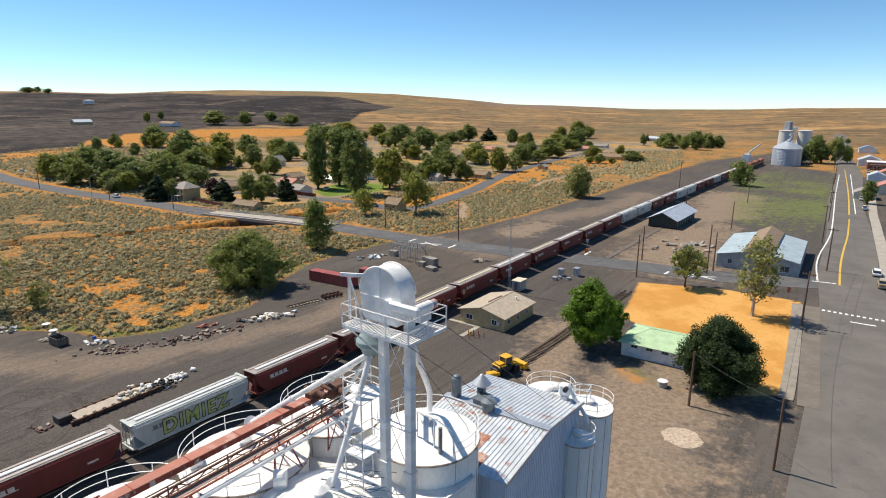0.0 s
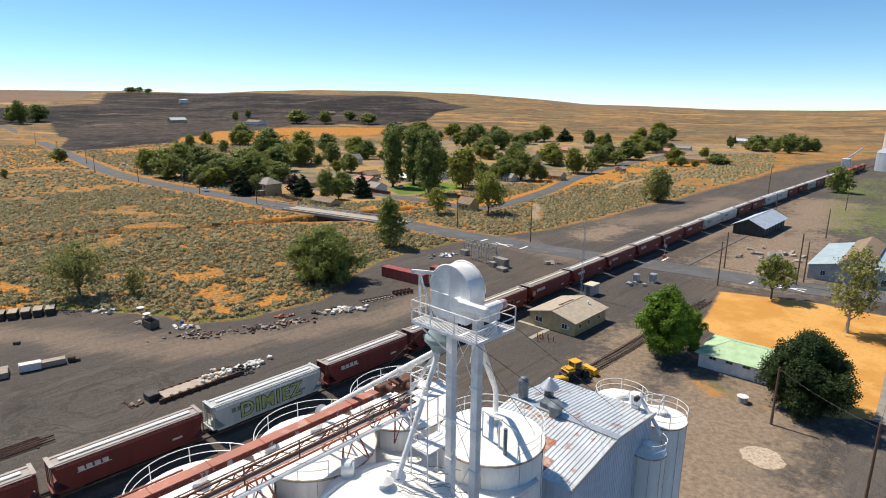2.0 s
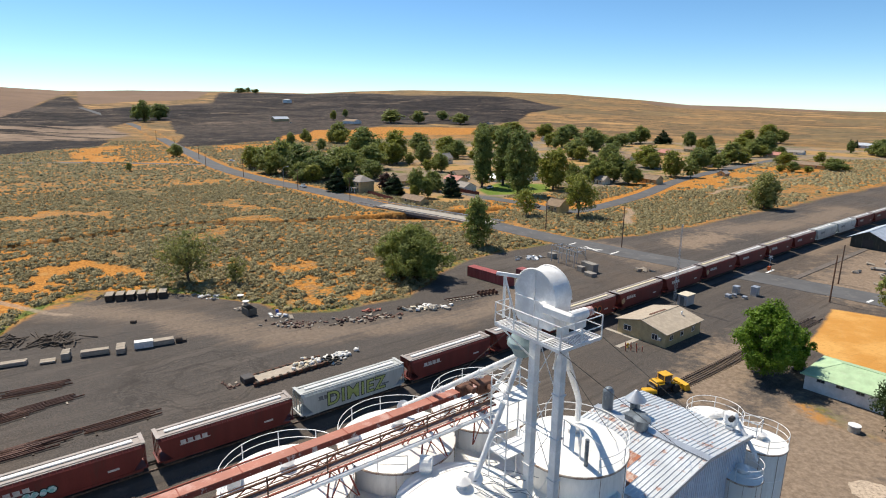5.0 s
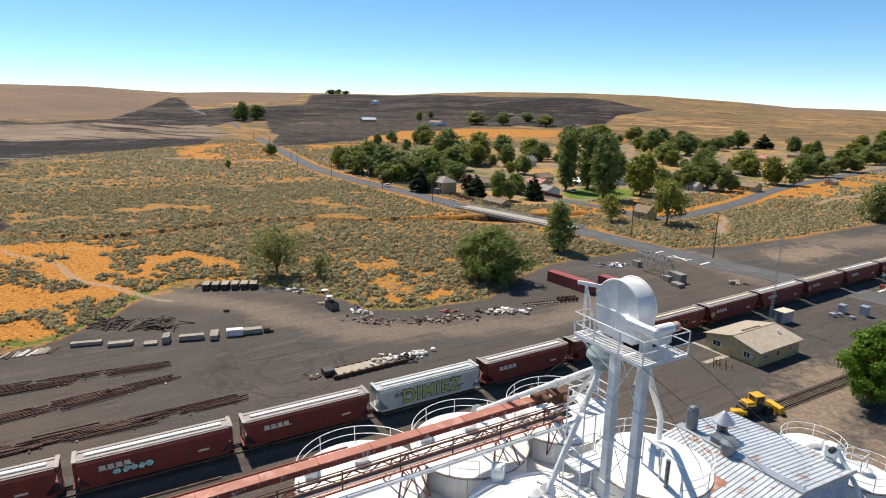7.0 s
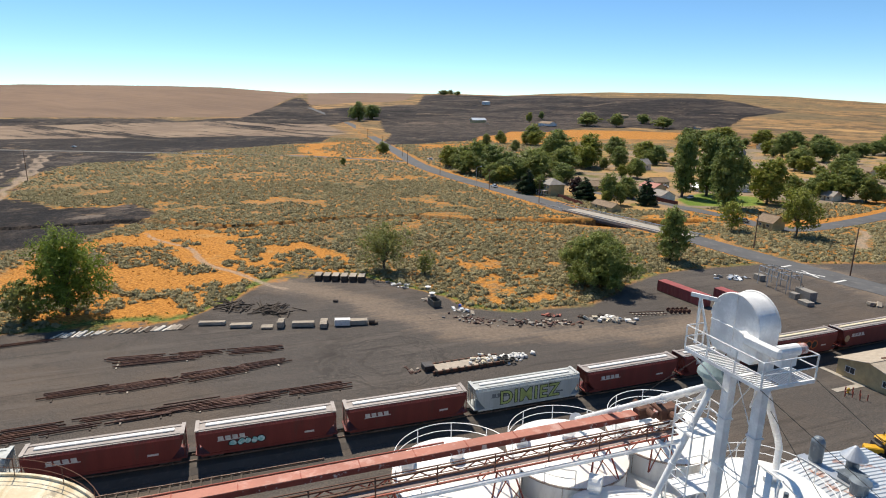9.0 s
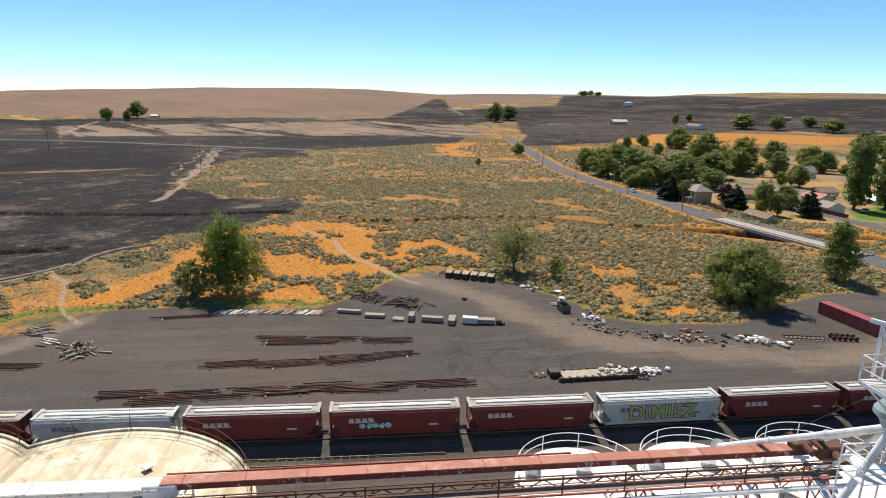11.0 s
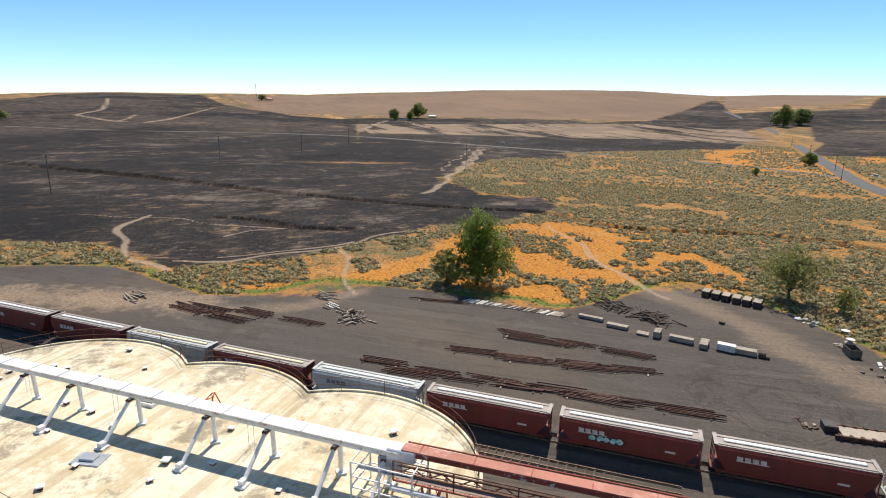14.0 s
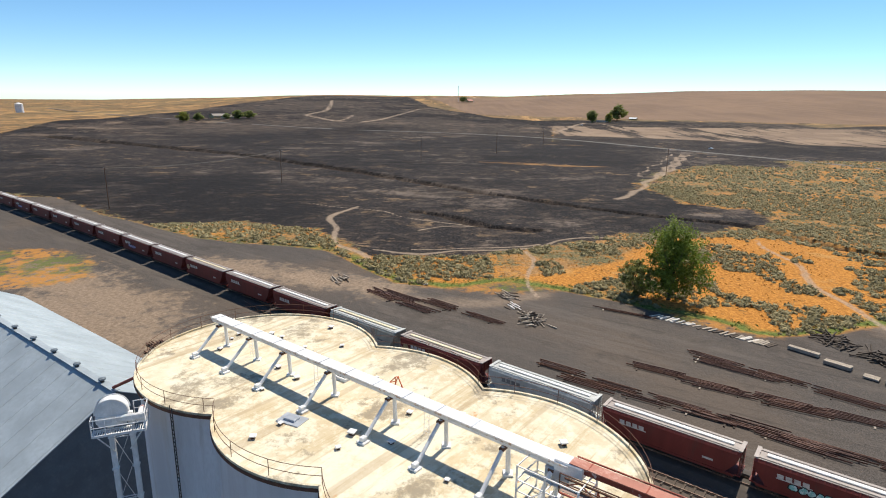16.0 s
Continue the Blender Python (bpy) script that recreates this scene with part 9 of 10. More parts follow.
# ---- yard things ----
wood_pale = surf("weathered_planks", (0.42, 0.36, 0.29), 0.9, worn=(0.26, 0.21, 0.16), amount=0.5, coarse=1.0, vary=0.5)
wood_white = surf("bleached_planks", (0.62, 0.58, 0.52), 0.9, worn=(0.4, 0.35, 0.3), amount=0.5, coarse=1.0, vary=0.3)
wood_dark = surf("creosoted_timber", (0.085, 0.065, 0.05), 0.9, worn=(0.2, 0.16, 0.13), amount=0.5, coarse=1.0, vary=0.5)
sack_white = surf("white_sack", (0.76, 0.75, 0.72), 0.8, worn=(0.55, 0.5, 0.42), amount=0.4, coarse=2)
sack_cream = surf("cream_sack", (0.66, 0.58, 0.44), 0.85, worn=(0.45, 0.36, 0.22), amount=0.4, coarse=2)
rubble_red = surf("red_scrap", (0.13, 0.075, 0.06), 0.9, worn=(0.36, 0.25, 0.2), amount=0.6, coarse=1.5, vary=0.6)
stone_grey = surf("grey_rubble", (0.36, 0.33, 0.29), 0.9, worn=(0.22, 0.2, 0.18), amount=0.5, coarse=1.5, vary=0.5)
box_red = surf("faded_red_container", (0.30, 0.065, 0.06), 0.6, worn=(0.40, 0.16, 0.14), amount=0.5, coarse=0.8, streak=True)
loader_yellow = surf("loader_yellow", (0.70, 0.38, 0.02), 0.45, worn=(0.35, 0.2, 0.06), amount=0.35, coarse=1.2)
blue_barrel = surf("blue_barrel", (0.03, 0.09, 0.42), 0.4)
r_y = random.Random(77)


def rail_stack(x, y, length, count, turn, layers=1, label="stack of rusty steel rails lying on gravel"):
    """Rails laid side by side on cross timbers."""
    ob = thing("rail_stack", label, "rails", pose(x, y, 0, 0, 0, turn), "rail stacks")
    wide = count * 0.46
    for q in (-0.34, 0.34):
        c = length * q + r_y.uniform(-0.8, 0.8)
        part("bearer", Geo().box(c - 0.12, -wide / 2 - r_y.uniform(0.0, 0.7), 0, c + 0.12, wide / 2 + 0.1, 0.16), wood_pale if r_y.random() < 0.35 else wood_dark, ob)
    prof = [(-0.075, 0.16), (0.075, 0.16), (0.075, 0.185), (0.015, 0.21), (0.015, 0.29), (0.045, 0.30), (0.045, 0.35), (-0.045, 0.35), (-0.045, 0.30), (-0.015, 0.29), (-0.015, 0.21), (-0.075, 0.185)]
    m = len(prof)
    for k in range(count):
        yy = (k - (count - 1) / 2) * 0.46 + r_y.uniform(-0.12, 0.12)
        half = length * r_y.uniform(0.40, 0.52)
        dx = r_y.uniform(-0.10, 0.10) * length
        t = r_y.uniform(-0.003, 0.003) * length
        a, b = Vector((dx - half, yy - t, 0)), Vector((dx + half, yy + t, 0))
        v = [p + Vector((0, q, z)) for p in (a, b) for q, z in prof]
        part("rail", Geo().add(v, [tuple(range(m)), tuple(range(m, 2 * m))[::-1]] + [(i, m + i, m + (i + 1) % m, (i + 1) % m) for i in range(m)]), oxide_rail if r_y.random() < 0.55 else rust_dark, ob)


def row_of_stacks(a, b, pieces, count, width=0.8):
    a, b = Vector((*a, 0)), Vector((*b, 0))
    turn = math.degrees(math.atan2(b.y - a.y, b.x - a.x))
    side = Vector((-(b - a).y, (b - a).x, 0)).normalized()
    L = (b - a).length / pieces
    for k in range(pieces):
        c = a.lerp(b, (k + 0.5) / pieces) + side * r_y.uniform(-width, width) * 0.5
        rail_stack(c.x, c.y, L * r_y.uniform(0.84, 1.02), max(3, count + r_y.randint(-1, 2)), turn + r_y.uniform(-0.8, 0.8))


row_of_stacks((-98, 43), (-78, 65.5), 3, 4)
row_of_stacks((-95.5, 42), (-86, 54), 1, 3)
row_of_stacks((-92.5, 31.5), (-73, 62), 4, 4)
row_of_stacks((-86, 38), (-75.5, 57), 2, 4)
row_of_stacks((-92.5, 15.5), (-59, 62), 6, 4)
row_of_stacks((-87.5, 19), (-68, 49), 4, 4)
row_of_stacks((-78.5, 34), (-66, 51), 2, 4)
row_of_stacks((-130.2, -17.6), (-121.5, -10.0), 1, 5)
row_of_stacks((-128.6, -14.5), (-120.8, -5.6), 1, 6)
row_of_stacks((-121.1, -9.2), (-114.6, -1.6), 1, 5)
row_of_stacks((-123.5, -4.6), (-116.8, 3.0), 1, 5)
row_of_stacks((-116.0, 4.1), (-108.8, 12.2), 1, 5)
row_of_stacks((-120, 31.5), (-113, 44), 1, 2)
row_of_stacks((-98.5, -52), (-92.5, -45.2), 1, 5)
row_of_stacks((-94.5, -51.5), (-90, -46.5), 1, 4)


def timber_heap(x, y, n, spread, mat, label, length=2.6, thick=0.22, turn=None, flat=False):
    ob = thing("timber_heap", label, "timber", pose(x, y, 0), "timber heaps")
    for k in range(n):
        a = radians(turn + r_y.uniform(-14, 14)) if turn is not None else r_y.uniform(0, 3.14)
        c = Vector((r_y.gauss(0, spread), r_y.gauss(0, spread * 0.6), 0.0))
        h = thick / 2 + (0.02 if flat else max(0.0, (1 - c.length / (spread * 2)) * n * 0.016) * r_y.random())
        tilt = 0 if flat else r_y.uniform(-0.12, 0.2) * length
        d = Vector((math.cos(a), math.sin(a), 0)) * length * r_y.uniform(0.35, 0.6)
        low = thick / 2
        p, q = c - d + up * max(low, h - tilt), c + d + up * max(low, h + tilt)
        part("timber", Geo().bar(p, q, thick, thick * r_y.uniform(0.7, 1.0)), wood_dark if r_y.random() < 0.4 else mat, ob)


timber_heap(-112.2, 17.6, 60, 1.9, wood_pale, "loose heap of weathered wooden ties", 2.6)
timber_heap(-126, 14.5, 16, 1.6, wood_pale, "small flat stack of weathered boards", 3.0, 0.18, 40)
timber_heap(-119, 14.8, 12, 1.4, sack_white, "pale broken boards at the yard edge", 2.2, 0.18, 30, True)
timber_heap(-103, 73.5, 34, 2.3, wood_dark, "dark tangled heap of old ties", 3.2)
timber_heap(-95, 76.5, 44, 2.6, wood_dark, "dark tangled heap of creosoted timber", 3.4)
timber_heap(-137, -25, 14, 1.6, wood_pale, "stack of old ties near the burnt ground", 3.2, 0.24, 35)
for k in range(22):
    t = k / 21
    x, y = -115.5 + t * 14.5, 43.8 + t * 16.5
    ob = thing("plank_pile", "whitish weathered planks laid side by side at the yard edge" if k < 8 or k in (17, 18) else "dark weathered planks laid side by side at the yard edge", "planks", pose(x, y, 0, 0, 0, 118 + r_y.uniform(-12, 12)), "plank piles")
    for q in range(r_y.randint(1, 2)):
        L, w = r_y.uniform(1.0, 1.5), r_y.uniform(0.14, 0.24)
        part("plank", Geo().box(-L, q * 0.42 - w, 0.02, L, q * 0.42 + w, r_y.uniform(0.14, 0.24)), wood_white if k < 8 or k in (17, 18) else (wood_pale if k % 3 else wood_dark), ob)


def crate(x, y, L, W, h, turn, mat, label, name="timber_bundle"):
    """Bundled beams on bearers."""
    ob = thing(name, label, "bundle", pose(x, y, 0, 0, 0, turn), "timber bundles")
    for q in (-0.3, 0.3):
        part("bearer", Geo().box(L * q - 0.1, -W / 2, 0, L * q + 0.1, W / 2, 0.14), wood_dark, ob)
    rows = max(1, int(h / 0.3))
    cols = max(2, int(W / 0.32))
    for i in range(rows):
        for j in range(cols):
            y0 = -W / 2 + j * W / cols
            z0 = 0.14 + i * 0.3
            dx = r_y.uniform(-0.06, 0.06)
            part("beam", Geo().box(-L / 2 + dx, y0 + 0.015, z0, L / 2 + dx, y0 + W / cols - 0.015, z0 + 0.28), mat, ob)


for k, (x, y, L, W, h, t, mt) in enumerate(((-98, 64.2, 5.0, 1.0, 0.6, 40, wood_pale), (-92.5, 66.8, 4.0, 1.3, 0.6, 42, wood_pale), (-88.2, 69.5, 2.2, 1.6, 0.3, 40, wood_pale), (-86.6, 71.6, 1.2, 2.4, 1.2, 42, wood_pale), (-83.2, 74.2, 4.2, 1.2, 0.9, 40, wood_pale), (-80.2, 76.8, 1.4, 3.2, 0.9, 42, wood_pale), (-77.6, 79.3, 3.0, 1.4, 1.2, 40, sack_white), (-75.4, 81.6, 3.4, 1.5, 0.9, 44, wood_pale))):
    crate(x, y, L, W, h, t, mt, "strapped bundle of weathered timber beams on the gravel" if mt is wood_pale else "long white wrapped bundle on the gravel")
solid("scrap_lump", Geo().rod((-0.5, 0, 0.5), (0.5, 0, 0.5), 0.5, n=16).box(0.5, -0.3, 0, 1.2, 0.5, 0.5, c=0.05), wood_dark, "dark scrap lump at the end of the timber row", "scrap", pose(-73.4, 83.2, 0, 0, 0, 30))
for k in range(6):
    t = k / 5
    crate(-104.0 + t * 9.2, 98.4 + t * 5.6, 1.5, 3.4, 1.2, 36 + r_y.uniform(-4, 4), wood_dark, "dark bundle of railway ties with pale top", "tie_bundle")
for k in range(6):
    t = k / 5
    solid("pallet_cover", Geo().box(-0.8, -1.6, 0, 0.8, 1.6, 0.08, c=0.02), wood_pale, "pale board lid lying on a tie bundle", "board", pose(-104.0 + t * 9.2, 98.4 + t * 5.6, 1.34, 0, 0, 36), "bundle lids")
timber_heap(-106, 100, 14, 1.2, wood_dark, "dark loose ties beside the bundles", 2.4, 0.22, 110)

# long truck frame heaped with sacks
deck = thing("flat_truck_frame", "old flat truck deck with rusted side rails", "trailer", pose(-47.8, 78.6, 0, 0, 0, 56))
part("deck", Geo().box(-6.0, -1.3, 0.35, 4.6, 1.3, 0.5), wood_pale, deck, "tan plank deck")
for s in (-1, 1):
    part("side_rail", Geo().box(-7.0, s * 1.55 - 0.15, 0.1, 6.0, s * 1.55 + 0.15, 0.6), rust_dark, deck)
    for k in range(10):
        part("stake", Geo().box(-6.6 + k * 1.3, s * 1.55 - 0.3, 0.0, -6.2 + k * 1.3, s * 1.55 + 0.3, 0.72), wood_dark, deck)
part("toolbox", Geo().box(-7.9, -0.2, 0.1, -6.2, 1.7, 1.0, c=0.05).box(-7.5, 0.1, 1.0, -6.5, 1.4, 1.02), dark_steel, deck, "black open toolbox")


def sack(x, y, z, s, mat, label, name="sack"):
    bm = bmesh.new()
    bmesh.ops.create_icosphere(bm, subdivisions=2, radius=s)
    for p in bm.verts:
        k = 1 + 0.75 * noise.noise(p.co * 2.3 / s + Vector((x * 3, y * 3, z)))
        p.co = Vector((p.co.x * k, p.co.y * k * 0.8, max(-s * 0.5, p.co.z * 0.8 * k)))
    bm.verts.index_update()
    g = Geo().add([p.co.copy() for p in bm.verts], [tuple(v.index for v in f.verts) for f in bm.faces])
    bm.free()
    solid(name, g, mat, label, "sack", pose(x, y, z + s * 0.5, 0, 0, r_y.uniform(0, 180)), "heaped sacks", smooth=True)


for k in range(74):
    t = r_y.random()
    x = -47.8 + (1.0 + t * 9.5) * math.cos(radians(56)) + r_y.gauss(0, 0.75)
    y = 78.6 + (1.0 + t * 9.5) * math.sin(radians(56)) + r_y.gauss(0, 0.6)
    sack(x, y, 0.5 if t < 0.3 else 0.0, r_y.uniform(0.24, 0.5), sack_cream if t < 0.42 and r_y.random() < 0.7 else sack_white, "cream grain sack heaped beside the truck deck" if t < 0.42 else "white plastic sack in a heap on gravel")
for k in range(4):
    solid("old_tyre", Geo().lathe([(0.3, 0), (0.5, 0.02), (0.54, 0.14), (0.5, 0.26), (0.3, 0.28)], 20, caps=False), tyre_mat, "black tyre lying in the sack heap", "tyre", pose(-44.3 + k * 0.7, 83.0 + (k % 2) * 0.8, 0.45 + 0.2 * (k % 2), 8, 0, 0), "old tyres")

# scattered scrap along the yard edge
def scrap_patch(x, y, n, sx, sy, mats, label, s0=0.18, s1=0.55, turn=0.0):
    ob = thing("scrap_heap", label, "scrap", pose(x, y, 0, 0, 0, turn), "scrap heaps")
    for k in range(n):
        s = r_y.uniform(s0, s1)
        px, py = r_y.gauss(0, sx), r_y.gauss(0, sy)
        m = pose(px, py, s * 0.3, r_y.uniform(-25, 25), r_y.uniform(-25, 25), r_y.uniform(0, 180))
        g = Geo().box(-s * r_y.uniform(0.6, 1.6), -s * 0.5, -s * 0.3, s, s * 0.6, s * 0.35, m, c=s * 0.08)
        part("piece", g, r_y.choice(mats), ob)


scrap_patch(-57.5, 97.5, 70, 2.6, 1.3, (rubble_red, stone_grey, rubble_red), "scattered red and grey rubble at the yard edge", 0.15, 0.42, 15)
scrap_patch(-48.5, 102.5, 40, 2.8, 1.0, (rubble_red, wood_dark, stone_grey), "scattered rusty scrap and broken stone", 0.2, 0.6, 30)
scrap_patch(-44.0, 106.5, 55, 2.6, 1.0, (rubble_red, rust_dark, wood_pale), "rusty red machine scrap at the yard edge", 0.15, 0.5, 35)
scrap_patch(-46.5, 109.0, 16, 1.2, 0.5, (rubble_red, red_rust), "rusty red steel scrap", 0.2, 0.55, 35)
scrap_patch(-35.5, 114.5, 45, 2.2, 0.9, (sack_cream, stone_grey, sack_white), "pale cream rubble heap on dark gravel", 0.25, 0.75, 30)
scrap_patch(-40.6, 113.0, 10, 0.7, 0.5, (wood_dark,), "dark brush heap on gravel", 0.3, 0.6)
scrap_patch(-38, 115.5, 8, 0.8, 0.4, (wood_dark, tyre_mat), "small dark scrap heap on gravel", 0.25, 0.6)
scrap_patch(-85, 106.5, 22, 1.8, 0.9, (sack_white, stone_grey), "white rubble under the olive tree", 0.2, 0.6)
scrap_patch(-72, 101.5, 14, 1.2, 0.6, (stone_grey, wood_pale, red_rust), "broken boards beside the dumpster", 0.2, 0.6)
scrap_patch(-62.5, 100.3, 14, 1.2, 0.6, (stone_grey, wood_pale, sack_white), "pale litter near the blue barrel", 0.2, 0.7)
scrap_patch(-54.0, 71.2, 12, 1.0, 0.5, (rubble_red, wood_pale), "reddish scrap beside the truck deck", 0.15, 0.4)
scrap_patch(-134, -4, 3, 0.3, 0.3, (sack_white,), "white litter at the grass edge", 0.3, 0.6)
scrap_patch(75, 178, 40, 6.0, 3.0, (stone_grey, wood_pale), "broken concrete and timber on bare ground", 0.3, 1.1, 50)
solid("steel_box", Geo().box(-0.5, -0.35, 0, 0.5, 0.35, 0.5, c=0.04), wood_dark, "small dark box on open gravel", "box", pose(-88.5, 88.5, 0, 0, 0, 20))
dump = thing("dumpster", "open grey steel dumpster", "dumpster", pose(-69.8, 99.8, 0, 0, 0, -30))
for g in (Geo().box(-1.5, -0.95, 0.15, 1.5, -0.88, 1.5), Geo().box(-1.5, 0.88, 0.15, 1.5, 0.95, 1.5), Geo().box(-1.5, -0.88, 0.15, -1.43, 0.88, 1.5), Geo().box(1.43, -0.88, 0.15, 1.5, 0.88, 1.5), Geo().box(-1.43, -0.88, 0.15, 1.43, 0.88, 0.22)):
    part("panel", g, surf("dumpster_paint", (0.13, 0.115, 0.09), 0.7, worn=(0.15, 0.1, 0.07), amount=0.6, coarse=1.5), dump)
part("skid", Geo().box(-1.3, -0.8, 0, -1.1, 0.8, 0.15).box(1.1, -0.8, 0, 1.3, 0.8, 0.15), rust_dark, dump)
barrel = thing("blue_barrel", "blue plastic barrel among pale litter", "barrel", pose(-64.3, 101.5, 0))
part("body", Geo().lathe([(0.3, 0), (0.32, 0.1), (0.34, 0.45), (0.32, 0.85), (0.28, 0.95), (0.05, 0.96)], 20), blue_barrel, barrel)
tub2 = solid("pale_drum", Geo().lathe([(0.5, 0), (0.5, 0.5), (0.45, 0.55), (0.05, 0.56)], 20).rod((0.9, 0.2, 0.3), (1.8, 0.1, 0.3), 0.3, n=14), surf("pale_blue_drum", (0.55, 0.60, 0.66), 0.5), "pale plastic drums lying beside a barrel", "drum", pose(-63.3, 100.6, 0))
for x, y in ((-77.5, 108.0), (-74.0, 104.8)):
    sp = thing("cable_spool_table", "round white cable spool used as a table", "spool", pose(x, y, 0), "cable spools")
    part("top", Geo().lathe([(0.75, 0.7), (0.75, 0.78), (0.1, 0.79)], 24), sack_white, sp)
    part("core", Geo().lathe([(0.4, 0.08), (0.4, 0.75)], 16), wood_pale, sp)
    part("base", Geo().lathe([(0.9, 0), (0.9, 0.08), (0.1, 0.09)], 24), wood_pale, sp)

# containers, track panel, substation
def container(x, y, L, turn, label):
    ob = thing("shipping_container", label, "container", pose(x, y, 0, 0, 0, turn), "red containers")
    part("floor", Geo().box(-L / 2, -1.22, 0, L / 2, 1.22, 0.16), rust_dark, ob)
    for s in (-1, 1):
        g = Geo()
        n = int(L / 0.28)
        v, f = [], []
        for k in range(n + 1):
            x0 = -L / 2 + k * L / n
            d = 0.0 if k % 4 in (0, 1) else 0.045
            v += [(x0, s * (1.22 - d), 0.16), (x0, s * (1.22 - d), 2.5)]
        f = [(2 * k, 2 * k + 2, 2 * k + 3, 2 * k + 1) for k in range(n)]
        part("side_panel", g.add(v, f), box_red, ob)
    part("roof", Geo().box(-L / 2, -1.22, 2.5, L / 2, 1.22, 2.6), box_red, ob, "sun-faded red roof")
    part("end_wall", Geo().box(-L / 2 - 0.02, -1.22, 0.1, -L / 2 + 0.06, 1.22, 2.55), box_red, ob)
    part("door", Geo().box(L / 2 - 0.06, -1.22, 0.1, L / 2 + 0.02, -0.01, 2.55).bar((L / 2 + 0.04, -0.4, 0.2), (L / 2 + 0.04, -0.4, 2.4), 0.05), box_red, ob)
    part("door", Geo().box(L / 2 - 0.06, 0.01, 0.1, L / 2 + 0.02, 1.22, 2.55).bar((L / 2 + 0.04, 0.4, 0.2), (L / 2 + 0.04, 0.4, 2.4), 0.05), box_red, ob)


container(-26.9, 138.6, 13.4, -30, "long faded red shipping container on gravel")
container(-18.5, 142.5, 4.6, -30, "short dark red container with pale top")
pan = thing("track_panel", "short panel of railway track lying on the gravel", "track", pose(-30.3, 122.6, 0, 0, 0, 42))
for k in range(9):
    part("tie", Geo().box(-3.4 + k * 0.82, -1.2, 0, -3.16 + k * 0.82, 1.2, 0.18), wood_pale, pan)
for s in (-0.7, 0.7):
    part("rail", Geo().bar((-3.9, s, 0.27), (4.0, s, 0.27), 0.09, 0.18), oxide_rail, pan)
for k in range(5):
    w = thing("wheelset", "rusty railway wheelset standing on gravel", "wheels", pose(-26.8 + k * 0.75, 126.6 + k * 0.62, 0, 0, 0, 40), "spare wheelsets")
    part("axle", Geo().rod((0, -0.9, 0.46), (0, 0.9, 0.46), 0.08, n=10), rust_dark, w)
    for s in (-0.72, 0.72):
        part("wheel", Geo().rod((0, s - 0.06, 0.46), (0, s + 0.06, 0.46), 0.46, n=20), rust_dark, w)
old_grey = surf("weathered_grey_cabinet", (0.27, 0.25, 0.22), 0.7, worn=(0.17, 0.13, 0.10), amount=0.6, coarse=1.2)
sub = thing("substation", "small electrical substation of steel frames and grey cabinets", "substation", pose(-8.5, 160.5, 0, 0, 0, -42))
for x in (-6, -3, 0, 3):
    for y in (-2, 2):
        part("post", Geo().bar((x, y, 0), (x, y, 4.6), 0.14), galvanised, sub)
for x in (-6, -3, 0, 3):
    part("beam", Geo().bar((x, -2, 4.4), (x, 2, 4.4), 0.14), galvanised, sub)
for y in (-2, 2):
    part("beam", Geo().bar((-6, y, 4.6), (3, y, 4.6), 0.14), galvanised, sub)
    part("beam", Geo().bar((-6, y, 3.2), (3, y, 3.2), 0.1), galvanised, sub)
for k in range(12):
    part("insulator", Geo().rod((-5.6 + k * 0.75, (-1) ** k * 1.4, 3.3), (-5.6 + k * 0.75, (-1) ** k * 1.4, 4.3), 0.09, n=8), stone_grey, sub)
for x, y, s, h in ((5.2, 0.5, 1.6, 2.0), (8.0, -0.5, 1.8, 2.3), (6.2, -2.6, 1.2, 1.4), (-8.2, 0.4, 1.5, 1.5), (10.5, -3.5, 1.8, 0.9)):
    part("cabinet", Geo().box(x - s * 0.8, y - s * 0.55, 0, x + s * 0.8, y + s * 0.55, h, c=0.05), old_grey, sub)
part("busbar", Geo().path([(-6, -1.4, 4.9), (0, -1.0, 5.1), (3, 0.2, 4.8), (5.2, 0.5, 2.2)], 0.04, 5).path([(-6, 1.0, 4.9), (0, 1.0, 5.1), (3, 0.6, 4.8), (5.2, 0.8, 2.2)], 0.04, 5), dark_steel, sub)
scrap_patch(-20, 164, 26, 2.2, 1.0, (galvanised, stone_grey), "grey electrical scrap beside the substation", 0.3, 0.9, 30)
scrap_patch(10, 160, 6, 1.0, 0.6, (wood_pale,), "pale broken timber on the gravel bank", 0.5, 1.2)

# wheel loader
ld = thing("wheel_loader", "yellow wheel loader parked beside the loading track", "loader", pose(10.9, 89.6, 0, 0, 0, 38) @ Matrix.Diagonal((0.88, 0.88, 0.88, 1)))
part("rear_body", Geo().box(-3.3, -1.05, 0.9, -0.6, 1.05, 1.75, c=0.15), dark_steel, ld)
part("side_panel", Geo().box(-3.2, -1.12, 1.75, -1.5, 1.12, 2.2, c=0.1), loader_yellow, ld)
part("front_frame", Geo().box(-0.5, -0.75, 0.8, 1.6, 0.75, 1.6, c=0.12), dark_steel, ld)
part("engine_hood", Geo().box(-3.1, -0.85, 2.2, -1.6, 0.85, 2.55, c=0.1), loader_yellow, ld)
part("engine_side", Geo().box(-3.1, -1.14, 1.2, -1.3, -1.1, 2.0).box(-3.1, 1.1, 1.2, -1.3, 1.14, 2.0), dark_steel, ld)
part("counterweight", Geo().box(-3.7, -1.0, 0.7, -3.3, 1.0, 1.7, c=0.12), dark_steel, ld)
part("radiator_grille", Geo().box(-3.36, -0.7, 1.72, -3.28, 0.7, 2.15), dark_steel, ld)
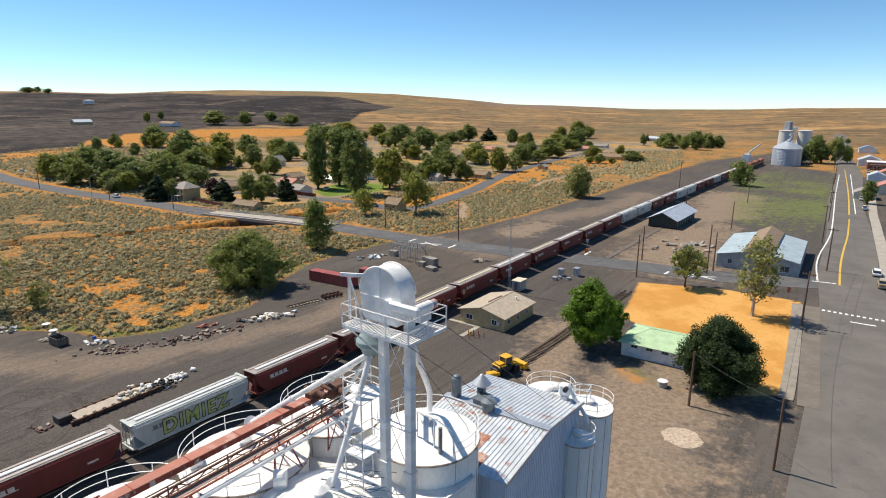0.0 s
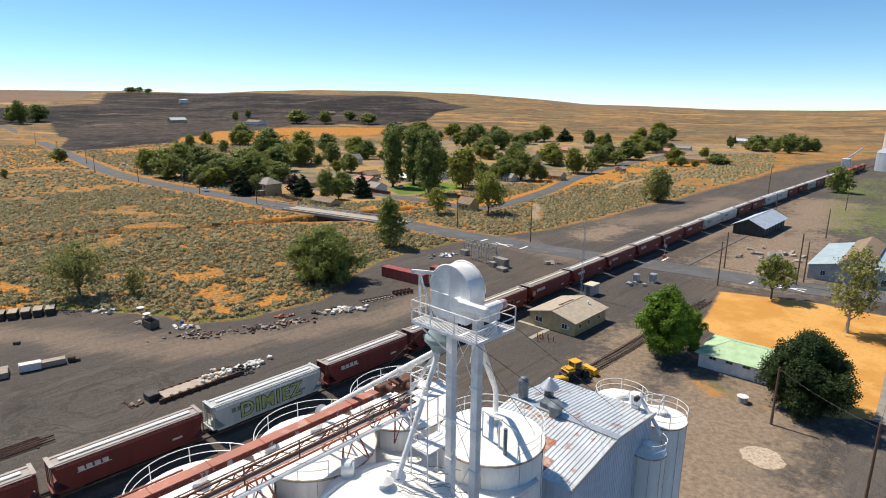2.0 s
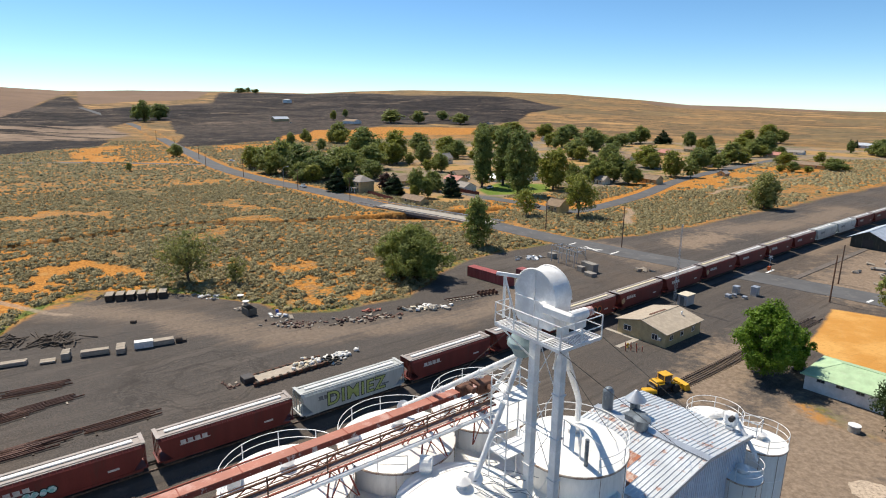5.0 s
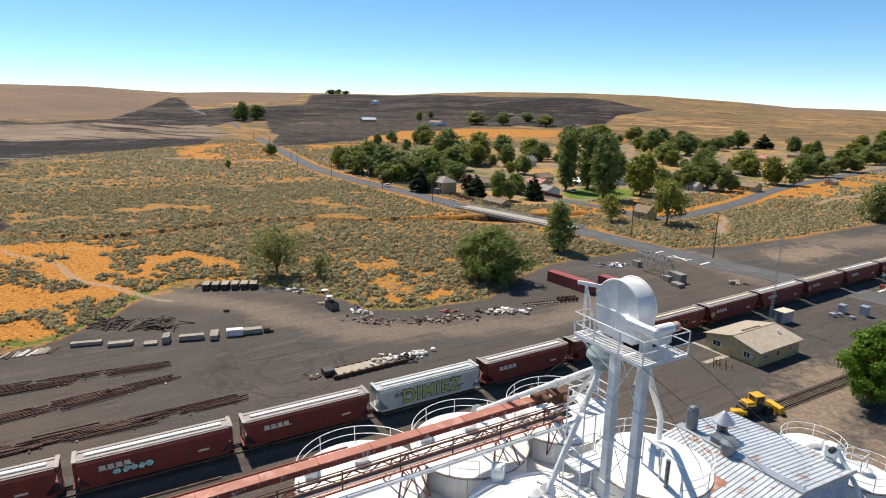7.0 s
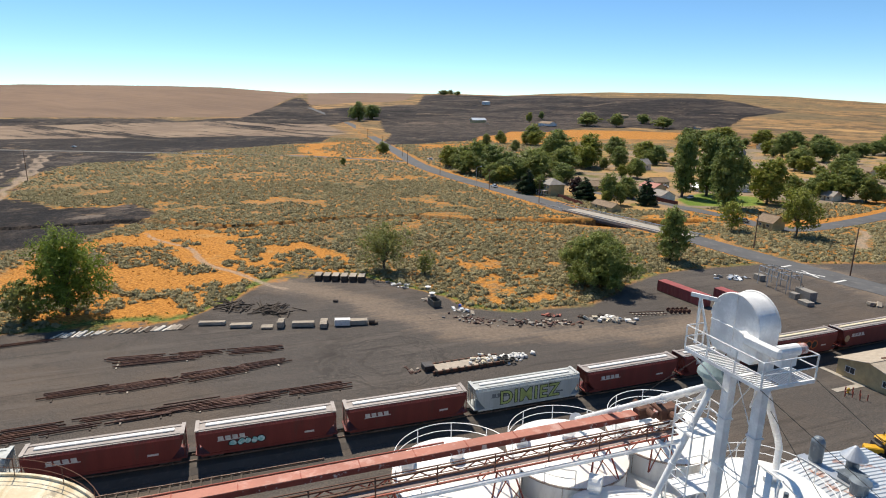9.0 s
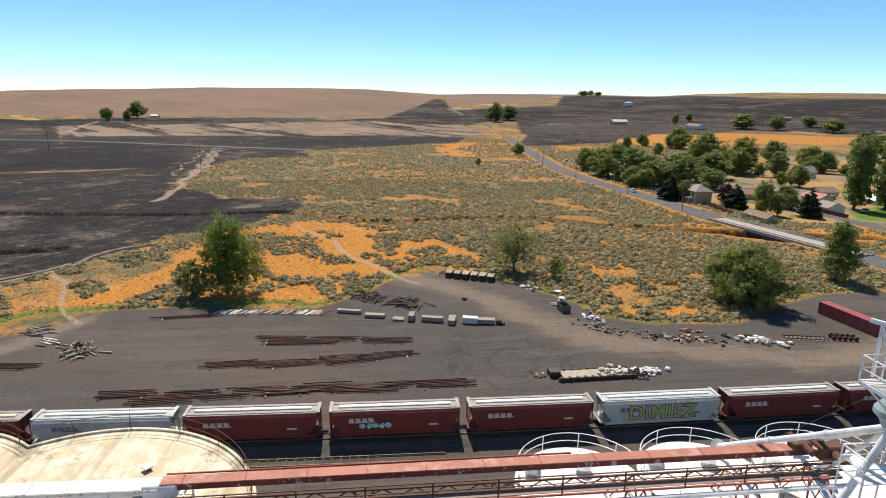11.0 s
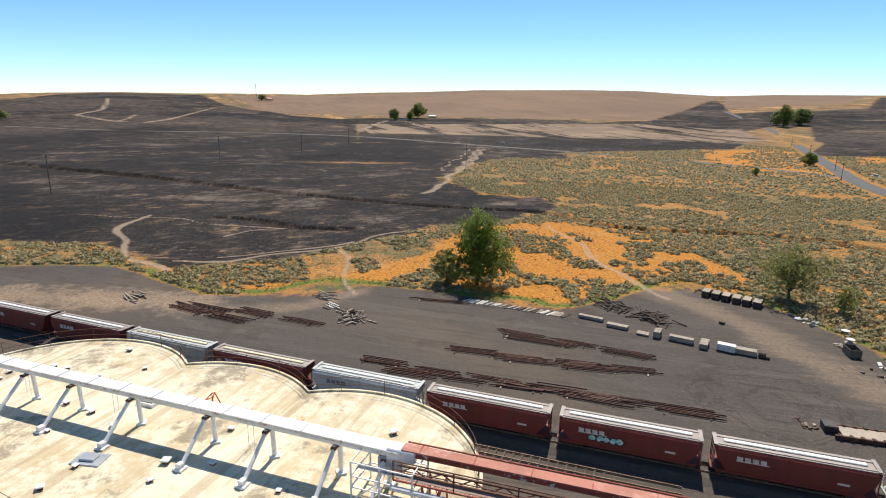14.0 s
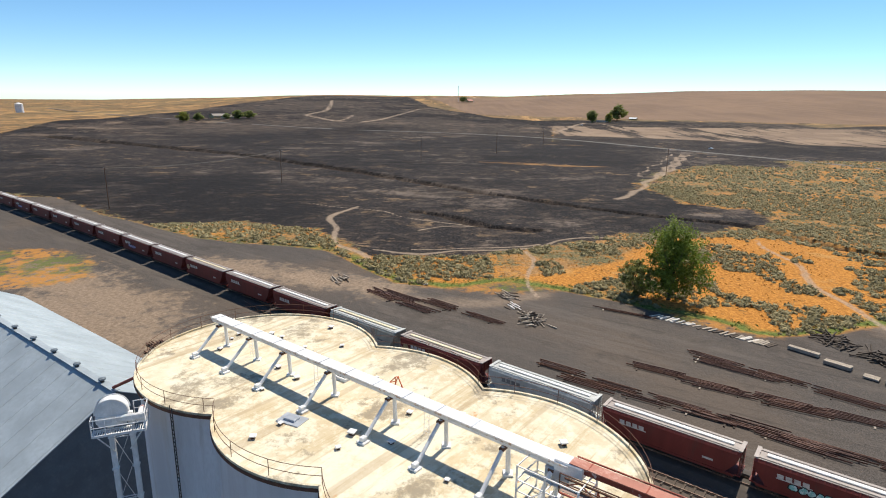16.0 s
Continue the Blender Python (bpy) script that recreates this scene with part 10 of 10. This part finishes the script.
part("ladder_step", Geo().box(-1.2, -1.35, 0.5, -0.4, -1.05, 0.58).box(-1.2, -1.35, 0.9, -0.4, -1.05, 0.98), dark_steel, ld)
cab_p = part("cab", Geo().box(-1.5, -0.8, 2.1, 0.1, 0.8, 3.35, c=0.1), pane_mat, ld, "dark glazed cab")
part("cab_roof", Geo().box(-1.65, -0.95, 3.35, 0.25, 0.95, 3.5, c=0.05), loader_yellow, cab_p)
for x in (-1.5, 0.1):
    for y in (-0.8, 0.8):
        part("cab_post", Geo().bar((x, y, 2.1), (x, y, 3.4), 0.12), loader_yellow, cab_p)
for s in (-0.65, 0.65):
    part("lift_arm", Geo().bar((0.3, s, 1.9), (2.9, s, 0.9), 0.22, 0.4), loader_yellow, ld)
part("bucket", Geo().add([(2.8, -1.5, 0.15), (4.1, -1.5, 0.1), (3.5, -1.5, 1.4), (2.7, -1.5, 1.2), (2.8, 1.5, 0.15), (4.1, 1.5, 0.1), (3.5, 1.5, 1.4), (2.7, 1.5, 1.2)], [(0, 1, 2, 3), (7, 6, 5, 4), (0, 4, 5, 1), (0, 3, 7, 4), (3, 2, 6, 7)]), loader_yellow, ld)
part("exhaust", Geo().rod((-2.2, 0.5, 2.2), (-2.2, 0.5, 3.1), 0.07, n=8), dark_steel, ld)
for x in (-2.2, 1.0):
    for s in (-1, 1):
        w = part("wheel", Geo().lathe([(0.35, -0.28), (0.72, -0.28), (0.8, -0.15), (0.8, 0.15), (0.72, 0.28), (0.35, 0.28)], 24), tyre_mat, ld)
        w.matrix_local = pose(x, s * 1.1, 0.8, 90, 0, 0)
        part("hub", Geo().lathe([(0.36, -0.2), (0.36, 0.2)], 16), loader_yellow, w)
fl = thing("forklift", "small yellow machine beside the wheel loader", "machine", pose(8.2, 87.0, 0, 0, 0, 20))
part("body", Geo().box(-1.1, -0.6, 0.4, 1.0, 0.6, 1.2, c=0.12), loader_yellow, fl)
part("mast", Geo().bar((1.1, -0.4, 0.2), (1.1, -0.4, 2.0), 0.12).bar((1.1, 0.4, 0.2), (1.1, 0.4, 2.0), 0.12), dark_steel, fl)
for x in (-0.7, 0.7):
    for s in (-0.6, 0.6):
        part("wheel", Geo().rod((x, s - 0.12, 0.36), (x, s + 0.12, 0.36), 0.36, n=16), tyre_mat, fl)
